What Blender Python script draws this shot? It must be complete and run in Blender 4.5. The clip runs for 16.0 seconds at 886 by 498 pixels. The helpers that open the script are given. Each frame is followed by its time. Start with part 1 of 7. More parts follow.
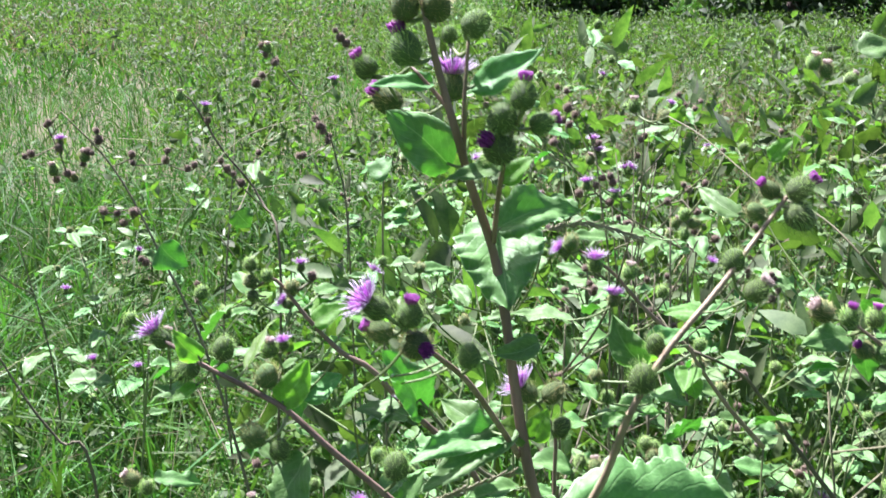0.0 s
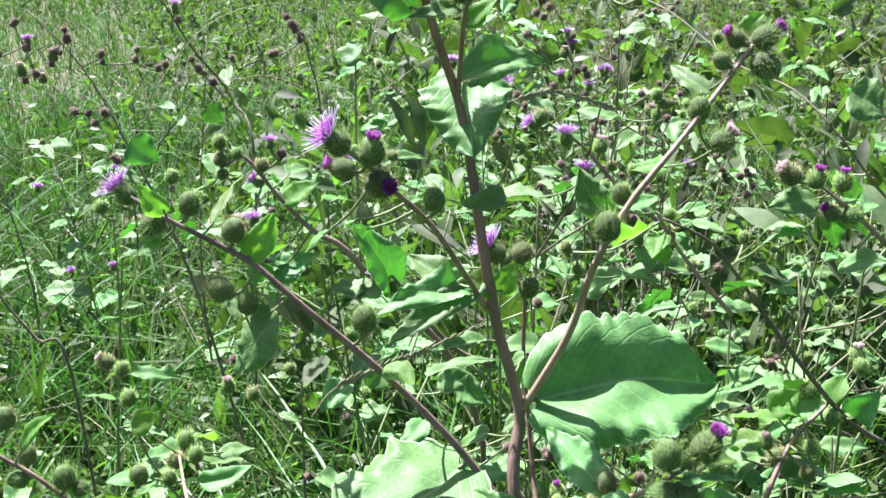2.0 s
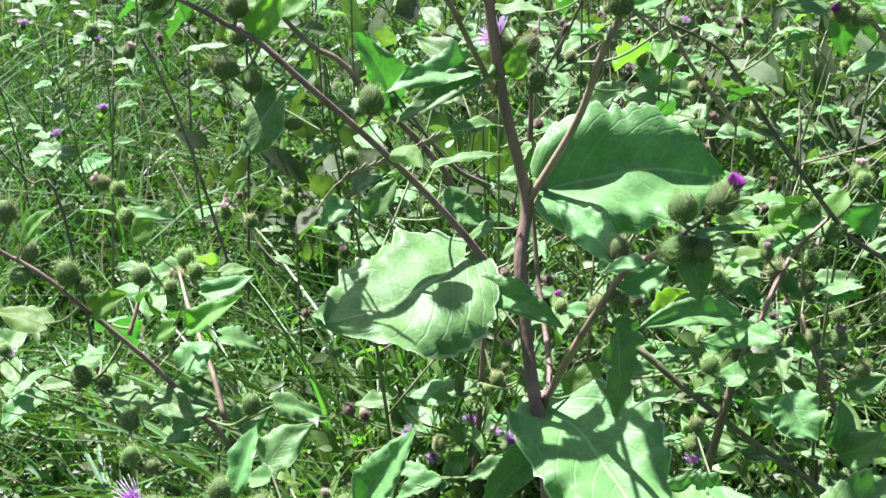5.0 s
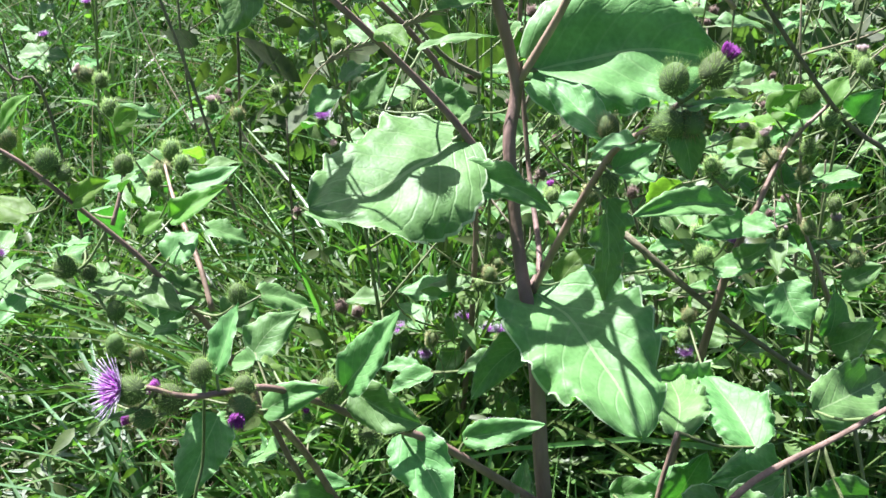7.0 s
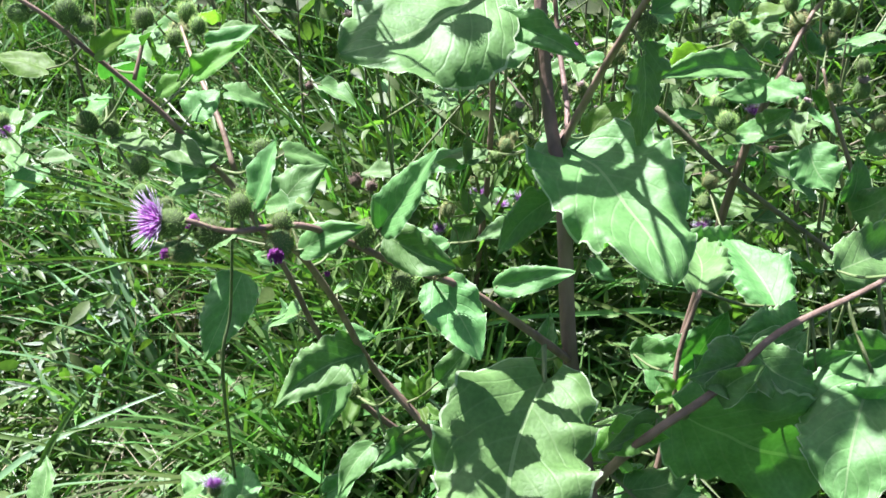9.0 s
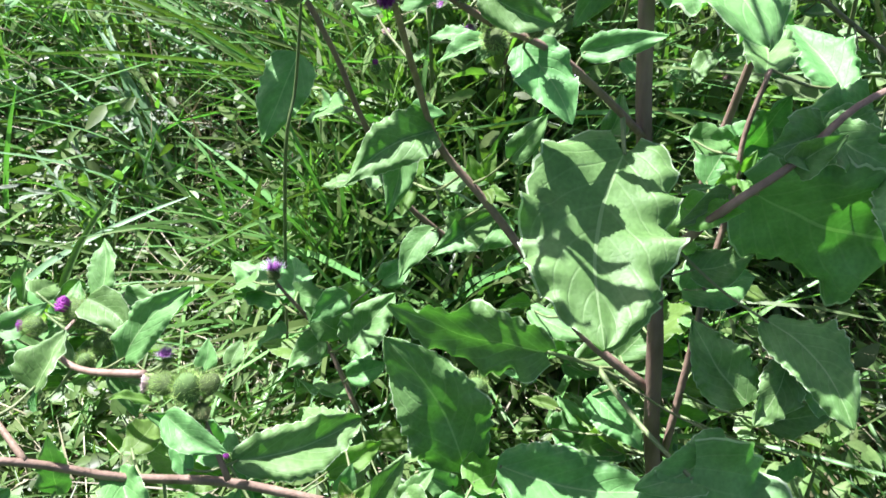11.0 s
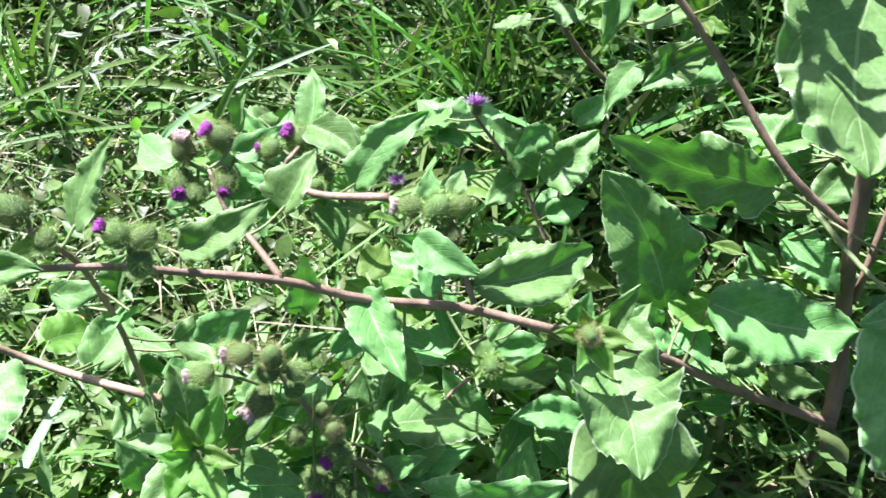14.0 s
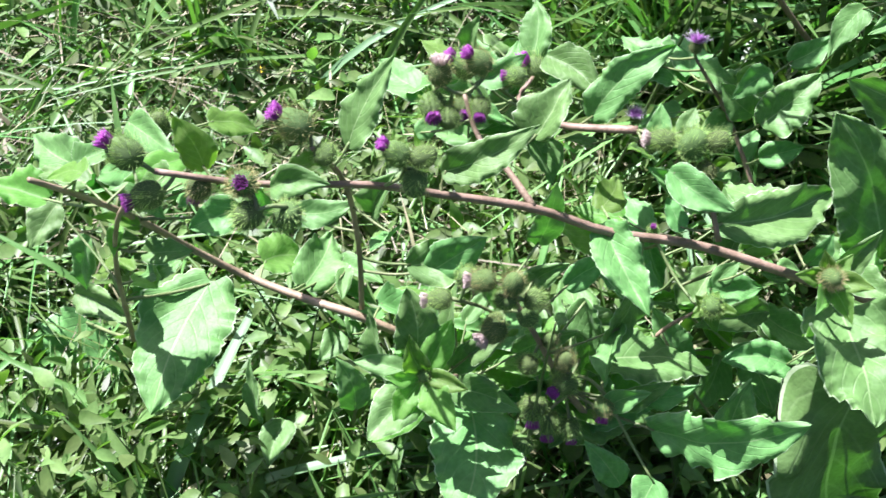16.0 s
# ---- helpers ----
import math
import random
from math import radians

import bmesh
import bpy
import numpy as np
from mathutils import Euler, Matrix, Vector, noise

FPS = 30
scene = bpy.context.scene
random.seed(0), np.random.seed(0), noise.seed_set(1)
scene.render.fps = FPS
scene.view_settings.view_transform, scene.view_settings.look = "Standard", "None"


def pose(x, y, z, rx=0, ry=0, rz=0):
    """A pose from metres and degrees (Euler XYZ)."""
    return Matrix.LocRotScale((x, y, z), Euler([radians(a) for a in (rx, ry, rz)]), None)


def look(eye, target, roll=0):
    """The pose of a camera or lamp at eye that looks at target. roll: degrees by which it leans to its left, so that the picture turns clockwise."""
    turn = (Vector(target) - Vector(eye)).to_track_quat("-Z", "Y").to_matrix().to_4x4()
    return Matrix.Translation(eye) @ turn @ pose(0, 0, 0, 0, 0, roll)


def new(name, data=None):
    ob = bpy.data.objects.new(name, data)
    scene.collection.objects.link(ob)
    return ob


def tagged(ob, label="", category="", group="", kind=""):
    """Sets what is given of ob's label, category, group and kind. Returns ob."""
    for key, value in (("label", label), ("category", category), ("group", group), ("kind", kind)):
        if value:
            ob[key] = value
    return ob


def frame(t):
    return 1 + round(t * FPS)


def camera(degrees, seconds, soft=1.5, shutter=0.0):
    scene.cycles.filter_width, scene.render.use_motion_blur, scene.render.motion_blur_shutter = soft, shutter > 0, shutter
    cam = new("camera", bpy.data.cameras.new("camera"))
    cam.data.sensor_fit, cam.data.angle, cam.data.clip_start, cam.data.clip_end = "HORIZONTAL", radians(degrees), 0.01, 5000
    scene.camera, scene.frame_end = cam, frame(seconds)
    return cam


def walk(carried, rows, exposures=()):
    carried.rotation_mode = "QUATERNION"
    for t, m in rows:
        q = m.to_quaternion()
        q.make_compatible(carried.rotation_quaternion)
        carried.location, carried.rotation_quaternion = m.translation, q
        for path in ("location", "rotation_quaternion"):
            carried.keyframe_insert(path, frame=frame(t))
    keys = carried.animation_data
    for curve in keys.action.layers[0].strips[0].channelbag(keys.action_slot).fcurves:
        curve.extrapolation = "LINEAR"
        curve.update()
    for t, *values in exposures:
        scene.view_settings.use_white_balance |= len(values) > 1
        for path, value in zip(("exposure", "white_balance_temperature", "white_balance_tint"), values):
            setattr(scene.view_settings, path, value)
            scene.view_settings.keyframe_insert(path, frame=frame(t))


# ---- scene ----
cam = camera(45.0, 16.0, 1.5, 0.3)
PATH = [
    (0.0, pose(-0.0000, 0.0000, 1.5400, 76.055, 0.000, 0.000)),
    (0.2, pose(0.0121, 0.0058, 1.5324, 75.125, 0.271, -0.343)),
    (0.5, pose(0.0125, 0.0093, 1.5230, 74.191, -0.037, -0.847)),
    (1.0, pose(0.0146, -0.0075, 1.5041, 73.703, -0.141, -1.114)),
    (1.2, pose(0.0150, -0.0082, 1.5024, 73.350, -0.040, -1.042)),
    (1.5, pose(0.0073, -0.0161, 1.4893, 73.317, -0.201, -1.233)),
    (2.0, pose(0.0141, -0.0179, 1.4715, 72.425, 0.344, -1.072)),
    (2.5, pose(0.0232, -0.0222, 1.4599, 71.575, 0.460, -1.219)),
    (3.0, pose(0.0114, -0.0266, 1.4471, 70.843, 0.323, -0.952)),
    (3.5, pose(0.0018, -0.0333, 1.4287, 69.685, 0.175, -1.021)),
    (4.0, pose(0.0005, -0.0416, 1.4088, 68.917, 0.008, -1.530)),
    (4.2, pose(-0.0106, -0.0445, 1.3994, 68.622, -0.130, -1.756)),
    (6.3, pose(-0.0019, -0.0350, 1.3487, 63.999, 0.034, -1.836)),
    (6.5, pose(-0.0012, -0.0334, 1.3471, 63.528, 0.034, -1.778)),
    (6.6, pose(-0.0023, -0.0314, 1.3431, 63.259, 0.170, -1.955)),
    (7.0, pose(0.0029, -0.0329, 1.3374, 62.339, 0.110, -1.960)),
    (7.5, pose(0.0034, -0.0345, 1.3289, 61.472, 0.399, -1.528)),
    (8.0, pose(-0.0003, -0.0457, 1.3194, 61.084, 0.012, -1.597)),
    (8.5, pose(-0.0144, -0.0522, 1.3039, 59.183, 0.047, -1.601)),
    (8.6, pose(-0.0222, -0.0535, 1.2992, 58.799, -0.443, -1.751)),
    (9.0, pose(-0.0300, -0.0538, 1.2932, 57.322, -0.369, -2.079)),
    (9.5, pose(-0.0473, -0.0663, 1.2768, 55.385, -0.502, -2.266)),
    (9.7, pose(-0.0559, -0.0725, 1.2688, 54.610, -0.472, -2.131)),
    (11.8, pose(-0.1749, -0.0804, 1.2064, 46.953, -2.415, -4.615)),
    (12.0, pose(-0.1798, -0.0840, 1.2019, 46.573, -2.453, -4.479)),
    (12.3, pose(-0.1964, -0.0891, 1.1937, 45.869, -2.663, -4.070)),
    (12.5, pose(-0.2092, -0.0888, 1.1907, 45.231, -2.560, -3.837)),
    (13.0, pose(-0.2444, -0.0849, 1.1834, 43.995, -2.278, -3.331)),
    (13.5, pose(-0.2856, -0.0935, 1.1710, 42.940, -1.364, -2.905)),
    (14.0, pose(-0.3218, -0.0893, 1.1758, 43.002, -1.414, -2.266)),
    (14.5, pose(-0.3745, -0.0853, 1.1714, 42.391, -0.865, -0.613)),
    (15.0, pose(-0.4062, -0.0923, 1.1670, 42.035, -0.965, 0.350)),
    (15.5, pose(-0.4349, -0.0994, 1.1676, 41.366, -0.977, 0.614)),
    (15.8, pose(-0.4549, -0.1004, 1.1661, 40.550, -0.571, 1.374)),
    (16.0, pose(-0.4693, -0.1017, 1.1626, 40.269, -0.554, 2.049)),
]
walk(cam, PATH, [(0.0, 2.10, 5750, 29), (3.5, 2.01, 5750, 29), (9.0, 1.95, 5750, 29), (12.5, 2.15, 5750, 29), (14.0, 2.11, 5750, 29), (16.0, 1.93, 5750, 29)])

# ---- world and light ----
SUN_TO = Vector((-0.345, 0.32, 0.88)).normalized()
world = bpy.data.worlds.new("sky")
scene.world = world
world.use_nodes = True
wn = world.node_tree
sky = wn.nodes.new("ShaderNodeTexSky")
sky.sky_type = "NISHITA"
sky.sun_disc = False
sky.sun_elevation = math.asin(SUN_TO.z)
sky.dust_density = 3.5
sky.ozone_density = 0.6
sky.sun_rotation = math.atan2(SUN_TO.x, SUN_TO.y)
wn.links.new(sky.outputs["Color"], wn.nodes["Background"].inputs["Color"])
wn.nodes["Background"].inputs["Strength"].default_value = 0.042
sun = new("sun", bpy.data.lights.new("sun", "SUN"))
sun.data.energy = 5.0
sun.data.angle = radians(0.53)
sun.data.color = (1.0, 0.965, 0.9)
sun.matrix_world = look(SUN_TO * 20, (0, 0, 0))


# ---- materials ----
def nodes_of(name):
    m = bpy.data.materials.new(name)
    m.use_nodes = True
    t = m.node_tree
    b = t.nodes["Principled BSDF"]
    return m, t, b


def node(t, kind, **values):
    n = t.nodes.new(kind)
    for key, v in values.items():
        n.inputs[key.replace("_", " ")].default_value = v
    return n


def ramp(t, stops):
    r = t.nodes.new("ShaderNodeValToRGB")
    e = r.color_ramp.elements
    while len(e) < len(stops):
        e.new(0.5)
    for el, (p, c) in zip(e, stops):
        el.position = p
        el.color = (*c, 1)
    return r


def math_node(t, op, a, b=None):
    n = t.nodes.new("ShaderNodeMath")
    n.operation = op
    for i, v in enumerate((a, b)):
        if v is None:
            continue
        if isinstance(v, (int, float)):
            n.inputs[i].default_value = v
        else:
            t.links.new(v, n.inputs[i])
    return n.outputs[0]


def vary(t, col, random_out, hue=0.02, value=0.35):
    """Shift a colour a little by a random number between 0 and 1."""
    h = t.nodes.new("ShaderNodeHueSaturation")
    t.links.new(col, h.inputs["Color"])
    t.links.new(math_node(t, "MULTIPLY_ADD", random_out, hue), h.inputs["Hue"])
    h.inputs["Hue"].default_value = 0.5
    m = t.nodes.new("ShaderNodeMapRange")
    t.links.new(random_out, m.inputs[0])
    m.inputs[3].default_value = 0.5 - hue
    m.inputs[4].default_value = 0.5 + hue
    t.links.new(m.outputs[0], h.inputs["Hue"])
    m2 = t.nodes.new("ShaderNodeMapRange")
    t.links.new(random_out, m2.inputs[0])
    m2.inputs[3].default_value = 1 - value
    m2.inputs[4].default_value = 1 + value
    t.links.new(m2.outputs[0], h.inputs["Value"])
    return h.outputs[0]


def thin_surface(t, b, colour, through_share, through_tint):
    """Mix the surface with light that passes through a thin blade."""
    tr = t.nodes.new("ShaderNodeBsdfTranslucent")
    tint = t.nodes.new("ShaderNodeMix")
    tint.data_type = "RGBA"
    tint.blend_type = "MULTIPLY"
    tint.inputs[0].default_value = 1.0
    t.links.new(colour, tint.inputs[6])
    tint.inputs[7].default_value = (*through_tint, 1)
    t.links.new(tint.outputs[2], tr.inputs["Color"])
    mix = t.nodes.new("ShaderNodeMixShader")
    mix.inputs[0].default_value = through_share
    t.links.new(b.outputs[0], mix.inputs[1])
    t.links.new(tr.outputs[0], mix.inputs[2])
    t.links.new(mix.outputs[0], t.nodes["Material Output"].inputs["Surface"])


def leaf_material(name, dark, light, island=False, veins=True, share=0.42, rough=0.62, gloss=0.3, sheen=0.08, spread=0.22, glow=(0.95, 1.45, 0.28)):
    m, t, b = nodes_of(name)
    uv = t.nodes.new("ShaderNodeUVMap")
    sep = t.nodes.new("ShaderNodeSeparateXYZ")
    t.links.new(uv.outputs[0], sep.inputs[0])
    u, v = sep.outputs[0], sep.outputs[1]
    tex = t.nodes.new("ShaderNodeTexCoord")
    n1 = node(t, "ShaderNodeTexNoise", Scale=26.0, Detail=4.0)
    n2 = node(t, "ShaderNodeTexNoise", Scale=210.0, Detail=3.0)
    for n in (n1, n2):
        t.links.new(tex.outputs["Object"], n.inputs["Vector"])
    r = ramp(t, ((0.3, dark), (0.7, light)))
    t.links.new(n1.outputs["Fac"], r.inputs[0])
    col = r.outputs[0]
    rnd = (t.nodes.new("ShaderNodeNewGeometry").outputs["Random Per Island"] if island
           else t.nodes.new("ShaderNodeObjectInfo").outputs["Random"])
    col = vary(t, col, rnd, 0.018, spread)
    wool = t.nodes.new("ShaderNodeHueSaturation")
    t.links.new(col, wool.inputs["Color"])
    t.links.new(math_node(t, "ADD", math_node(t, "MULTIPLY", n2.outputs["Fac"], 0.5), 0.75), wool.inputs["Value"])
    col = wool.outputs[0]
    height = math_node(t, "MULTIPLY", n2.outputs["Fac"], 0.5)
    if veins:
        side = math_node(t, "ABSOLUTE", math_node(t, "SUBTRACT", v, 0.5))
        rib = math_node(t, "GREATER_THAN", math_node(t, "SUBTRACT", 0.012, side), 0)
        lat = math_node(t, "SINE", math_node(t, "MULTIPLY", math_node(t, "SUBTRACT", u, math_node(t, "MULTIPLY", math_node(t, "POWER", side, 1.35), 1.15)), 44.0))
        lat = math_node(t, "POWER", math_node(t, "MAXIMUM", lat, 0.0), 14.0)
        net = node(t, "ShaderNodeTexVoronoi", Scale=150.0)
        net.feature = "DISTANCE_TO_EDGE"
        t.links.new(tex.outputs["Object"], net.inputs["Vector"])
        vein = math_node(t, "MAXIMUM", rib, math_node(t, "MULTIPLY", lat, 0.30))
        margin = math_node(t, "GREATER_THAN", side, 0.484)
        mx = t.nodes.new("ShaderNodeMix")
        mx.data_type = "RGBA"
        t.links.new(math_node(t, "MULTIPLY", vein, 0.40), mx.inputs[0])
        t.links.new(col, mx.inputs[6])
        mx.inputs[7].default_value = (0.34, 0.46, 0.22, 1)
        rim = t.nodes.new("ShaderNodeMix")
        rim.data_type = "RGBA"
        t.links.new(math_node(t, "MULTIPLY", margin, 0.6), rim.inputs[0])
        t.links.new(mx.outputs[2], rim.inputs[6])
        rim.inputs[7].default_value = (0.44, 0.54, 0.34, 1)
        col = rim.outputs[2]
        height = math_node(t, "SUBTRACT", height, math_node(t, "MULTIPLY", math_node(t, "MAXIMUM", rib, lat), 0.7))
        height = math_node(t, "ADD", height, math_node(t, "MULTIPLY", math_node(t, "MINIMUM", net.outputs[0], 0.25), 0.9))
    bump = node(t, "ShaderNodeBump", Strength=0.28, Distance=0.002)
    t.links.new(height, bump.inputs["Height"])
    t.links.new(bump.outputs[0], b.inputs["Normal"])
    t.links.new(col, b.inputs["Base Color"])
    b.inputs["Roughness"].default_value = rough
    b.inputs["Specular IOR Level"].default_value = gloss
    b.inputs["Sheen Weight"].default_value = sheen
    b.inputs["Sheen Roughness"].default_value = 0.4
    thin_surface(t, b, col, share, glow)
    return m


def plain(name, dark, light, scale, rough=0.7, bump=0.4, share=0.0, tint=(1, 1, 1), island=False, value=0.2, hue=0.015, streak=None, gloss=0.5):
    m, t, b = nodes_of(name)
    tex = t.nodes.new("ShaderNodeTexCoord")
    mp = t.nodes.new("ShaderNodeMapping")
    if streak:
        mp.inputs["Scale"].default_value = streak
    t.links.new(tex.outputs["Object"], mp.inputs[0])
    n1 = node(t, "ShaderNodeTexNoise", Scale=scale, Detail=5.0)
    n2 = node(t, "ShaderNodeTexNoise", Scale=scale * 6, Detail=3.0)
    for n in (n1, n2):
        t.links.new(mp.outputs[0], n.inputs["Vector"])
    r = ramp(t, ((0.3, dark), (0.72, light)))
    t.links.new(n1.outputs["Fac"], r.inputs[0])
    rnd = (t.nodes.new("ShaderNodeNewGeometry").outputs["Random Per Island"] if island
           else t.nodes.new("ShaderNodeObjectInfo").outputs["Random"])
    col = vary(t, r.outputs[0], rnd, hue, value)
    bp = node(t, "ShaderNodeBump", Strength=bump, Distance=0.002)
    t.links.new(n2.outputs["Fac"], bp.inputs["Height"])
    t.links.new(bp.outputs[0], b.inputs["Normal"])
    t.links.new(col, b.inputs["Base Color"])
    b.inputs["Roughness"].default_value = rough
    b.inputs["Specular IOR Level"].default_value = gloss
    if share:
        thin_surface(t, b, col, share, tint)
    return m


LEAF = leaf_material("burdock_leaf", (0.074, 0.182, 0.040), (0.140, 0.292, 0.086), share=0.24, rough=0.54, gloss=0.32, sheen=0.03, glow=(0.64, 1.30, 0.22))
YOUNG = leaf_material("young_leaf", (0.104, 0.232, 0.034), (0.165, 0.318, 0.062), share=0.50, rough=0.56, gloss=0.35, glow=(1.05, 1.50, 0.28))
DRYLEAF = leaf_material("withered_leaf", (0.20, 0.12, 0.03), (0.42, 0.27, 0.06))
STEM = plain("ribbed_stem", (0.122, 0.088, 0.050), (0.285, 0.206, 0.138), 60, 0.6, 0.5, streak=(1, 1, 0.12))
STALK = plain("green_stalk", (0.085, 0.140, 0.035), (0.165, 0.200, 0.075), 70, 0.6, 0.4)
DRYSTEM = plain("dry_stem", (0.080, 0.082, 0.038), (0.180, 0.165, 0.090), 60, 0.8, 0.5)
BUR = plain("bur_body", (0.046, 0.098, 0.016), (0.106, 0.176, 0.036), 160, 0.7, 0.5)
HOOK = plain("hooked_bracts", (0.23, 0.41, 0.07), (0.50, 0.70, 0.24), 90, 0.5, 0.1, 0.4, (1.1, 1.1, 0.7), island=True)
REDHOOK = plain("reddish_bracts", (0.22, 0.20, 0.06), (0.46, 0.50, 0.19), 90, 0.55, 0.1, 0.3, (1.1, 1.0, 0.7), island=True, hue=0.04)
PURPLE = plain("purple_florets", (0.24, 0.032, 0.23), (0.44, 0.105, 0.44), 120, 0.5, 0.1, 0.4, (1.2, 0.7, 1.2), island=True)
LILAC = plain("lilac_florets", (0.36, 0.08, 0.38), (0.64, 0.32, 0.68), 120, 0.5, 0.1, 0.4, (1.1, 0.9, 1.2), island=True, value=0.45)
WHITE = plain("style_crown", (0.62, 0.50, 0.66), (0.86, 0.80, 0.88), 120, 0.5, 0.1, 0.4, island=True)
PALE = plain("faded_florets", (0.42, 0.34, 0.30), (0.66, 0.56, 0.50), 120, 0.6, 0.1, 0.4, island=True)
BROWN = plain("dry_bur", (0.055, 0.036, 0.024), (0.150, 0.105, 0.070), 150, 0.85, 0.5)
BROWNHOOK = plain("dry_hooks", (0.14, 0.095, 0.070), (0.32, 0.23, 0.17), 90, 0.7, 0.1, island=True)
GRASS = plain("grass_blade", (0.056, 0.132, 0.024), (0.138, 0.240, 0.064), 3.0, 0.42, 0.1, 0.36, (0.96, 1.35, 0.38), island=True, value=0.5, hue=0.03, gloss=0.48)
GLAUCOUS = plain("broad_grass_blade", (0.080, 0.168, 0.062), (0.145, 0.250, 0.112), 3.0, 0.50, 0.1, 0.34, (0.95, 1.3, 0.5), island=True, value=0.25, hue=0.015, streak=(1, 1, 0.3))
# Grass green darkened: shade of the distant sward and its gaps put into colour.
SHADEDGRASS = plain("shade_toned_grass", (0.035, 0.092, 0.016), (0.079, 0.161, 0.036), 2.0, 0.6, 0.1, 0.36, (0.95, 1.3, 0.4), island=True, value=0.45, hue=0.025, gloss=0.25)
STRAW = plain("dry_grass", (0.180, 0.172, 0.080), (0.350, 0.335, 0.195), 8.0, 0.6, 0.1, 0.25, island=True, value=0.35)
# Herb leaf in a dimmer tone: shade over the field put into the colour.
DIMFIELD = leaf_material("field_weed_leaf_dimmed", (0.050, 0.088, 0.030), (0.124, 0.170, 0.068), island=True, veins=False, share=0.42, rough=0.6, gloss=0.25, spread=0.45)
HERB = leaf_material("herb_leaf", (0.064, 0.126, 0.026), (0.158, 0.244, 0.070), island=True, veins=False, share=0.40, rough=0.48, gloss=0.42, spread=0.45)
LITTER = plain("dry_litter", (0.22, 0.18, 0.09), (0.46, 0.41, 0.26), 20.0, 0.6, 0.1, 0.2, island=True, value=0.4)
SOIL = plain("soil_and_litter", (0.036, 0.040, 0.014), (0.120, 0.108, 0.046), 14.0, 0.95, 0.8, value=0.0)
HEDGE = leaf_material("hedge_leaf", (0.020, 0.045, 0.012), (0.045, 0.085, 0.022), island=True, veins=False, share=0.25)
SILVER = leaf_material("silvery_leaf", (0.14, 0.19, 0.12), (0.24, 0.29, 0.20), veins=False, share=0.25)
YELLOW = plain("yellow_petal", (0.60, 0.45, 0.02), (0.80, 0.62, 0.04), 60, 0.5, 0.1)
GREENSTALK = plain("grass_stalk", (0.045, 0.092, 0.020), (0.095, 0.150, 0.042), 60, 0.5, 0.2)
RUST = plain("faded_seed_grass", (0.135, 0.115, 0.052), (0.250, 0.212, 0.115), 5.0, 0.7, 0.1, 0.25, island=True, value=0.35)
BARK = plain("bark", (0.05, 0.038, 0.028), (0.13, 0.10, 0.075), 12, 0.9, 0.8)


# ---- helpers for meshes ----
def mesh_object(name, verts, faces, material, parent=None, label="", uvs=None, smooth=True):
    me = bpy.data.meshes.new(name)
    me.from_pydata([tuple(v) for v in verts], [], faces)
    if uvs is not None:
        layer = me.uv_layers.new(name="UVMap")
        li = np.zeros(len(me.loops), dtype=np.int32)
        me.loops.foreach_get("vertex_index", li)
        layer.data.foreach_set("uv", np.asarray(uvs, dtype=np.float32)[li].ravel())
    if smooth:
        me.polygons.foreach_set("use_smooth", [True] * len(me.polygons))
    me.materials.append(material)
    ob = new(name, me)
    if parent is not None:
        ob.parent = parent
    if label:
        tagged(ob, label)
    return ob


def share_mesh(name, me, parent, matrix, label=""):
    ob = new(name, me)
    ob.parent = parent
    ob.matrix_basis = matrix
    if label:
        tagged(ob, label)
    return ob


def smooth_line(points, per=5):
    """Catmull-Rom through the control points (x, y, z, radius)."""
    p = np.array(points, dtype=float)
    if len(p) == 2:
        return np.array([p[0] + (p[1] - p[0]) * k / per for k in range(per + 1)])
    q = np.vstack([2 * p[0] - p[1], p, 2 * p[-1] - p[-2]])
    out = []
    for i in range(1, len(q) - 2):
        a, b, c, d = q[i - 1], q[i], q[i + 1], q[i + 2]
        for k in range(per):
            s = k / per
            out.append(0.5 * (2 * b + (c - a) * s + (2 * a - 5 * b + 4 * c - d) * s * s + (3 * b - a - 3 * c + d) * s ** 3))
    out.append(p[-1])
    return np.array(out)


def tube(line, sides=9, rib=0.10):
    """A ribbed, tapering stalk round a line of (x, y, z, radius)."""
    verts, faces = [], []
    n = len(line)
    ref = Vector((0.3, 1, 0.2)).normalized()
    for i in range(n):
        a = Vector(line[max(i - 1, 0)][:3])
        b = Vector(line[min(i + 1, n - 1)][:3])
        t = (b - a).normalized()
        side = t.cross(ref).normalized()
        up = side.cross(t).normalized()
        c, r = Vector(line[i][:3]), max(line[i][3], 0.0004)
        for k in range(sides):
            an = 2 * math.pi * k / sides
            rr = r * (1 + (rib if k % 2 else -rib))
            verts.append(c + side * (rr * math.cos(an)) + up * (rr * math.sin(an)))
    for i in range(n - 1):
        for k in range(sides):
            k2 = (k + 1) % sides
            faces.append((i * sides + k, i * sides + k2, (i + 1) * sides + k2, (i + 1) * sides + k))
    faces.append(tuple(range(sides))[::-1])
    faces.append(tuple((n - 1) * sides + k for k in range(sides)))
    return verts, faces


class Plant:
    """A thing at its base, with the lines of its stems to hang leaves and heads on."""

    def __init__(self, name, base, label, category):
        self.root = new(name)
        self.root.empty_display_size = 0.05
        self.root.location = base
        tagged(self.root, label, category)
        self.base = Vector(base)
        self.line = []

    def near(self, p):
        p = Vector(p)
        if not self.line:
            return p
        return min(self.line, key=lambda q: (q - p).length)


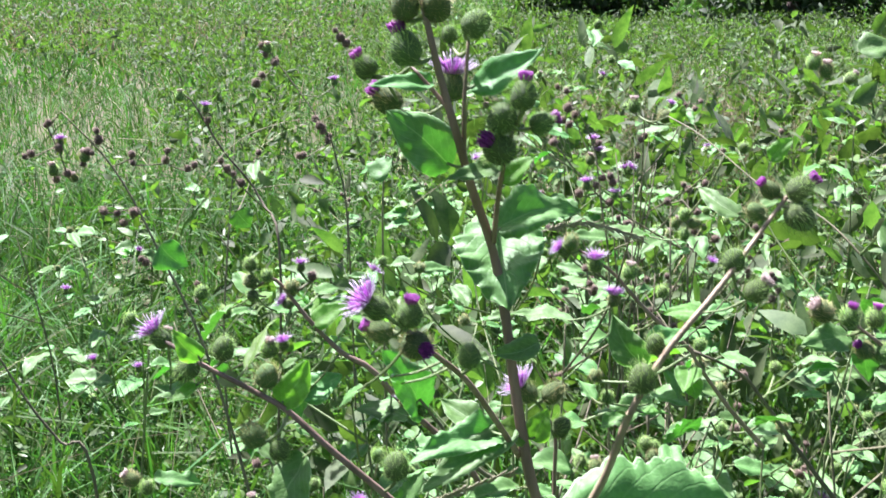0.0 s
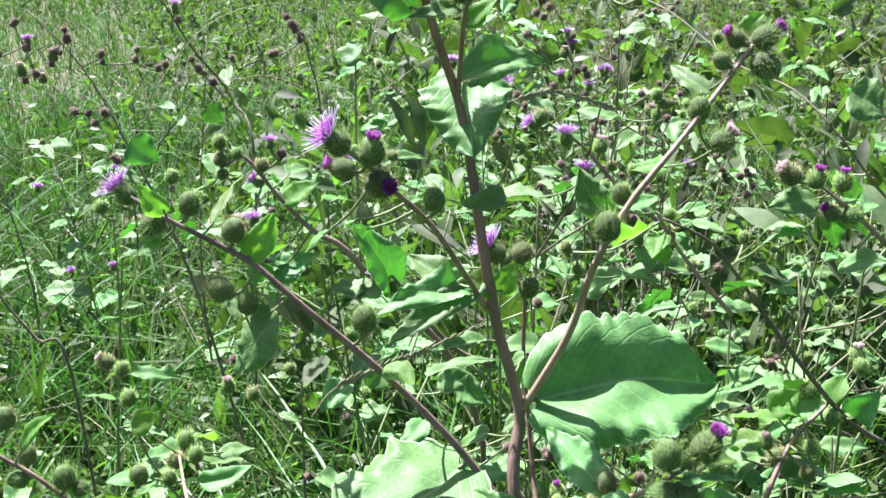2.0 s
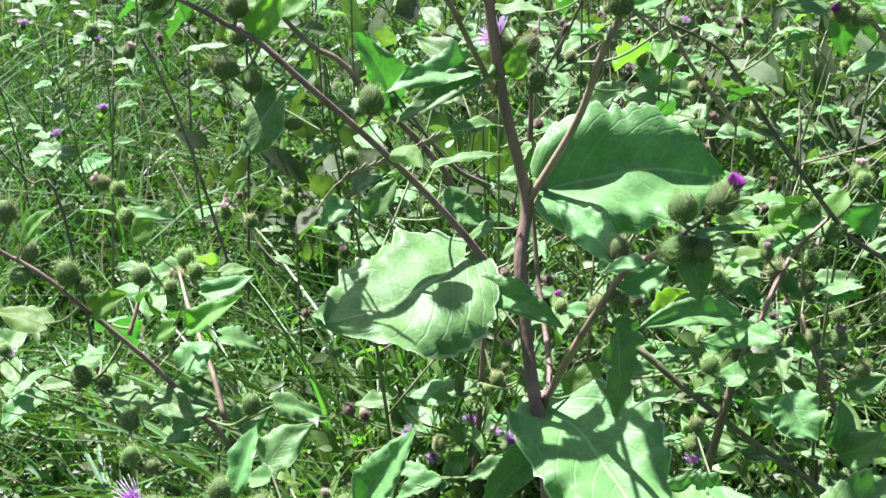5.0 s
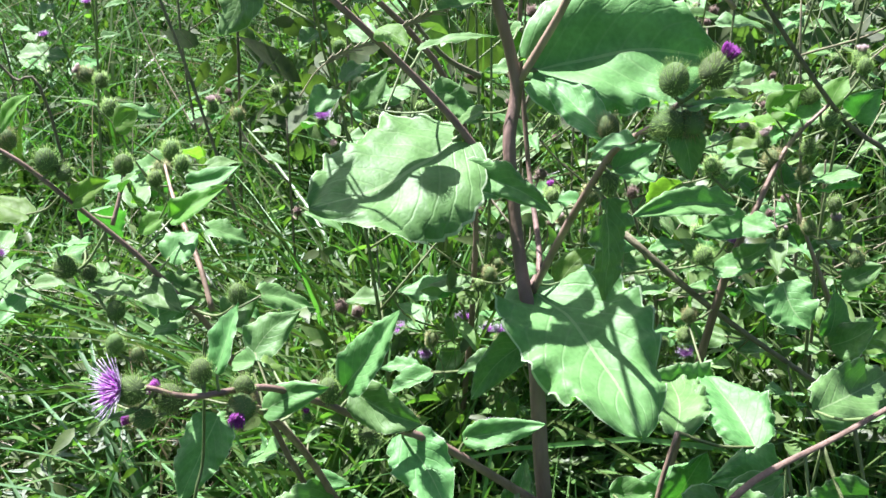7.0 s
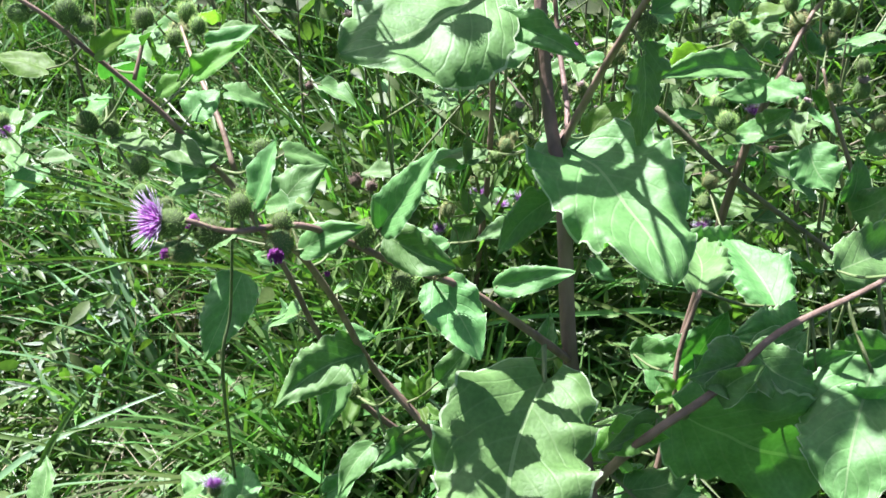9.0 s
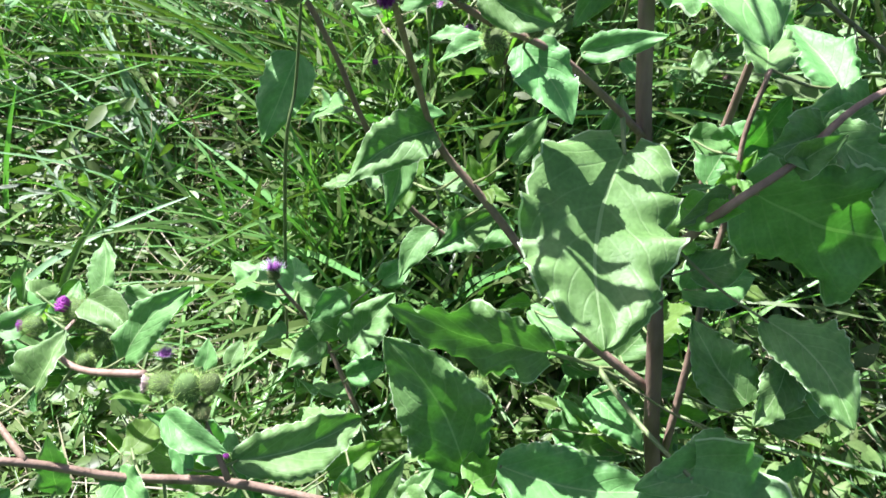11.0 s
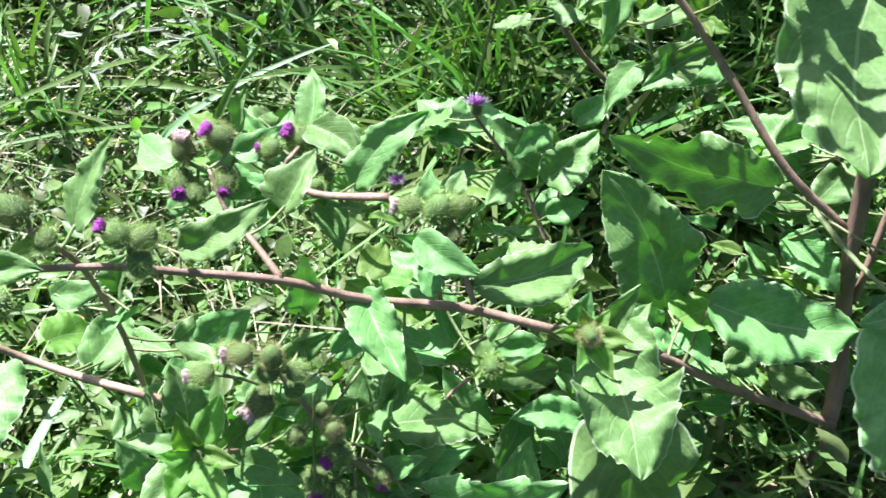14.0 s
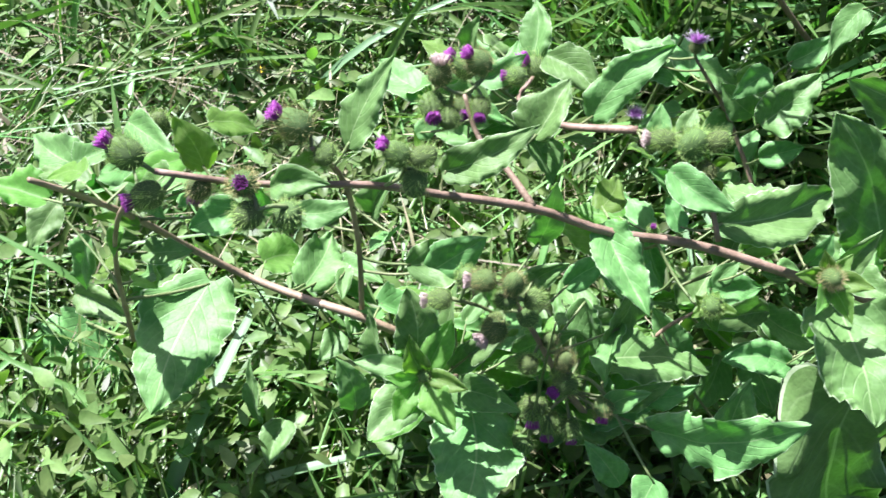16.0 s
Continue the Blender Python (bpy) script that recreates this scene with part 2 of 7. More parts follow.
def stem(plant, name, points, material=None, sides=9):
    line = smooth_line(points)
    for i in range(len(line)):
        w = 1 + 0.05 * noise.noise(Vector(line[i][:3]) * 40)
        line[i][3] *= 0.88 * w
    plant.line += [Vector(q[:3]) for q in line]
    local = [(q[0] - plant.base.x, q[1] - plant.base.y, q[2] - plant.base.z, q[3]) for q in line]
    v, f = tube(local, sides)
    return mesh_object(name, v, f, material or STEM, plant.root)


def blade(length, width, fold=0.25, wave=0.03, curl=0.2, heart=0.0, seed=0, nu=15, nv=10):
    """Points of a leaf along +y from its base, facing +z: ovate with a drawn-out tip, gaping along the rib, with a ruffled, toothed margin."""
    rng = random.Random(seed)
    ph, ph2 = rng.uniform(0, 40), rng.uniform(0, 40)
    fr = rng.uniform(9, 13) if length < 0.07 else rng.uniform(13, 18)
    twist, lean = rng.uniform(-0.4, 0.4), rng.uniform(-0.10, 0.10)
    gape = (rng.uniform(0.45, 1.6), rng.uniform(0.45, 1.6)) if length < 0.12 else (rng.uniform(0.85, 1.15), rng.uniform(0.85, 1.15))
    sag = rng.uniform(0.0, 0.5)
    pa, pb = rng.uniform(0.42, 0.56), rng.uniform(0.84, 1.14) if length < 0.12 else rng.uniform(0.64, 0.84)
    peak = (pa / (pa + pb)) ** pa * (pb / (pa + pb)) ** pb
    large = min(1.0, length / 0.10)
    ruff = 3.8 * wave * min(length, 1.2 * width)
    ribs = 30 if length > 0.07 else 22
    half = 0.5 * width
    verts, uvs, faces = [], [], []
    for i in range(nu + 1):
        u = i / nu
        q = 0.012 + 0.988 * u
        w = max(q ** pa * (1 - u) ** pb / peak, 0.004)
        sway = lean * length * math.sin(math.pi * u)
        edge_noise = []
        for k in (0, 1):
            a = noise.noise(Vector((fr * 0.36 * u + ph, 9.0 * k, 1.3)))
            b = noise.noise(Vector((fr * 0.95 * u + ph2, 9.0 * k, 4.1)))
            tooth = abs(((fr * 0.8 * u + ph + 0.37 * k) % 1.0) - 0.3)
            edge_noise.append((a, b, tooth))
        for j in range(nv + 1):
            s = 2 * j / nv - 1
            e = abs(s)
            a, b, tooth = edge_noise[s > 0]
            lobe = 1 + (0.15 * a + large * (0.09 * b - 0.12 * tooth)) * e ** 3
            x = s * w * half * lobe
            y = u * length - heart * length * s * s * max(0.0, 0.4 - u) * 1.1
            z = fold * gape[s > 0] * (math.sqrt(x * x + (0.10 * half) ** 2) - 0.10 * half)
            z -= curl * length * u * u * 0.5 + sag * 0.5 * length * max(0.0, u - 0.55) ** 2
            z -= 0.30 * fold * half * e ** 4 * w
            z += ruff * min(1.0, 1.7 * w) * (e ** 2.2 * a + 0.55 * e ** 3.5 * b)
            vein = abs(math.sin(0.5 * ribs * (u - 0.42 * e ** 1.25 * w) + ph))
            z += 0.0036 * length * (vein - 0.5) * min(1.0, e * 3.5) * (1 - 0.5 * e * e)
            z += twist * x * u
            crumple = noise.noise(Vector((2.8 * s * width / length + ph, 3.8 * u, ph2)))
            z += 0.045 * length * crumple * min(1.0, 4 * u)
            z -= 0.12 * half * w * max(0.0, e - 0.76) / 0.24 * (1 + math.sin(fr * 0.5 * u + ph))
            verts.append((x + sway, y, z))
            uvs.append((u, 0.5 + 0.5 * s))
    for i in range(nu):
        for j in range(nv):
            a = i * (nv + 1) + j
            faces.append((a, a + 1, a + nv + 2, a + nv + 1))
    return verts, uvs, faces


leaf_count = [0]
sunny = []


def leaf(plant, base, tip, width, facing, fold=0.25, wave=0.03, curl=0.15, heart=0.0, material=None, stalk=True):
    """A leaf from base to tip, its upper side turned to facing, on a petiole from the nearest stem."""
    leaf_count[0] += 1
    b, e = Vector(base), Vector(tip)
    ax = (e - b).normalized()
    n = Vector(facing)
    n = (n - ax * n.dot(ax)).normalized()
    right = ax.cross(n).normalized()
    m = Matrix((right, ax, n)).transposed().to_4x4()
    m.translation = b - plant.base
    big = (e - b).length > 0.08
    if stalk and (e - b).length > 0.065:
        sunny.extend((b + (e - b) * 0.15, (b + e) / 2, b + (e - b) * 0.85))
    span = (e - b).length
    near_by = b.y < 1.3
    nu, nv = (46, 18) if big and near_by else (26, 12) if span > 0.045 and near_by else (14, 8)
    v, uv, f = blade(span, width, fold * (1.8 if width < 0.09 else 1.2), wave, curl, heart, leaf_count[0], nu, nv)
    ob = mesh_object("leaf", v, f, material or LEAF, plant.root, uvs=uv)
    ob.matrix_basis = m
    if stalk:
        q = plant.near(b)
        d = (q - b).length
        if 0.004 < d < 0.16:
            mid = (q + b) / 2 + Vector((0, 0, -0.06 * d))
            r = 0.0011 + 0.012 * width
            line = smooth_line([(*q, r), (*mid, r * 0.85), (*(b + ax * 0.004), r * 0.7)], 4)
            inv = m.inverted()
            local = []
            for x in line:
                c = inv @ (Vector(x[:3]) - plant.base)
                local.append((c.x, c.y, c.z, x[3]))
            pv, pf = tube(local, 6, 0.05)
            mesh_object("petiole", pv, pf, STALK, ob)
    return ob


# ---- flower heads: body, hooked bracts and florets, of radius 1 and along +z ----
def ball(seed, nu=10, nv=14):
    """The globe of a head: widest below the middle, drawn in at the mouth."""
    verts, faces = [], []
    for i in range(nu + 1):
        th = math.pi * i / nu
        for k in range(nv):
            ph = 2 * math.pi * k / nv
            z = -0.78 * math.cos(th)
            r = 0.76 * math.sin(th) ** 0.82 * (1 - 0.13 * z) if 0 < i < nu else 0.0
            w = 1 + 0.05 * noise.noise(Vector((math.cos(ph), math.sin(ph), z * 2 + seed))) + 0.025 * (-1) ** (i + k)
            verts.append((r * w * math.cos(ph), r * w * math.sin(ph), z * (1.1 if z > 0 else 1.0)))
    for i in range(nu):
        for k in range(nv):
            k2 = (k + 1) % nv
            faces.append((i * nv + k, i * nv + k2, (i + 1) * nv + k2, (i + 1) * nv + k))
    return verts, faces


def spines(seed, count=210, length=0.5, close=0.0, plain_cone=False):
    """Slender bracts that stand out of the globe and end in a hook turned inwards."""
    rng = random.Random(seed)
    verts, faces = [], []
    for i in range(count):
        z = min(0.92, max(-0.92, -0.90 + 1.80 * (i + 0.5) / count + rng.uniform(-.05, .05)))
        an = i * 2.39996 + rng.uniform(-.22, .22)
        r = math.sqrt(max(0.0, 1 - (z / 0.98) ** 2)) * 0.72
        c = Vector((r * math.cos(an), r * math.sin(an), z * 0.80))
        out = Vector((math.cos(an) * (0.40 + 0.75 * r), math.sin(an) * (0.40 + 0.75 * r), 0.38 + z * 0.9 + close))
        out = (out.normalized() + Vector((rng.uniform(-.2, .2), rng.uniform(-.2, .2), rng.uniform(-.2, .2)))).normalized()
        side = out.cross(Vector((0, 0, 1)) if abs(out.z) < 0.95 else Vector((1, 0, 0))).normalized()
        le = length * rng.uniform(0.6, 1.25)
        w = 0.017
        hook = (Vector((0, 0, 1)) * 0.3 - Vector((out.x, out.y, 0)) * 0.3) * 0.4 * le
        k = len(verts)
        if plain_cone:
            w *= 1.5
            verts += [c + side * w, c - side * w * 0.5 + out.cross(side) * w, c - side * w * 0.5 - out.cross(side) * w, c + out * le + hook]
            faces += [(k, k + 1, k + 3), (k + 1, k + 2, k + 3), (k + 2, k, k + 3)]
            continue
        mid = c + out * (0.65 * le)
        thick = out.cross(side).normalized() * (w * 0.7)
        verts += [c + side * w, c - side * w, c + thick, mid + side * (w * 0.45), mid - side * (w * 0.45), mid + thick * 0.45, c + out * le + hook]
        faces += [(k, k + 1, k + 4, k + 3), (k + 1, k + 2, k + 5, k + 4), (k + 2, k, k + 3, k + 5),
                  (k + 3, k + 4, k + 6), (k + 4, k + 5, k + 6), (k + 5, k + 3, k + 6)]
    return verts, faces


def florets(seed, count, radius, length, spread, w=0.045):
    rng = random.Random(seed)
    verts, faces = [], []
    for i in range(count):
        an = i * 2.39996
        f = math.sqrt((i + 0.5) / count)
        c = Vector((radius * f * math.cos(an), radius * f * math.sin(an), 0.74))
        d = Vector((math.cos(an) * f * spread, math.sin(an) * f * spread, 1.0))
        d = (d.normalized() + Vector((rng.uniform(-.1, .1), rng.uniform(-.1, .1), 0))).normalized()
        side = d.cross(Vector((math.sin(an + 1), math.cos(an), 0.1))).normalized()
        th = d.cross(side).normalized()
        le = length * rng.uniform(0.8, 1.15)
        k = len(verts)
        for h, ww in ((0, 0.6), (0.75 * le, 1.0)):
            verts += [c + d * h + side * (w * ww), c + d * h - side * (w * ww * 0.5) + th * (w * ww), c + d * h - side * (w * ww * 0.5) - th * (w * ww)]
        verts.append(c + d * le + side * rng.uniform(-.04, .04))
        faces += [(k, k + 1, k + 4, k + 3), (k + 1, k + 2, k + 5, k + 4), (k + 2, k, k + 3, k + 5),
                  (k + 3, k + 4, k + 6), (k + 4, k + 5, k + 6), (k + 5, k + 3, k + 6)]
    return verts, faces


def keep_mesh(name, vf, material):
    me = bpy.data.meshes.new(name)
    me.from_pydata([tuple(v) for v in vf[0]], [], vf[1])
    me.polygons.foreach_set("use_smooth", [True] * len(me.polygons))
    me.materials.append(material)
    return me


BODY = [keep_mesh("bur_body", ball(s), BUR) for s in range(3)]
DRYBODY = [keep_mesh("dry_bur_body", ball(s + 5), BROWN) for s in range(2)]
SPINY = [keep_mesh("spiny_husk", spines(s, 330, 0.50), HOOK) for s in range(4)] + [keep_mesh("spiny_husk", spines(s + 9, 330, 0.50), REDHOOK) for s in range(2)]
FARSPINY = [keep_mesh("spiny_husk", spines(s + 40, 230, 0.52, 0.0, True), HOOK if s else REDHOOK) for s in range(3)]
DRYSPINY = [keep_mesh("dry_husk", spines(s + 20, 150, 0.62, 0.0, True), BROWNHOOK) for s in range(2)]
TUFT = {
    "pink": [keep_mesh("flower_tuft", florets(s, 80, 0.34, 0.56, 0.26, 0.036), PURPLE) for s in range(3)],
    "open": [keep_mesh("flower_tuft", florets(s + 4, 120, 0.48, 0.92, 1.15, 0.040), LILAC) for s in range(3)],
    "pale": [keep_mesh("flower_tuft", florets(s + 8, 70, 0.40, 0.55, 0.5), PALE) for s in range(2)],
}
STYLES = [keep_mesh("style_crown", florets(s + 14, 70, 0.52, 1.55, 2.1, 0.022), WHITE) for s in range(2)]
bur_count = [0]
heads_at = []
WORDS = {"pink": "half-open flower head with a purple tuft", "open": "open lilac flower head with spreading florets",
         "pale": "faded flower head with pale florets", "bud": "closed green spiny flower head", "brown": "dry brown bur"}


def bur(plant, place, axis, radius, stage="bud", stalk=True):
    """A flower head centred at place, its tip along axis, on a short stalk from the nearest stem."""
    bur_count[0] += 1
    i = bur_count[0]
    rng = random.Random(i)
    z = Vector(axis).normalized()
    z = (z + Vector((rng.uniform(-.15, .15), rng.uniform(-.15, .15), rng.uniform(-.1, .1)))).normalized()
    turn = z.to_track_quat("Z", "Y").to_matrix().to_4x4() @ pose(0, 0, 0, 0, 0, rng.uniform(0, 360))
    radius *= rng.uniform(0.94, 1.06) * (0.78 if stage == "brown" else 1.0)
    m = Matrix.Translation(Vector(place) - plant.base) @ turn @ Matrix.Diagonal((radius, radius, radius * rng.uniform(0.98, 1.12), 1))
    dry = stage == "brown"
    heads_at.append(Vector(place))
    head = share_mesh("flower_head", (DRYBODY if dry else BODY)[i % 2], plant.root, m, WORDS[stage])
    share_mesh("spiny_husk", DRYSPINY[i % 2] if dry else FARSPINY[i % 3] if Vector(place).y > 1.0 else SPINY[i % 6], head, Matrix.Identity(4))
    if stage in TUFT:
        share_mesh("flower_tuft", TUFT[stage][i % len(TUFT[stage])], head, Matrix.Identity(4))
        if stage == "open":
            share_mesh("style_crown", STYLES[i % 2], head, Matrix.Identity(4))
    if stalk:
        foot = Vector(place) - z * radius * 0.8
        q = plant.near(foot)
        d = (q - foot).length
        if 0.003 < d < 0.13:
            mid = (q + foot) / 2 - z * ((0.02 if dry else 0.12) * d)
            r = 0.0016
            line = smooth_line([(*q, r), (*mid, r), (*foot, r * 1.2)], 4)
            local = [(*(Vector(x[:3]) - plant.base), x[3]) for x in line]
            pv, pf = tube(local, 6, 0.05)
            mesh_object("flower_stalk", pv, pf, DRYSTEM if dry else STALK, plant.root)
            plant.line += [Vector(x[:3]) for x in line[2:]]
    return head


def whorl(plant, place, size, count=5, up=(0, 0, 1), material=None):
    """A rosette of small leaves round a young bud."""
    leaf_count[0] += 1
    rng = random.Random(leaf_count[0])
    c = Vector(place)
    u = Vector(up).normalized()
    a = u.orthogonal().normalized()
    b = u.cross(a)
    for k in range(count):
        an = 2 * math.pi * (k + rng.uniform(-.25, .25)) / count
        d = (a * math.cos(an) + b * math.sin(an)) + u * rng.uniform(0.3, 0.9)
        s = size * rng.uniform(0.7, 1.2)
        leaf(plant, c + d.normalized() * 0.006, c + d.normalized() * s, s * 0.48, u - d * 0.2 + Vector((0, -0.2, 0.3)), 0.35, 0.04, 0.25, 0.0, material or YOUNG, False)


# ---- ground ----
def ground_height(x, y):
    far = max(0.0, math.hypot(x, y - 1) - 2.0)
    return 0.02 * noise.noise(Vector((x * 1.7, y * 1.7, 0))) + 0.05 * min(far, 6) / 6 * noise.noise(Vector((x * 0.3, y * 0.3, 5)))


def build_ground():
    xs = sorted({s * v for s in (-1, 1) for v in (0, .2, .4, .6, .8, 1, 1.25, 1.5, 1.8, 2.2, 2.8, 3.6, 5, 7, 10, 15, 25, 45, 90, 200, 600, 1500)})
    ys = [-1500, -400, -100, -30, -10, -4, -2, -1] + [-0.5 + 0.2 * i for i in range(18)] + [3.5, 4.2, 5, 6, 7.5, 9, 12, 16, 22, 30, 42, 60, 90, 150, 300, 700, 1500]
    v = [(x, y, ground_height(x, y)) for y in ys for x in xs]
    n = len(xs)
    f = [(j * n + i, j * n + i + 1, (j + 1) * n + i + 1, (j + 1) * n + i) for j in range(len(ys) - 1) for i in range(n - 1)]
    tagged(mesh_object("ground", v, f, SOIL), "dark soil with plant litter under the meadow", "ground", kind="structure")


build_ground()


def stuff_mesh(name, co, loops, total, material, label, category, parent=None):
    """One mesh from flat arrays of places, corners and corner counts."""
    me = bpy.data.meshes.new(name)
    me.vertices.add(len(co) // 3)
    me.vertices.foreach_set("co", co)
    me.loops.add(len(loops))
    me.loops.foreach_set("vertex_index", np.asarray(loops, dtype=np.int32))
    me.polygons.add(len(total))
    me.polygons.foreach_set("loop_start", np.concatenate([[0], np.cumsum(total)[:-1]]).astype(np.int32))
    me.polygons.foreach_set("loop_total", np.asarray(total, dtype=np.int32))
    me.update(calc_edges=True)
    me.validate()
    me.polygons.foreach_set("use_smooth", [True] * len(me.polygons))
    me.materials.append(material)
    ob = new(name, me)
    if parent is not None:
        ob.parent = parent
        return ob
    return tagged(ob, label, category, kind="stuff")


rng = np.random.default_rng(7)


def ribbons(name, spots, material, label, category, segs=4, folded=False):
    """Many grass blades in one mesh, arching, rolled and turning along their length; folded: keeled along the middle.
    spots: rows of x, y, z, height, width, heading, lean."""
    s = np.asarray(spots, dtype=float)
    n = len(s)
    x, y, z, h, w, hd, ln = s.T
    head = np.stack([np.cos(hd), np.sin(hd), np.zeros(n)], 1)
    flat = np.stack([-np.sin(hd), np.cos(hd), np.zeros(n)], 1)
    roll, turn = rng.normal(0, 0.45, n), rng.normal(0, 1.0, n)
    sink = np.clip(ln, 0, 2)
    cols = 3 if folded else 2
    V = np.zeros((n, cols * segs + 1, 3))
    base = np.stack([x, y, z], 1)
    for k in range(segs + 1):
        t = k / segs
        c = base + head * (ln * h * t ** 1.9)[:, None]
        c[:, 2] += h * t * (1 - 0.42 * sink * t)
        if k == segs:
            V[:, cols * segs] = c
            continue
        tan = head * (1.9 * ln * max(t, 0.02) ** 0.9)[:, None]
        tan[:, 2] += 1 - 0.84 * sink * t
        tan /= np.linalg.norm(tan, axis=1)[:, None]
        nor = np.cross(tan, flat)
        an = (roll + turn * t)[:, None]
        side = flat * np.cos(an) + nor * np.sin(an)
        up = np.cross(side, tan)
        ww = (w * (0.55 + 1.6 * t - 0.2 * t * t if t < 0.25 else 1 - (t - 0.1) ** 2.2) * 0.5)[:, None]
        if folded:
            V[:, cols * k] = c - side * ww
            V[:, cols * k + 1] = c + up * (0.45 * ww)
            V[:, cols * k + 2] = c + side * ww
        else:
            V[:, cols * k] = c - side * ww
            V[:, cols * k + 1] = c + side * ww
    per = cols * segs + 1
    quads = np.array([(cols * k + j, cols * k + j + 1, cols * (k + 1) + j + 1, cols * (k + 1) + j) for k in range(segs - 1) for j in range(cols - 1)])
    tri = np.array([(cols * (segs - 1) + j, cols * (segs - 1) + j + 1, cols * segs) for j in range(cols - 1)])
    off = np.arange(n)[:, None] * per
    loops = np.concatenate([(off[:, :, None] + quads[None]).reshape(n, -1), (off[:, :, None] + tri[None]).reshape(n, -1)], axis=1)
    counts = np.array([4] * len(quads) + [3] * len(tri))
    return stuff_mesh(name, V.reshape(-1), loops.reshape(-1), np.tile(counts, n), material, label, category)


def leaf_cloud(name, spots, material, label, category, parent=None):
    """Many small leaves in one mesh, creased along the middle and drooping at the tip; spots: rows of x, y, z, length, width, heading, rise, roll."""
    s = np.asarray(spots, dtype=float)
    n = len(s)
    x, y, z, le, wd, hd, rise, roll = s.T
    ax = np.stack([np.cos(hd) * np.cos(rise), np.sin(hd) * np.cos(rise), np.sin(rise)], 1)
    side = np.stack([-np.sin(hd), np.cos(hd), np.zeros(n)], 1)
    up = np.cross(ax, side)
    si = side * np.cos(roll)[:, None] + up * np.sin(roll)[:, None]
    nn = np.cross(ax, si)
    o = np.stack([x, y, z], 1)
    droop, gape, bent = rng.uniform(0.0, 0.5, n), rng.uniform(0.05, 0.6, n), rng.normal(0, 0.12, n)
    V = np.zeros((n, 11, 3))
    k = 0
    for a, half in ((0.0, 0.0), (0.20, 0.40), (0.48, 0.46), (0.78, 0.24), (1.0, 0.0)):
        for j in ((-1, 0, 1) if half else (0,)):
            c = o + ax * (a * le)[:, None] + si * (j * half * wd + bent * le * a * a)[:, None]
            V[:, k] = c + nn * (abs(j) * half * gape * wd - droop * le * a * a)[:, None]
            k += 1
    flat = np.array([0, 2, 1, 0, 3, 2, 1, 2, 5, 4, 2, 3, 6, 5, 4, 5, 8, 7, 5, 6, 9, 8, 7, 8, 10, 8, 9, 10])
    loops = (np.arange(n)[:, None] * 11 + flat[None]).reshape(-1)
    return stuff_mesh(name, V.reshape(-1), loops, np.tile([3, 3, 4, 4, 4, 4, 3, 3], n), material, label, category, parent)


def scatter(count, x0, x1, y0, y1, power=1.0):
    y = y0 + (y1 - y0) * rng.random(count) ** power
    half = 0.35 + 0.50 * y
    mid = -0.35 * np.clip(1.6 - y, 0, 1.2) - 0.03 * y
    x = np.where(np.abs(x0) > 50, mid + (rng.random(count) * 2 - 1) * half, x0 + (x1 - x0) * rng.random(count))
    return x, y


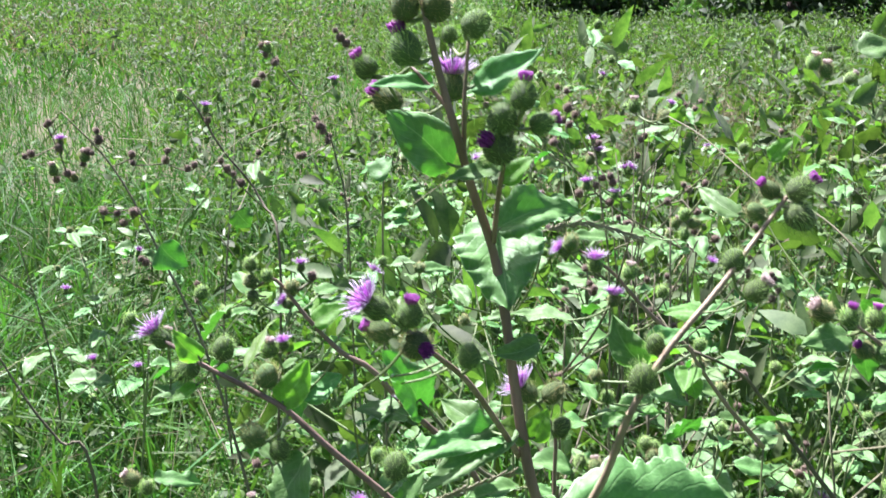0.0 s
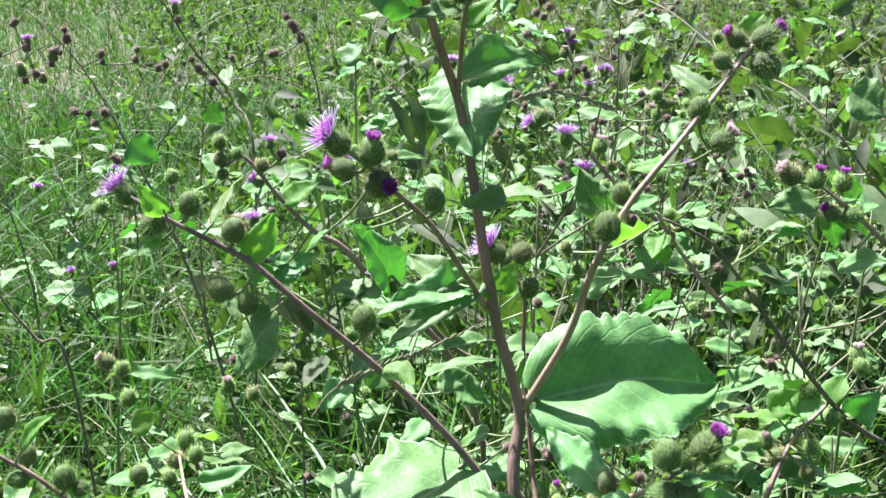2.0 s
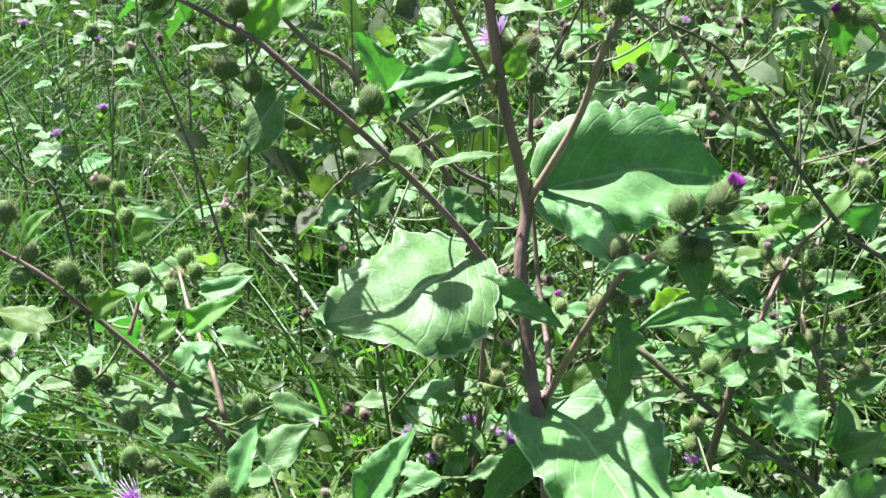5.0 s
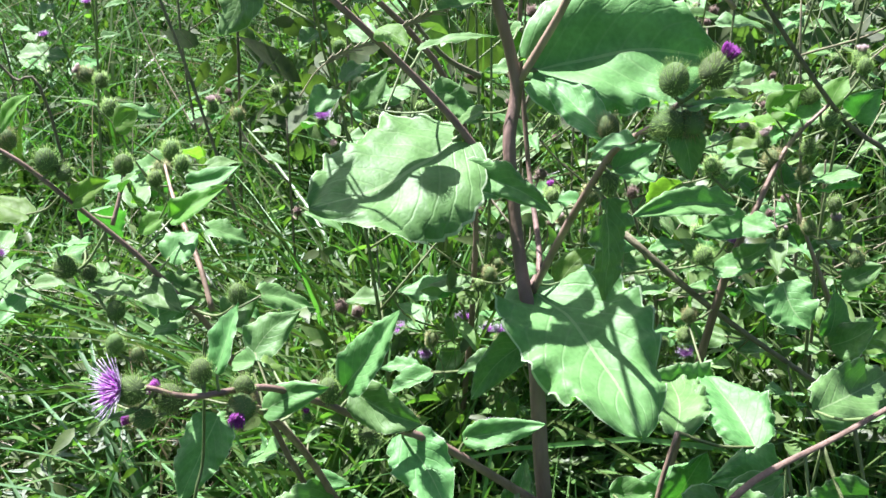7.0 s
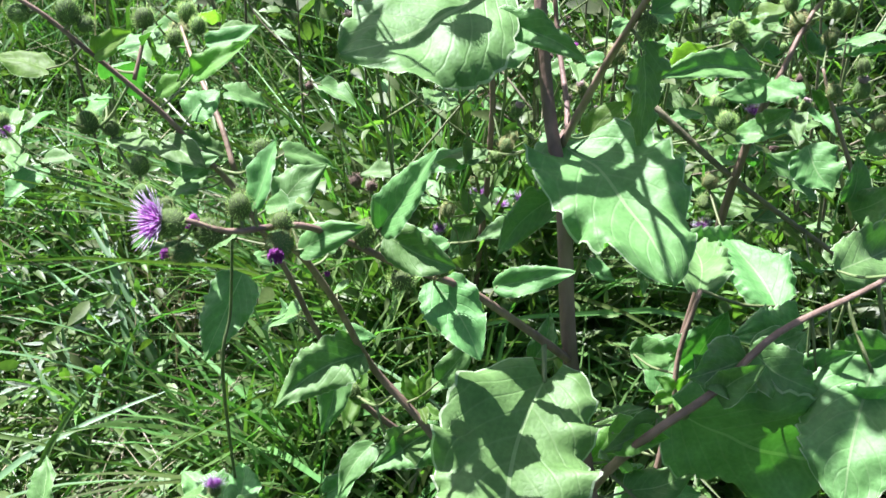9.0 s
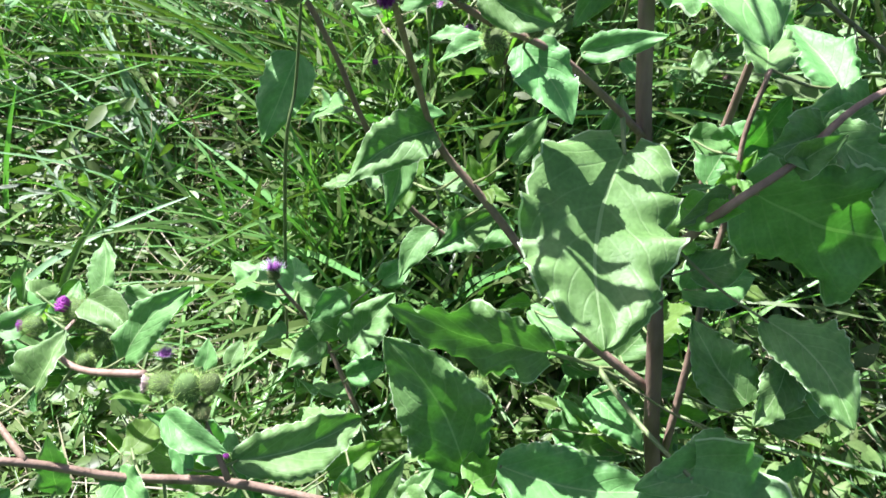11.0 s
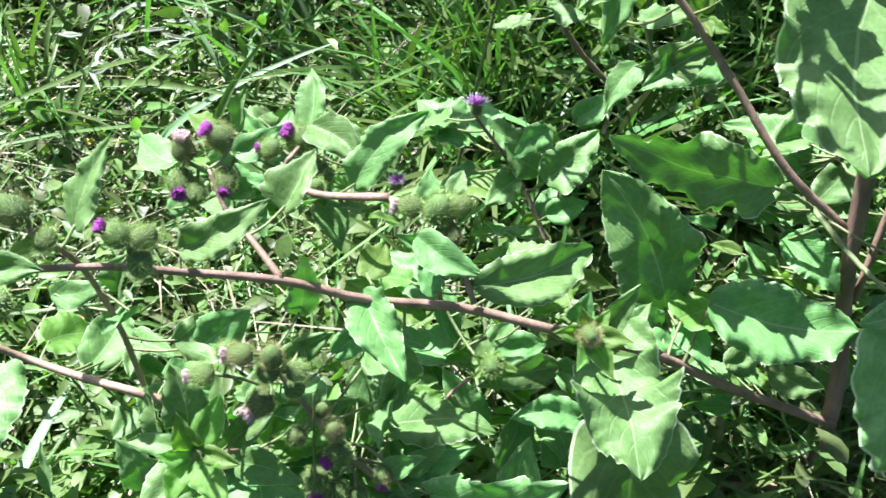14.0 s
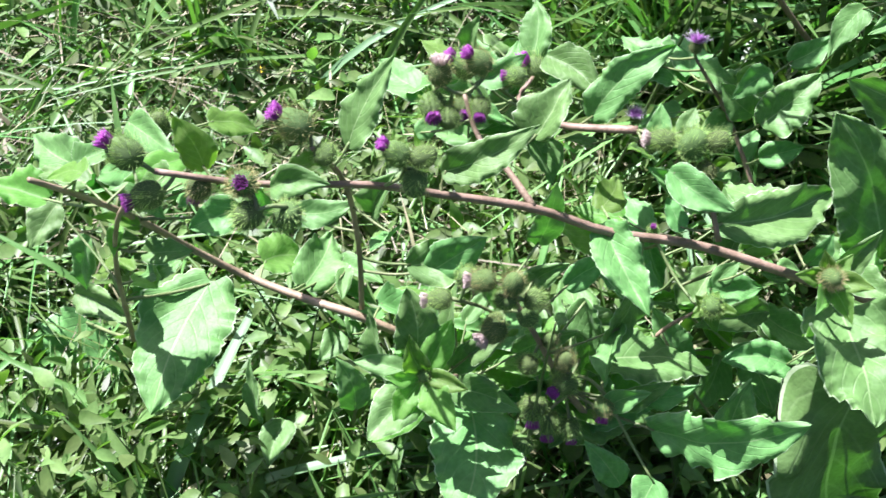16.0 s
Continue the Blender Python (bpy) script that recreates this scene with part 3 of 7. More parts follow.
def build_grass():
    def rows(n, y0, y1, h0, h1, w0, w1, lean, x0=-99, x1=99, power=1.0, lift=0.0):
        x, y = scatter(n, x0, x1, y0, y1, power)
        patch = np.array([noise.noise(Vector((a * 1.3, b * 1.3, 3))) for a, b in zip(x, y)])
        h = (h0 + (h1 - h0) * rng.random(n) ** 1.6) * (1 + 0.45 * patch)
        z = np.array([ground_height(a, b) for a, b in zip(x, y)]) - 0.005 + lift * rng.random(n)
        return np.stack([x, y, z, h, w0 + (w1 - w0) * rng.random(n) ** 2, rng.random(n) * 6.283, lean * (0.3 + 1.1 * rng.random(n))], 1)

    def tufts(n, each, y0, y1, h0, h1, w0, w1, lean, x0=-99, x1=99):
        x, y = scatter(n, x0, x1, y0, y1)
        k = np.repeat(np.arange(n), each)
        m = len(k)
        turn = rng.random(n) * 6.283
        tall = h0 + (h1 - h0) * rng.random(n)
        px = x[k] + rng.normal(0, 0.018, m)
        py = y[k] + rng.normal(0, 0.018, m)
        z = np.array([ground_height(a, b) for a, b in zip(px, py)]) - 0.005
        return np.stack([px, py, z, tall[k] * (0.55 + 0.6 * rng.random(m)), w0 + (w1 - w0) * rng.random(m) ** 1.5, turn[k] + rng.normal(0, 0.9, m), lean * (0.25 + 1.2 * rng.random(m))], 1)
    def trodden(a):
        """Leave few tall blades where the grass lies flat."""
        inside = (a[:, 0] < -0.28) & (a[:, 1] > 0.70) & (a[:, 1] < 1.5) & (a[:, 3] > 0.10)
        return a[~inside | (rng.random(len(a)) < 0.18)]

    def fan(x, y, count, h0, h1, w0, w1, lean, way, spread):
        """A loose tuft of broad blades arching one way."""
        px, py = x + rng.normal(0, 0.02, count), y + rng.normal(0, 0.02, count)
        z = np.array([ground_height(a, b) for a, b in zip(px, py)]) - 0.005
        return np.stack([px, py, z, h0 + (h1 - h0) * rng.random(count), w0 + (w1 - w0) * rng.random(count), way + rng.normal(0, spread, count), lean * (0.6 + 0.6 * rng.random(count))], 1)

    broad = [fan(-0.72, 1.12, 3, 0.30, 0.40, 0.012, 0.018, 0.9, 0.4, 0.6), fan(-0.52, 1.25, 3, 0.26, 0.34, 0.012, 0.016, 1.0, 2.6, 0.7), fan(-0.20, 1.02, 6, 0.20, 0.32, 0.012, 0.018, 1.0, 5.2, 1.0),
             fan(-0.05, 1.10, 6, 0.22, 0.36, 0.012, 0.018, 1.0, 3.9, 1.2), fan(-0.80, 0.42, 8, 0.24, 0.34, 0.014, 0.020, 1.5, 0.3, 0.8), fan(-0.68, 0.34, 7, 0.22, 0.32, 0.013, 0.019, 1.5, 5.4, 0.9),
             fan(-0.45, 1.35, 7, 0.35, 0.50, 0.011, 0.017, 0.9, 3.2, 1.3), fan(-0.66, 1.62, 9, 0.35, 0.52, 0.011, 0.017, 1.0, 3.0, 1.4), fan(-0.80, 1.75, 9, 0.35, 0.50, 0.011, 0.016, 1.0, 0.5, 1.4), fan(-0.30, 1.70, 9, 0.40, 0.62, 0.011, 0.016, 0.9, 2.0, 1.5),
             fan(-0.55, 2.05, 10, 0.45, 0.62, 0.011, 0.016, 0.9, 1.0, 1.5), fan(-0.20, 1.45, 8, 0.40, 0.60, 0.011, 0.016, 0.9, 3.6, 1.2), fan(0.05, 1.60, 9, 0.45, 0.65, 0.011, 0.016, 0.9, 0.5, 1.5)]
    tagged(ribbons("broad_grass", np.concatenate(broad), GLAUCOUS, "broad pale blue-green grass blades arching over the rest", "grass", 9, True))
    near = [tufts(220, 11, 1.15, 2.4, 0.18, 0.40, 0.007, 0.016, 0.7), tufts(150, 10, 0.1, 1.25, 0.06, 0.17, 0.005, 0.011, 0.9), tufts(60, 10, 1.25, 2.2, 0.28, 0.46, 0.008, 0.017, 0.8, -1.3, 0.2), tufts(280, 14, 1.3, 3.4, 0.40, 0.78, 0.006, 0.013, 0.75, -0.3, 1.7), rows(350, 0.8, 2.0, 0.28, 0.50, 0.009, 0.016, 1.15, -1.1, 0.4),
            rows(1200, 1.2, 2.4, 0.10, 0.28, 0.008, 0.016, 0.9), rows(1500, 0.1, 1.3, 0.05, 0.17, 0.005, 0.011, 1.0),
            rows(1800, 0.1, 2.4, 0.04, 0.12, 0.006, 0.012, 1.5),
            rows(120, 0.9, 2.2, 0.25, 0.48, 0.012, 0.021, 1.3, -1.4, -0.45),
            rows(1000, 1.15, 2.6, 0.22, 0.46, 0.009, 0.019, 1.05),
            rows(1500, -0.1, 1.2, 0.05, 0.22, 0.006, 0.014, 1.0, 0.3, 1.1), rows(700, 0.0, 0.9, 0.05, 0.16, 0.006, 0.012, 1.0, -1.3, -0.5)]
    lying = [rows(1900, 0.72, 1.55, 0.10, 0.24, 0.004, 0.010, 2.1, -1.35, -0.15, lift=0.05), rows(900, 0.05, 0.85, 0.10, 0.22, 0.005, 0.011, 1.6, -1.15, 0.1, lift=0.03),
             tufts(34, 6, 0.15, 0.75, 0.16, 0.28, 0.010, 0.016, 1.3, -1.05, -0.1)]
    tagged(ribbons("meadow_grass", np.concatenate([trodden(np.concatenate(near)), *lying]), GRASS, "lush green blades of uncut meadow grass", "grass", 6, True))
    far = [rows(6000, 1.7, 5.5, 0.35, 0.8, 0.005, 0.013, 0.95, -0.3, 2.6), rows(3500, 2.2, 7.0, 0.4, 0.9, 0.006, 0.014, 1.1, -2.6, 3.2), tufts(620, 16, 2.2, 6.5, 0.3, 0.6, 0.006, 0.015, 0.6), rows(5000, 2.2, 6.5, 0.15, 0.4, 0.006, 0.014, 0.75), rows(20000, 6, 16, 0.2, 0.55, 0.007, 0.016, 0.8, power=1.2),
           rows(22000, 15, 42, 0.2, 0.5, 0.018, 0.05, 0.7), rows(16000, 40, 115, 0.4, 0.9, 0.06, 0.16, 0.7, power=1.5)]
    # Darkened copy of the meadow grass; the shade sits in its colour.
    tagged(ribbons("distant_grass", trodden(np.concatenate(far)), SHADEDGRASS, "green meadow grass running back to the hedge", "grass", 3))
    lush = [tufts(150, 13, 1.0, 1.75, 0.26, 0.48, 0.007, 0.015, 0.7, -0.32, 0.25), tufts(430, 18, 1.75, 5.5, 0.35, 0.78, 0.005, 0.011, 0.75, -0.25, 2.5), tufts(120, 16, 1.5, 2.6, 0.30, 0.55, 0.005, 0.010, 0.7, 0.1, 1.3), tufts(260, 16, 1.7, 4.6, 0.25, 0.52, 0.004, 0.009, 0.65, -2.2, -0.2)]
    tagged(ribbons("tall_grass", np.concatenate(lush), GRASS, "tall bright green grass standing behind the burdocks", "grass", 5))

    def ring(n, r0, r1, h0, h1, w0, w1):
        r = r0 + (r1 - r0) * rng.random(n) ** 0.7
        an = rng.random(n) * 6.283
        x, y = np.cos(an) * r, 0.6 + np.sin(an) * r
        keep = (np.abs(x) > 0.3 + 0.5 * y) & ~((y > 0.05) & (np.abs(x + 0.3) < 1.0) & (y < 2))
        x, y = x[keep], y[keep]
        m = len(x)
        z = np.array([ground_height(a, b) for a, b in zip(x, y)]) - 0.005
        return np.stack([x, y, z, h0 + (h1 - h0) * rng.random(m), w0 + (w1 - w0) * rng.random(m), rng.random(m) * 6.283, 0.3 + rng.random(m)], 1)
    around = [ring(46000, 0.3, 5.5, 0.15, 0.40, 0.011, 0.023), ring(36000, 4.5, 18, 0.2, 0.5, 0.035, 0.09), ring(18000, 17, 60, 0.3, 0.6, 0.14, 0.34)]
    tagged(ribbons("surrounding_grass", np.concatenate(around), GRASS, "green meadow grass on the open side of the field", "grass", 3))
    dry = [rows(750, 0.70, 1.6, 0.015, 0.05, 0.0018, 0.0042, 6.0, -1.35, -0.1, lift=0.12), rows(200, 0.4, 1.0, 0.015, 0.04, 0.002, 0.004, 5.0, -1.1, -0.2, lift=0.06), rows(1500, 0.95, 2.3, 0.10, 0.30, 0.0015, 0.004, 1.7, lift=0.05), rows(380, 1.5, 5, 0.4, 0.95, 0.0018, 0.004, 0.9), rows(220, 5, 14, 0.5, 0.9, 0.004, 0.009, 0.8), rows(1500, 0.75, 1.9, 0.06, 0.2, 0.004, 0.009, 2.0, -1.2, 0.1, lift=0.03)]
    tagged(ribbons("dry_grass", np.concatenate(dry), STRAW, "pale dry grass stalks lying among the green", "grass"))
    rust = [rows(500, 10, 34, 0.45, 0.85, 0.008, 0.02, 0.6), rows(420, 3.0, 9.0, 0.8, 1.45, 0.003, 0.006, 0.35, 0.2, 4.5), rows(4200, 3.2, 12, 0.5, 1.05, 0.003, 0.008, 0.7, 0.5, 5.0), rows(3600, 22, 60, 0.5, 0.9, 0.02, 0.06, 0.6, -30, -2), rows(160, 1.8, 3.5, 0.5, 0.95, 0.002, 0.005, 0.7, -0.4, 1.6), rows(260, 1.35, 1.75, 0.25, 0.45, 0.002, 0.004, 0.4, -0.5, 0.1), rows(350, 0.75, 1.7, 0.02, 0.09, 0.0015, 0.004, 2.5, -1.3, -0.1, lift=0.05)]
    tagged(ribbons("seeding_grass", np.concatenate(rust), RUST, "brownish seeding grass tops in the far field", "grass"))


build_grass()


def build_herbs():
    def rows(n, y0, y1, z0, z1, l0, l1, x0=-99, x1=99, power=1.0):
        x, y = scatter(n, x0, x1, y0, y1, power)
        patch = np.array([noise.noise(Vector((a * 0.9 + 4, b * 0.9, 8))) for a, b in zip(x, y)])
        z = z0 + (z1 - z0) * rng.random(n) * (0.75 + 0.6 * patch)
        le = l0 + (l1 - l0) * rng.random(n) ** 1.5
        return np.stack([x, y, np.maximum(z, 0.01), le, le * (0.35 + 0.35 * rng.random(n)), rng.random(n) * 6.283, rng.normal(0.15, 0.45, n), rng.normal(0, 0.5, n)], 1)

    def clumps(count, each, y0, y1, h0, h1, l0, l1, spread, left, right=0.55):
        """Leafy tufts; left: how far to the side of the open grass they reach."""
        y = y0 + (y1 - y0) * rng.random(count)
        x = (left + (right - left) * rng.random(count) ** 0.8) * y
        h = h0 + (h1 - h0) * rng.random(count) ** 1.3
        size = l0 + (l1 - l0) * rng.random(count)
        k = np.repeat(np.arange(count), each)
        n = len(k)
        q = rng.random(n) ** 0.7
        le = size[k] * (0.6 + 0.8 * rng.random(n))
        an = rng.random(n) * 6.283
        rad = spread * h[k] * np.sqrt(rng.random(n)) * (1.15 - 0.6 * q)
        return np.stack([x[k] + np.cos(an) * rad, y[k] + np.sin(an) * rad, 0.02 + h[k] * q, le, le * (0.24 + 0.30 * rng.random(n)), an + rng.normal(0, 0.8, n), rng.normal(0.4, 0.8, n), rng.normal(0, 1.1, n)], 1)

    def stalks(count, each, y0, y1, left, right, h0, h1, l0, l1, strip=False):
        """Upright weeds: leaves set round a leaning stalk, smaller towards its top. Gives the leaves and the stalks."""
        y = y0 + (y1 - y0) * rng.random(count) ** 1.2
        x = (left + (right - left) * rng.random(count)) * (1.0 if strip else y)
        h = h0 + (h1 - h0) * rng.random(count) ** 1.2
        tilt, way = 0.05 + 0.35 * rng.random(count), rng.random(count) * 6.283
        k = np.repeat(np.arange(count), each)
        n = len(k)
        q = np.tile((np.arange(each) + 0.5) / each, count) ** 0.8 + rng.normal(0, 0.03, n)
        q = np.clip(q, 0.05, 1.02)
        an = np.tile(np.arange(each) * 2.4, count) + rng.normal(0, 0.5, n) + way[k]
        le = (l0 + (l1 - l0) * rng.random(count))[k] * (1.25 - 0.75 * q) * (0.75 + 0.5 * rng.random(n))
        off = tilt[k] * h[k] * q ** 1.9
        px, py = x[k] + np.cos(way[k]) * off + np.cos(an) * 0.008, y[k] + np.sin(way[k]) * off + np.sin(an) * 0.008
        pz = h[k] * q * (1 - 0.42 * tilt[k] * q)
        leaves = np.stack([px, py, pz, le, le * (0.30 + 0.28 * rng.random(n)), an, rng.normal(0.30, 0.6, n), rng.normal(0, 0.75, n)], 1)
        stems = np.stack([x, y, np.zeros(count), h, 0.003 + 0.002 * rng.random(count), way, tilt], 1)
        return leaves, stems

    weeds = [stalks(230, 15, 1.3, 2.7, -0.08, 0.50, 0.30, 0.72, 0.045, 0.095), stalks(150, 16, 2.3, 5.5, -0.14, 0.52, 0.45, 1.0, 0.04, 0.09), stalks(60, 14, 1.5, 5.0, -0.52, -0.1, 0.25, 0.55, 0.03, 0.06), stalks(130, 20, 3.2, 9.0, -0.02, 0.55, 0.9, 1.45, 0.05, 0.10), stalks(40, 18, 3.5, 9.0, -0.35, 0.0, 0.7, 1.1, 0.05, 0.09),
             stalks(70, 12, 0.95, 1.5, 0.0, 0.50, 0.12, 0.40, 0.03, 0.06),
             stalks(330, 9, 0.08, 0.95, -1.15, 0.15, 0.07, 0.24, 0.030, 0.062, True), stalks(150, 9, 0.85, 1.7, -1.35, -0.2, 0.06, 0.20, 0.026, 0.055, True)]
    leaf_cloud("upright_weeds", np.concatenate([a for a, b in weeds]), HERB, "upright leafy weeds crowding behind the burdocks", "weeds")
    ribbons("weed_stalks", np.concatenate([b for a, b in weeds]), GREENSTALK, "green stalks of the upright weeds", "weeds", 5, True)
    near = [rows(2600, 0.7, 1.85, 0.02, 0.17, 0.014, 0.044, -1.25, -0.2), rows(2000, 0.05, 1.35, 0.01, 0.13, 0.012, 0.040, -1.2, 0.4), rows(900, 1.4, 3.6, 0.15, 0.50, 0.014, 0.036, -1.7, 0.2), rows(900, 0.1, 2.6, 0.02, 0.16, 0.018, 0.05), rows(1300, 0.1, 2.6, 0.02, 0.22, 0.03, 0.065, 0.0, 0.9), rows(500, -0.1, 0.9, 0.02, 0.18, 0.03, 0.065, 0.3, 1.0), rows(1500, 1.3, 3.0, 0.1, 0.4, 0.02, 0.06),
            clumps(80, 30, 1.15, 2.6, 0.2, 0.55, 0.022, 0.05, 0.42, -0.12), clumps(60, 24, 1.2, 2.6, 0.12, 0.35, 0.02, 0.04, 0.5, -0.6)]
    litter = [rows(550, 0.3, 2.0, 0.005, 0.09, 0.010, 0.045, -1.3, -0.1)]
    litter[0][:, 4] *= 0.45
    leaf_cloud("leaf_litter", np.concatenate(litter), LITTER, "pale dry leaf litter lying between the blades", "litter")
    leaf_cloud("low_herbs", np.concatenate(near), HERB, "low broad-leaved herbs among the grass", "weeds")
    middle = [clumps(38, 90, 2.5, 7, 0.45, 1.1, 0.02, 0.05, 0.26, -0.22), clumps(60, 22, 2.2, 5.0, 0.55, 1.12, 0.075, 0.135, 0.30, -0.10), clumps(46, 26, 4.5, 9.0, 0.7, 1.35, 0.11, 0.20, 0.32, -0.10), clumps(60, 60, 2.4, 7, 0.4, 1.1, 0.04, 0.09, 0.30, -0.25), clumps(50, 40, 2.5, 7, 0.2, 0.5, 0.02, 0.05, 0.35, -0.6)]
    # Dimmed leaf tone with shade in the colour, also for the field herbs.
    leaf_cloud("leafy_weeds", np.concatenate(middle), DIMFIELD, "tufts of broad-leaved weeds in the tall grass, shade in their colour", "weeds")
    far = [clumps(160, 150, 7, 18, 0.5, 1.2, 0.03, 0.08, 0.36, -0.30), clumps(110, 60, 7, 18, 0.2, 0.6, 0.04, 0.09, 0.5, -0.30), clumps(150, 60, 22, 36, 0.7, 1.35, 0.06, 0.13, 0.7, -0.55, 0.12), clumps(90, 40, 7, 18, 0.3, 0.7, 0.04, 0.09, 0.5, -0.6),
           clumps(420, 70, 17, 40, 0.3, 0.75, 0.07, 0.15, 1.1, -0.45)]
    leaf_cloud("field_herbs", np.concatenate(far), DIMFIELD, "dense leafy weeds filling the field behind", "weeds")


build_herbs()


# ---- the plants, each with its stems, leaves and flower heads ----
main = Plant("burdock_plant", (0.165, 0.545, -0.010), "tall branching burdock with purple-brown stem and woolly leaves in the meadow", "burdock")
stem(main, "stem", [(0.165, 0.545, -0.020, 0.0115), (0.189, 0.615, 0.148, 0.0111), (0.169, 0.665, 0.314, 0.0106), (0.156, 0.700, 0.468, 0.0102), (0.124, 0.745, 0.659, 0.0093), (0.114, 0.790, 0.800, 0.0088), (0.103, 0.840, 0.868, 0.0079), (0.094, 0.880, 0.965, 0.0075), (0.101, 0.904, 1.018, 0.0070), (0.078, 0.900, 1.109, 0.0066), (0.064, 0.900, 1.191, 0.0061), (0.055, 0.900, 1.254, 0.0057), (0.043, 0.899, 1.316, 0.0052), (0.024, 0.870, 1.375, 0.0048), (0.010, 0.850, 1.426, 0.0043), (-0.001, 0.845, 1.464, 0.0039), (-0.010, 0.840, 1.501, 0.0034), (-0.018, 0.840, 1.536, 0.0030)])
stem(main, "branch", [(0.094, 0.865, 0.923, 0.0048), (0.041, 0.880, 0.993, 0.0042), (-0.025, 0.885, 1.065, 0.0038), (-0.097, 0.880, 1.135, 0.0035), (-0.136, 0.885, 1.171, 0.0032), (-0.166, 0.890, 1.188, 0.0029), (-0.214, 0.890, 1.215, 0.0025), (-0.247, 0.900, 1.233, 0.0022)])
stem(main, "branch", [(0.069, 0.900, 1.123, 0.0036), (0.047, 0.870, 1.168, 0.0032), (0.019, 0.820, 1.226, 0.0028), (-0.011, 0.770, 1.270, 0.0024), (-0.027, 0.760, 1.289, 0.0020)])
stem(main, "branch", [(0.102, 0.904, 1.015, 0.0045), (0.143, 0.890, 1.099, 0.0041), (0.161, 0.870, 1.172, 0.0037), (0.191, 0.875, 1.228, 0.0032), (0.235, 0.890, 1.279, 0.0028), (0.268, 0.910, 1.315, 0.0024), (0.306, 0.935, 1.356, 0.0020)])
stem(main, "branch", [(0.043, 0.899, 1.318, 0.0030), (0.046, 0.860, 1.377, 0.0026), (0.049, 0.830, 1.407, 0.0022), (0.054, 0.820, 1.432, 0.0018)])
stem(main, "branch", [(0.017, 0.860, 1.405, 0.0028), (0.017, 0.850, 1.450, 0.0022), (0.020, 0.850, 1.498, 0.0016)])
stem(main, "branch", [(0.006, 0.850, 1.442, 0.0028), (-0.025, 0.860, 1.476, 0.0016)])
stem(main, "branch", [(0.111, 0.830, 0.837, 0.0040), (0.127, 0.880, 0.845, 0.0036), (0.123, 0.960, 0.906, 0.0032), (0.114, 1.000, 1.024, 0.0028), (0.113, 1.000, 1.096, 0.0024), (0.101, 1.000, 1.123, 0.0020)])
stem(main, "branch", [(0.113, 0.830, 0.834, 0.0042), (0.135, 0.790, 0.922, 0.0038), (0.147, 0.740, 0.988, 0.0033), (0.159, 0.720, 1.025, 0.0029), (0.176, 0.690, 1.054, 0.0024), (0.190, 0.665, 1.082, 0.0020)])
stem(main, "branch", [(0.151, 0.705, 0.524, 0.0054), (0.167, 0.680, 0.583, 0.0050), (0.199, 0.670, 0.632, 0.0045), (0.247, 0.680, 0.666, 0.0041), (0.306, 0.710, 0.707, 0.0037), (0.400, 0.760, 0.716, 0.0032), (0.484, 0.800, 0.734, 0.0028)])
stem(main, "branch", [(0.187, 0.660, 0.281, 0.0050), (0.205, 0.700, 0.402, 0.0046), (0.221, 0.740, 0.479, 0.0041), (0.240, 0.776, 0.561, 0.0037), (0.247, 0.800, 0.616, 0.0032), (0.265, 0.820, 0.679, 0.0028)])
stem(main, "branch", [(0.161, 0.680, 0.367, 0.0060), (0.081, 0.700, 0.438, 0.0056), (0.019, 0.745, 0.515, 0.0052), (-0.025, 0.765, 0.571, 0.0048), (-0.067, 0.775, 0.626, 0.0044), (-0.093, 0.730, 0.731, 0.0036), (-0.111, 0.660, 0.827, 0.0032), (-0.120, 0.610, 0.875, 0.0028)])
stem(main, "branch", [(0.125, 0.742, 0.653, 0.0046), (0.074, 0.710, 0.718, 0.0042), (0.017, 0.685, 0.780, 0.0039), (-0.035, 0.670, 0.813, 0.0035), (-0.070, 0.655, 0.843, 0.0031), (-0.108, 0.620, 0.883, 0.0027), (-0.153, 0.590, 0.897, 0.0024), (-0.181, 0.580, 0.913, 0.0020)])
stem(main, "branch", [(0.145, 0.675, 0.377, 0.0032), (0.079, 0.640, 0.452, 0.0026), (0.028, 0.615, 0.499, 0.0020)], STALK)
stem(main, "branch", [(0.192, 0.600, 0.123, 0.0062), (0.100, 0.585, 0.191, 0.0058), (0.022, 0.560, 0.263, 0.0055), (-0.077, 0.530, 0.360, 0.0051), (-0.170, 0.505, 0.425, 0.0047), (-0.263, 0.505, 0.462, 0.0044), (-0.345, 0.490, 0.493, 0.0040), (-0.411, 0.475, 0.535, 0.0037), (-0.485, 0.460, 0.564, 0.0033), (-0.539, 0.440, 0.593, 0.0029), (-0.613, 0.410, 0.622, 0.0026), (-0.674, 0.390, 0.652, 0.0022)])
stem(main, "branch", [(0.214, 0.570, 0.035, 0.0056), (-0.253, 0.550, 0.093, 0.0053), (-0.390, 0.530, 0.190, 0.0049), (-0.551, 0.513, 0.324, 0.0046), (-0.618, 0.530, 0.335, 0.0042), (-0.676, 0.550, 0.341, 0.0039), (-0.720, 0.540, 0.392, 0.0035), (-0.745, 0.500, 0.478, 0.0032), (-0.770, 0.470, 0.537, 0.0028), (-0.791, 0.440, 0.587, 0.0025)])
stem(main, "branch", [(-0.324, 0.530, 0.204, 0.0030), (-0.289, 0.530, 0.258, 0.0026), (-0.262, 0.530, 0.309, 0.0022), (-0.237, 0.535, 0.329, 0.0018)])
stem(main, "branch", [(-0.422, 0.500, 0.245, 0.0030), (-0.462, 0.460, 0.315, 0.0024), (-0.495, 0.430, 0.354, 0.0018)])
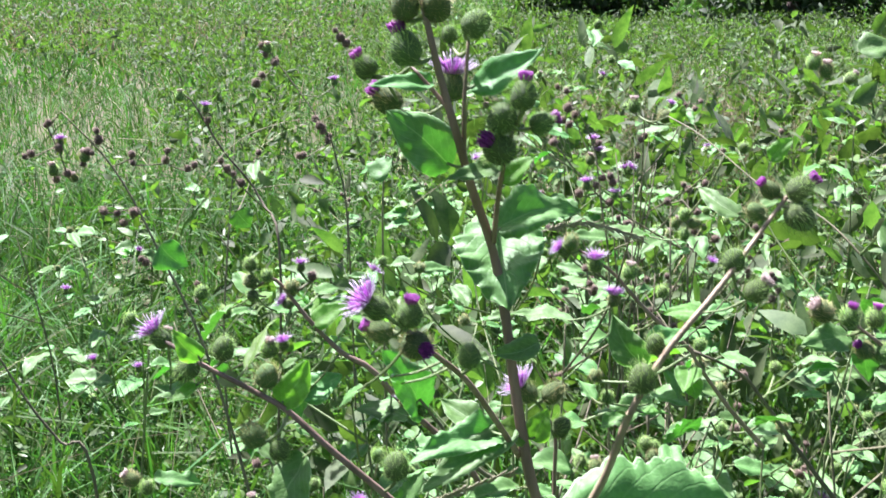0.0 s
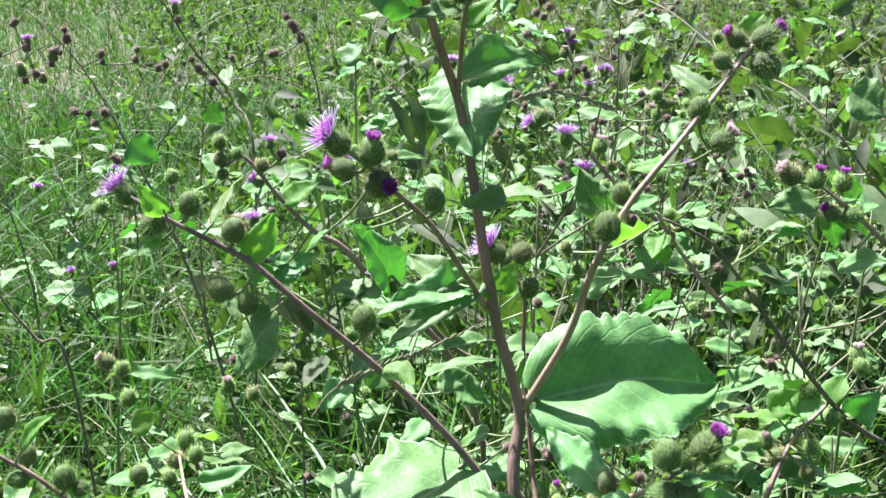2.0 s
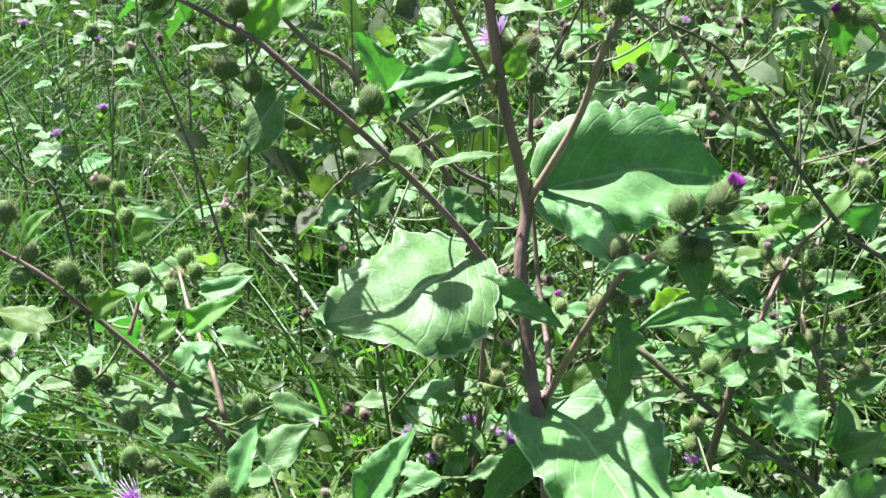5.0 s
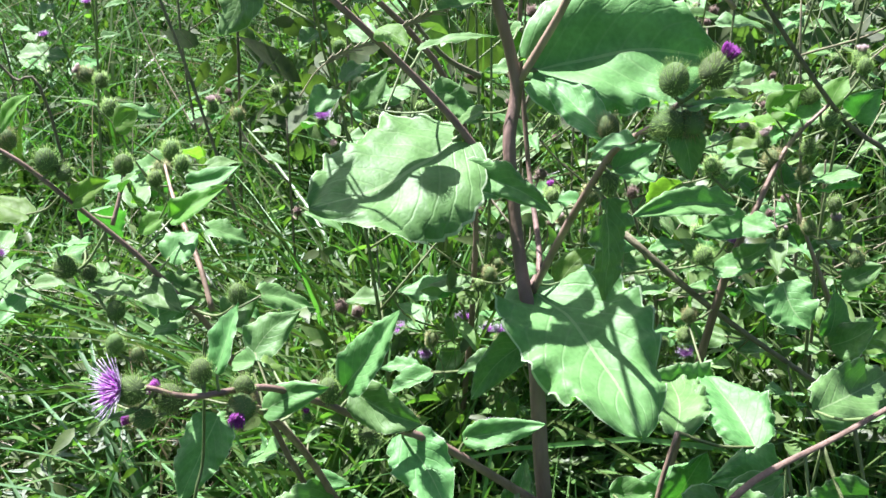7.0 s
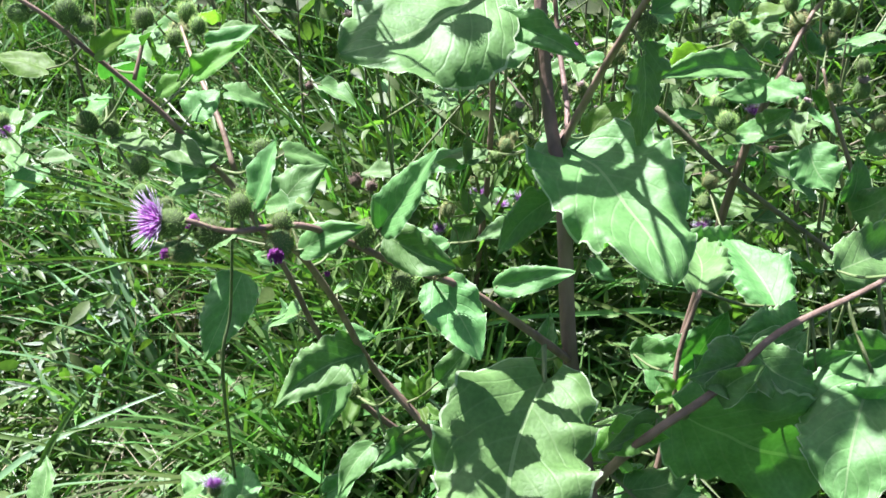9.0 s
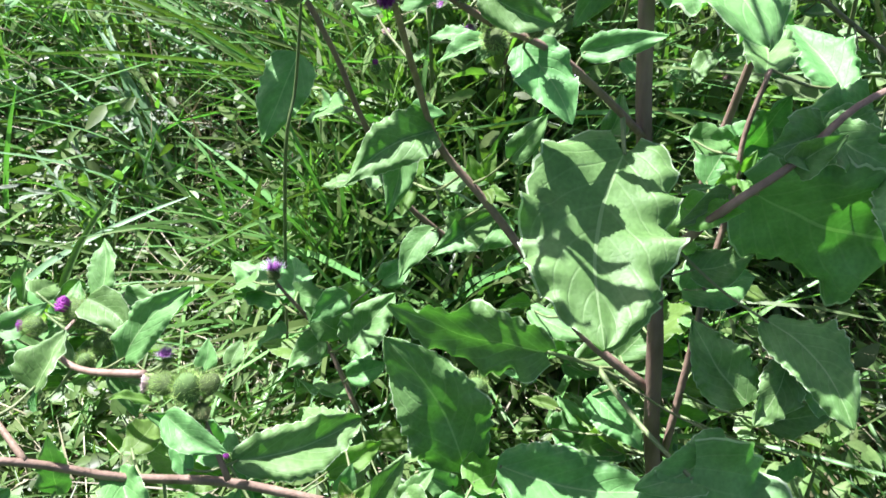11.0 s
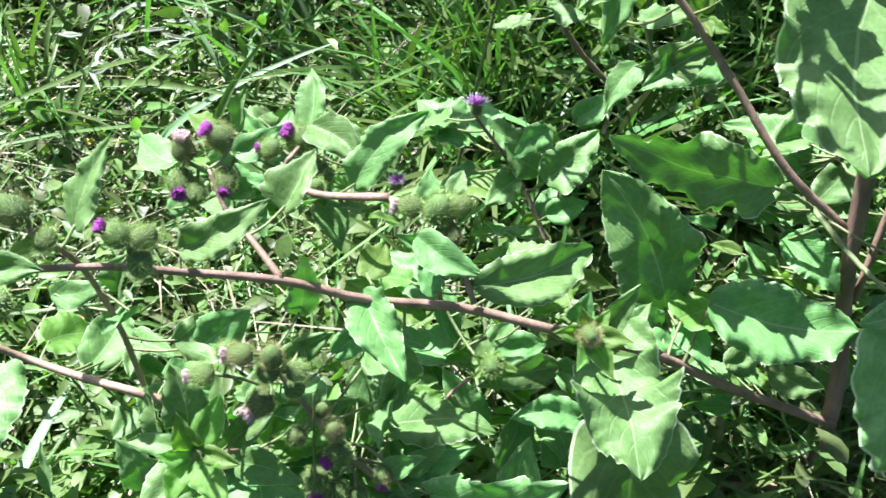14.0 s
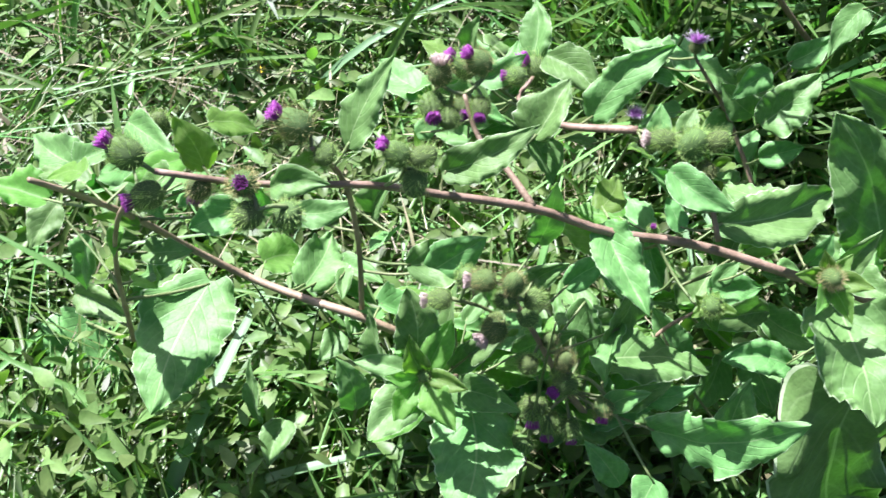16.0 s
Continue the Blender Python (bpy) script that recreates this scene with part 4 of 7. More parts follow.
stem(main, "branch", [(-0.411, 0.475, 0.535, 0.0034), (-0.434, 0.500, 0.553, 0.0029), (-0.458, 0.530, 0.561, 0.0025), (-0.470, 0.550, 0.587, 0.0020)])
stem(main, "branch", [(-0.257, 0.480, 0.498, 0.0034), (-0.275, 0.507, 0.550, 0.0020)])
stem(main, "branch", [(-0.326, 0.550, 0.553, 0.0040), (-0.389, 0.580, 0.529, 0.0033), (-0.421, 0.620, 0.517, 0.0027), (-0.407, 0.650, 0.524, 0.0020)])
stem(main, "branch", [(-0.152, 0.700, 0.323, 0.0036), (-0.188, 0.750, 0.387, 0.0028), (-0.234, 0.767, 0.454, 0.0020)])
stem(main, "branch", [(-0.562, 0.520, 0.337, 0.0035), (-0.556, 0.490, 0.466, 0.0030), (-0.559, 0.460, 0.574, 0.0025), (-0.577, 0.440, 0.630, 0.0020)])
stem(main, "branch", [(-0.840, 0.600, 0.155, 0.0035), (-0.790, 0.520, 0.380, 0.0030), (-0.739, 0.450, 0.533, 0.0025), (-0.694, 0.400, 0.621, 0.0020)])
stem(main, "branch", [(-0.329, 0.470, 0.223, 0.0040), (-0.366, 0.450, 0.315, 0.0035), (-0.403, 0.450, 0.404, 0.0030), (-0.430, 0.460, 0.454, 0.0025)])
leaf(main, (-0.008, 0.860, 1.463), (-0.057, 0.840, 1.466), 0.019, (0.000, -0.707, 0.707), 0.3, 0.03, 0.15, 0)
leaf(main, (0.022, 0.850, 1.460), (0.074, 0.830, 1.495), 0.029, (0.000, -0.707, 0.707), 0.2, 0.03, 0.15, 0)
leaf(main, (0.006, 0.870, 1.394), (-0.043, 0.850, 1.442), 0.045, (0.000, -0.894, 0.447), 0.6, 0.04, 0.1, 0)
leaf(main, (0.046, 0.840, 1.403), (0.004, 0.808, 1.399), 0.020, (0.000, -0.707, 0.707), 0.2, 0.03, 0.15, 0)
leaf(main, (0.047, 0.860, 1.384), (0.072, 0.850, 1.407), 0.021, (0.000, -0.707, 0.707), 0.2, 0.03, 0.15, 0, YOUNG)
leaf(main, (0.046, 0.900, 1.334), (0.127, 0.930, 1.349), 0.042, (0.000, -0.707, 0.707), 0.35, 0.05, 0.15, 0)
leaf(main, (0.050, 0.950, 1.332), (0.056, 0.868, 1.277), 0.081, (0.000, -0.447, 0.894), 0.2, 0.05, 0.1, 0.2)
leaf(main, (0.181, 0.910, 1.205), (0.153, 0.920, 1.250), 0.031, (0.000, -1.000, 0.000), 0.3, 0.03, 0.15, 0)
leaf(main, (0.085, 0.900, 1.231), (0.042, 0.879, 1.230), 0.021, (0.000, -0.707, 0.707), 0.3, 0.03, 0.15, 0)
leaf(main, (-0.144, 0.890, 1.177), (-0.119, 0.880, 1.222), 0.031, (0.000, -0.707, 0.707), 0.12, 0.02, 0.05, 0, YOUNG)
leaf(main, (-0.175, 0.900, 1.207), (-0.159, 0.950, 1.243), 0.019, (-0.707, -0.707, 0.000), 0.4, 0.03, 0.15, 0, YOUNG)
leaf(main, (-0.213, 0.890, 1.220), (-0.232, 0.880, 1.249), 0.022, (0.000, -0.707, 0.707), 0.15, 0.03, 0.15, 0, YOUNG)
leaf(main, (-0.123, 0.880, 1.133), (-0.159, 0.860, 1.079), 0.045, (-0.707, -0.707, 0.000), 0.25, 0.04, 0.15, 0)
leaf(main, (-0.215, 0.890, 1.196), (-0.243, 0.870, 1.188), 0.014, (0.000, 0.000, 1.000), 0.2, 0.03, 0.15, 0, YOUNG)
leaf(main, (0.077, 0.900, 1.141), (0.047, 0.890, 1.156), 0.027, (0.000, -0.707, 0.707), 0.1, 0.02, 0.05, 0, YOUNG)
leaf(main, (0.082, 0.900, 1.137), (0.094, 0.900, 1.168), 0.024, (0.000, -0.707, 0.707), 0.1, 0.02, 0.05, 0, YOUNG)
leaf(main, (0.059, 0.900, 1.147), (-0.029, 0.855, 1.139), 0.033, (0.000, -0.707, 0.707), 0.3, 0.05, 0.15, 0)
leaf(main, (0.065, 0.900, 1.150), (-0.022, 0.848, 1.114), 0.031, (0.000, -0.707, 0.707), 0.35, 0.03, 0.15, 0)
leaf(main, (0.033, 0.900, 1.153), (-0.002, 0.920, 1.171), 0.030, (0.000, -0.707, 0.707), 0.3, 0.03, 0.15, 0)
leaf(main, (0.070, 0.900, 1.092), (0.022, 0.880, 1.097), 0.021, (0.000, 0.000, 1.000), 0.3, 0.03, 0.15, 0)
leaf(main, (0.116, 0.900, 1.029), (0.297, 0.920, 1.040), 0.138, (0.000, -0.743, 0.669), 0.42, 0.022, 0.12, 0.15)
leaf(main, (-0.024, 0.885, 1.074), (0.001, 0.857, 1.069), 0.026, (0.000, -0.707, 0.707), 0.15, 0.03, 0.15, 0, YOUNG)
leaf(main, (0.113, 0.930, 1.045), (0.091, 0.930, 1.039), 0.030, (0.000, -1.000, 0.000), 0.15, 0.03, 0.15, 0, YOUNG)
leaf(main, (0.172, 0.870, 1.176), (0.194, 0.860, 1.183), 0.017, (0.000, 0.000, 1.000), 0.2, 0.03, 0.15, 0, YOUNG)
leaf(main, (0.162, 0.870, 1.174), (0.129, 0.850, 1.190), 0.017, (0.000, 0.000, 1.000), 0.2, 0.03, 0.15, 0)
leaf(main, (0.045, 0.880, 0.972), (-0.084, 0.795, 0.950), 0.150, (-0.170, -0.420, 0.890), 0.04, 0.022, 0.10, 0.22)
leaf(main, (0.030, 0.860, 0.945), (0.124, 0.798, 0.941), 0.031, (0.000, -0.707, 0.707), 0.45, 0.05, 0.15, 0)
leaf(main, (0.012, 0.950, 1.035), (0.088, 0.970, 1.048), 0.019, (0.000, 0.000, 1.000), 0.3, 0.03, 0.15, 0)
leaf(main, (0.158, 0.730, 0.980), (0.162, 0.700, 0.904), 0.050, (0.707, -0.707, 0.000), 0.25, 0.04, 0.1, 0)
leaf(main, (0.116, 0.830, 0.840), (0.185, 0.655, 0.814), 0.128, (0.000, -0.447, 0.894), 0.18, 0.06, 0.12, 0.2)
leaf(main, (0.139, 0.830, 0.845), (0.175, 0.840, 0.879), 0.032, (0.000, -0.707, 0.707), 0.2, 0.03, 0.15, 0, YOUNG)
leaf(main, (0.154, 0.720, 1.034), (0.111, 0.780, 1.068), 0.035, (0.000, -0.707, 0.707), 0.3, 0.04, 0.15, 0)
leaf(main, (0.160, 0.720, 1.008), (0.201, 0.740, 1.026), 0.023, (0.000, -0.707, 0.707), 0.3, 0.03, 0.15, 0)
leaf(main, (0.114, 0.840, 0.777), (0.057, 0.794, 0.744), 0.035, (0.000, -0.707, 0.707), 0.3, 0.05, 0.15, 0)
leaf(main, (0.190, 0.660, 1.069), (0.202, 0.650, 1.028), 0.025, (0.000, -1.000, 0.000), 0.3, 0.03, 0.15, 0)
leaf(main, (0.195, 0.660, 1.081), (0.232, 0.640, 1.097), 0.014, (0.000, 0.000, 1.000), 0.3, 0.03, 0.15, 0)
leaf(main, (0.266, 0.830, 0.667), (0.287, 0.950, 0.670), 0.062, (0.000, -0.707, 0.707), 0.3, 0.06, 0.15, 0)
leaf(main, (0.353, 0.830, 0.646), (0.325, 0.950, 0.667), 0.075, (0.000, -0.707, 0.707), 0.3, 0.05, 0.15, 0)
leaf(main, (0.408, 0.840, 0.685), (0.551, 0.958, 0.656), 0.067, (0.000, -0.707, 0.707), 0.25, 0.05, 0.15, 0)
leaf(main, (0.403, 0.960, 0.768), (0.424, 0.917, 0.737), 0.057, (0.000, -0.707, 0.707), 0.2, 0.08, 0.15, 0)
leaf(main, (-0.051, 0.660, 0.853), (-0.011, 0.640, 0.933), 0.037, (-0.707, -0.707, 0.000), 0.3, 0.03, 0.15, 0)
leaf(main, (-0.046, 0.670, 0.843), (0.007, 0.640, 0.830), 0.038, (0.100, -0.940, 0.380), 0.3, 0.04, 0.15, 0)
leaf(main, (-0.137, 0.600, 0.910), (-0.123, 0.620, 0.956), 0.027, (-0.707, -0.707, 0.000), 0.3, 0.03, 0.15, 0)
leaf(main, (-0.111, 0.630, 0.854), (-0.062, 0.620, 0.882), 0.025, (0.000, -0.707, 0.707), 0.35, 0.04, 0.15, 0)
leaf(main, (-0.146, 0.800, 0.793), (-0.102, 0.830, 0.824), 0.039, (0.000, -0.707, 0.707), 0.3, 0.05, 0.15, 0)
leaf(main, (-0.009, 0.690, 0.784), (0.028, 0.630, 0.748), 0.049, (0.100, -0.940, 0.380), 0.2, 0.05, 0.1, 0)
leaf(main, (0.044, 0.700, 0.770), (0.109, 0.680, 0.799), 0.025, (0.000, -0.707, 0.707), 0.4, 0.05, 0.15, 0)
leaf(main, (-0.073, 0.760, 0.652), (-0.154, 0.705, 0.635), 0.052, (0.000, -0.707, 0.707), 0.45, 0.05, 0.15, 0)
leaf(main, (-0.205, 0.900, 0.654), (-0.244, 0.829, 0.593), 0.055, (0.000, -0.707, 0.707), 0.25, 0.05, 0.15, 0)
leaf(main, (-0.187, 0.580, 0.895), (-0.213, 0.560, 0.897), 0.013, (0.000, 0.000, 1.000), 0.3, 0.03, 0.15, 0)
leaf(main, (-0.102, 0.800, 0.617), (-0.118, 0.747, 0.560), 0.034, (0.000, -0.707, 0.707), 0.3, 0.03, 0.15, 0)
leaf(main, (0.093, 0.690, 0.675), (0.051, 0.505, 0.622), 0.143, (0.000, -0.707, 0.707), 0.18, 0.05, 0.12, 0.25)
leaf(main, (0.232, 0.712, 0.609), (0.430, 0.675, 0.563), 0.172, (0.535, -0.802, -0.267), 0.15, 0.05, 0.12, 0.2)
leaf(main, (0.015, 0.790, 0.509), (-0.070, 0.754, 0.502), 0.050, (0.000, -0.707, 0.707), 0.35, 0.06, 0.15, 0)
leaf(main, (-0.068, 0.800, 0.500), (-0.105, 0.752, 0.472), 0.031, (0.000, -0.707, 0.707), 0.3, 0.03, 0.15, 0)
whorl(main, (-0.090, 0.865, 0.513), 0.039, 5, (0.000, -0.707, 0.707))
bur(main, (-0.090, 0.860, 0.523), (0.000, 0.000, 1.000), 0.0082, "bud")
whorl(main, (-0.019, 0.780, 0.569), 0.033, 5, (0.000, -0.707, 0.707))
whorl(main, (0.244, 0.776, 0.579), 0.031, 5, (0.000, -0.707, 0.707))
leaf(main, (0.248, 0.680, 0.661), (0.277, 0.660, 0.708), 0.033, (0.000, -0.707, 0.707), 0.35, 0.05, 0.15, 0)
leaf(main, (0.257, 0.690, 0.658), (0.230, 0.700, 0.692), 0.034, (0.000, -0.707, 0.707), 0.3, 0.03, 0.15, 0)
leaf(main, (0.298, 0.740, 0.659), (0.357, 0.760, 0.671), 0.033, (0.000, -0.707, 0.707), 0.3, 0.03, 0.15, 0)
leaf(main, (0.258, 0.900, 0.475), (0.335, 0.950, 0.536), 0.060, (0.000, -0.707, 0.707), 0.2, 0.03, 0.15, 0)
leaf(main, (0.376, 0.750, 0.594), (0.445, 0.800, 0.597), 0.052, (0.000, -0.707, 0.707), 0.25, 0.06, 0.15, 0)
leaf(main, (0.371, 0.700, 0.592), (0.401, 0.620, 0.607), 0.058, (0.000, -0.707, 0.707), 0.25, 0.06, 0.15, 0)
leaf(main, (0.029, 0.615, 0.498), (-0.123, 0.650, 0.522), 0.087, (0.243, -0.970, 0.000), 0.12, 0.06, 0.1, 0.1)
leaf(main, (-0.041, 0.610, 0.327), (-0.122, 0.640, 0.492), 0.090, (0.243, -0.970, 0.000), 0.2, 0.04, 0.05, 0)
leaf(main, (-0.014, 0.580, 0.376), (0.135, 0.550, 0.362), 0.079, (0.000, -0.707, 0.707), 0.25, 0.06, 0.1, 0)
leaf(main, (0.199, 0.560, 0.434), (0.105, 0.505, 0.430), 0.047, (0.000, -0.707, 0.707), 0.25, 0.04, 0.15, 0)
leaf(main, (0.156, 0.520, 0.427), (0.290, 0.405, 0.285), 0.178, (0.000, -0.707, 0.707), 0.08, 0.05, 0.06, 0.25)
leaf(main, (0.233, 0.600, 0.433), (0.183, 0.660, 0.493), 0.061, (0.000, -0.707, 0.707), 0.3, 0.06, 0.15, 0)
leaf(main, (0.240, 0.630, 0.519), (0.296, 0.519, 0.493), 0.063, (0.000, -0.707, 0.707), 0.3, 0.05, 0.15, 0)
leaf(main, (0.271, 0.620, 0.464), (0.228, 0.561, 0.448), 0.049, (0.000, -0.707, 0.707), 0.3, 0.06, 0.15, 0)
leaf(main, (0.210, 0.850, 0.574), (0.279, 0.871, 0.561), 0.039, (0.000, -0.707, 0.707), 0.2, 0.03, 0.15, 0)
leaf(main, (0.319, 0.600, 0.418), (0.267, 0.620, 0.495), 0.044, (0.000, -0.707, 0.707), 0.3, 0.05, 0.15, 0)
leaf(main, (0.134, 0.720, 0.375), (0.185, 0.760, 0.404), 0.044, (0.000, -0.707, 0.707), 0.3, 0.03, 0.15, 0)
leaf(main, (0.097, 0.620, 0.213), (0.156, 0.591, 0.208), 0.038, (0.000, -0.707, 0.707), 0.3, 0.03, 0.15, 0)
leaf(main, (-0.255, 0.500, 0.496), (-0.143, 0.547, 0.493), 0.049, (0.000, -0.707, 0.707), 0.4, 0.05, 0.1, 0)
leaf(main, (-0.359, 0.600, 0.518), (-0.294, 0.620, 0.587), 0.037, (-0.707, -0.707, 0.000), 0.35, 0.04, 0.15, 0)
leaf(main, (-0.396, 0.660, 0.539), (-0.349, 0.612, 0.530), 0.036, (0.000, -0.707, 0.707), 0.3, 0.03, 0.15, 0)
leaf(main, (-0.315, 0.520, 0.550), (-0.340, 0.500, 0.585), 0.015, (0.000, 0.000, 1.000), 0.3, 0.03, 0.15, 0, YOUNG)
leaf(main, (-0.304, 0.505, 0.553), (-0.254, 0.471, 0.545), 0.030, (0.000, -0.707, 0.707), 0.3, 0.03, 0.15, 0)
leaf(main, (-0.167, 0.500, 0.448), (-0.155, 0.500, 0.486), 0.020, (0.000, -0.707, 0.707), 0.3, 0.03, 0.15, 0)
leaf(main, (-0.143, 0.500, 0.422), (-0.110, 0.510, 0.481), 0.026, (0.000, -0.707, 0.707), 0.35, 0.03, 0.15, 0)
whorl(main, (-0.157, 0.478, 0.456), 0.038, 6, (0.000, -0.707, 0.707))
whorl(main, (-0.232, 0.525, 0.352), 0.030, 5, (0.000, -0.707, 0.707))
leaf(main, (-0.107, 0.530, 0.407), (-0.084, 0.500, 0.407), 0.031, (0.000, -0.707, 0.707), 0.3, 0.03, 0.15, 0)
leaf(main, (-0.188, 0.750, 0.387), (-0.224, 0.714, 0.381), 0.036, (0.000, -0.707, 0.707), 0.3, 0.03, 0.15, 0)
leaf(main, (-0.164, 0.720, 0.407), (-0.111, 0.740, 0.460), 0.047, (0.000, -0.707, 0.707), 0.35, 0.08, 0.15, 0)
leaf(main, (-0.412, 0.530, 0.559), (-0.389, 0.560, 0.600), 0.044, (-0.707, -0.707, 0.000), 0.35, 0.04, 0.15, 0)
leaf(main, (-0.403, 0.490, 0.474), (-0.395, 0.480, 0.552), 0.028, (0.000, -0.707, 0.707), 0.2, 0.03, 0.15, 0)
leaf(main, (-0.554, 0.460, 0.612), (-0.523, 0.480, 0.685), 0.034, (-0.707, -0.707, 0.000), 0.25, 0.03, 0.15, 0)
leaf(main, (-0.485, 0.470, 0.578), (-0.416, 0.470, 0.629), 0.032, (0.000, -0.707, 0.707), 0.35, 0.04, 0.15, 0)
leaf(main, (-0.352, 0.650, 0.489), (-0.299, 0.720, 0.500), 0.033, (-0.707, -0.707, 0.000), 0.35, 0.03, 0.15, 0)
leaf(main, (-0.265, 0.520, 0.497), (-0.316, 0.500, 0.556), 0.027, (0.000, -0.707, 0.707), 0.3, 0.03, 0.15, 0)
leaf(main, (-0.350, 0.500, 0.493), (-0.315, 0.420, 0.474), 0.040, (0.000, -0.707, 0.707), 0.45, 0.07, 0.1, 0)
leaf(main, (-0.516, 0.500, 0.428), (-0.447, 0.520, 0.431), 0.042, (0.000, -0.707, 0.707), 0.2, 0.07, 0.15, 0)
leaf(main, (-0.506, 0.440, 0.370), (-0.514, 0.460, 0.440), 0.042, (0.000, -0.707, 0.707), 0.2, 0.03, 0.15, 0)
leaf(main, (-0.478, 0.450, 0.363), (-0.476, 0.480, 0.434), 0.026, (-0.707, -0.707, 0.000), 0.3, 0.03, 0.15, 0)
whorl(main, (-0.497, 0.430, 0.360), 0.055, 6, (0.000, -0.707, 0.707))
leaf(main, (-0.459, 0.450, 0.364), (-0.432, 0.450, 0.385), 0.023, (0.000, -0.707, 0.707), 0.3, 0.03, 0.15, 0)
leaf(main, (-0.129, 0.500, 0.398), (-0.118, 0.376, 0.397), 0.092, (0.000, -0.707, 0.707), 0.3, 0.09, 0.1, 0)
leaf(main, (-0.323, 0.470, 0.392), (-0.343, 0.420, 0.370), 0.035, (-0.707, -0.707, 0.000), 0.3, 0.03, 0.15, 0)
leaf(main, (-0.303, 0.430, 0.333), (-0.256, 0.420, 0.371), 0.023, (0.000, -0.707, 0.707), 0.25, 0.03, 0.15, 0)
leaf(main, (-0.042, 0.600, 0.321), (-0.119, 0.550, 0.322), 0.052, (0.000, -0.707, 0.707), 0.3, 0.06, 0.15, 0)
leaf(main, (0.104, 0.700, 0.341), (0.154, 0.635, 0.320), 0.049, (0.000, -0.707, 0.707), 0.35, 0.06, 0.15, 0)
leaf(main, (-0.293, 0.400, 0.329), (-0.198, 0.340, 0.433), 0.056, (0.000, -0.707, 0.707), 0.3, 0.08, 0.15, 0)
leaf(main, (-0.091, 0.460, 0.322), (-0.009, 0.430, -0.006), 0.146, (0.302, -0.905, -0.302), 0.2, 0.07, 0.1, 0.2)
leaf(main, (-0.456, 0.460, 0.273), (-0.461, 0.335, 0.275), 0.090, (0.000, -0.447, 0.894), 0.15, 0.05, 0.1, 0.2)
leaf(main, (-0.733, 0.600, 0.269), (-0.771, 0.452, 0.246), 0.096, (0.000, -0.707, 0.707), 0.15, 0.04, 0.1, 0.15)
leaf(main, (-0.920, 0.660, 0.108), (-0.960, 0.600, -0.011), 0.133, (-0.447, -0.894, 0.000), 0.15, 0.05, 0.1, 0.15)
leaf(main, (-0.899, 0.620, 0.211), (-0.825, 0.580, 0.218), 0.039, (0.000, -0.707, 0.707), 0.4, 0.03, 0.15, 0)
leaf(main, (-0.646, 0.410, 0.634), (-0.664, 0.420, 0.672), 0.027, (0.000, -0.707, 0.707), 0.2, 0.03, 0.15, 0, YOUNG)
leaf(main, (-0.603, 0.410, 0.618), (-0.561, 0.400, 0.634), 0.024, (0.000, -0.707, 0.707), 0.35, 0.03, 0.15, 0)
leaf(main, (-0.475, 0.450, 0.343), (-0.427, 0.460, 0.389), 0.027, (0.000, -0.707, 0.707), 0.3, 0.03, 0.15, 0)
leaf(main, (-0.318, 0.430, 0.322), (-0.281, 0.420, 0.371), 0.023, (0.000, -0.707, 0.707), 0.3, 0.03, 0.15, 0)
leaf(main, (-0.500, 0.430, 0.347), (-0.543, 0.373, 0.340), 0.042, (0.000, -0.707, 0.707), 0.2, 0.03, 0.15, 0)
leaf(main, (-0.502, 0.430, 0.356), (-0.563, 0.440, 0.361), 0.023, (0.000, -0.707, 0.707), 0.3, 0.03, 0.15, 0)
leaf(main, (-0.751, 0.550, 0.545), (-0.704, 0.500, 0.560), 0.032, (0.000, -0.707, 0.707), 0.3, 0.03, 0.15, 0)
leaf(main, (-0.541, 0.470, 0.525), (-0.524, 0.460, 0.582), 0.026, (-0.707, -0.707, 0.000), 0.3, 0.03, 0.15, 0)
leaf(main, (-0.613, 0.420, 0.578), (-0.617, 0.400, 0.641), 0.016, (0.000, -0.707, 0.707), 0.3, 0.03, 0.15, 0)
leaf(main, (-0.355, 0.500, 0.390), (-0.326, 0.460, 0.340), 0.042, (-0.707, -0.707, 0.000), 0.3, 0.03, 0.15, 0)
leaf(main, (-0.160, 0.550, 0.235), (-0.145, 0.490, 0.231), 0.047, (0.000, -0.707, 0.707), 0.3, 0.06, 0.15, 0)
leaf(main, (-0.846, 0.600, 0.334), (-0.883, 0.600, 0.238), 0.036, (-0.707, -0.707, 0.000), 0.3, 0.03, 0.15, 0)
leaf(main, (-0.402, 0.480, 0.442), (-0.438, 0.460, 0.418), 0.027, (-0.707, -0.707, 0.000), 0.3, 0.03, 0.15, 0)
leaf(main, (-0.377, 0.480, 0.431), (-0.333, 0.500, 0.447), 0.026, (0.000, -0.707, 0.707), 0.35, 0.03, 0.15, 0)
leaf(main, (-0.189, 0.550, 0.234), (-0.213, 0.500, 0.201), 0.054, (0.447, -0.894, 0.000), 0.25, 0.03, 0.15, 0)
leaf(main, (-0.145, 0.520, 0.172), (-0.160, 0.540, 0.229), 0.042, (0.000, -0.707, 0.707), 0.25, 0.03, 0.15, 0)
leaf(main, (-0.228, 0.550, 0.348), (-0.173, 0.550, 0.350), 0.039, (0.000, -0.707, 0.707), 0.25, 0.03, 0.15, 0)
leaf(main, (-0.160, 0.550, 0.314), (-0.240, 0.500, 0.351), 0.033, (0.000, -0.707, 0.707), 0.25, 0.03, 0.15, 0)
leaf(main, (-0.655, 0.500, 0.498), (-0.699, 0.485, 0.485), 0.033, (0.000, -0.707, 0.707), 0.25, 0.03, 0.15, 0)
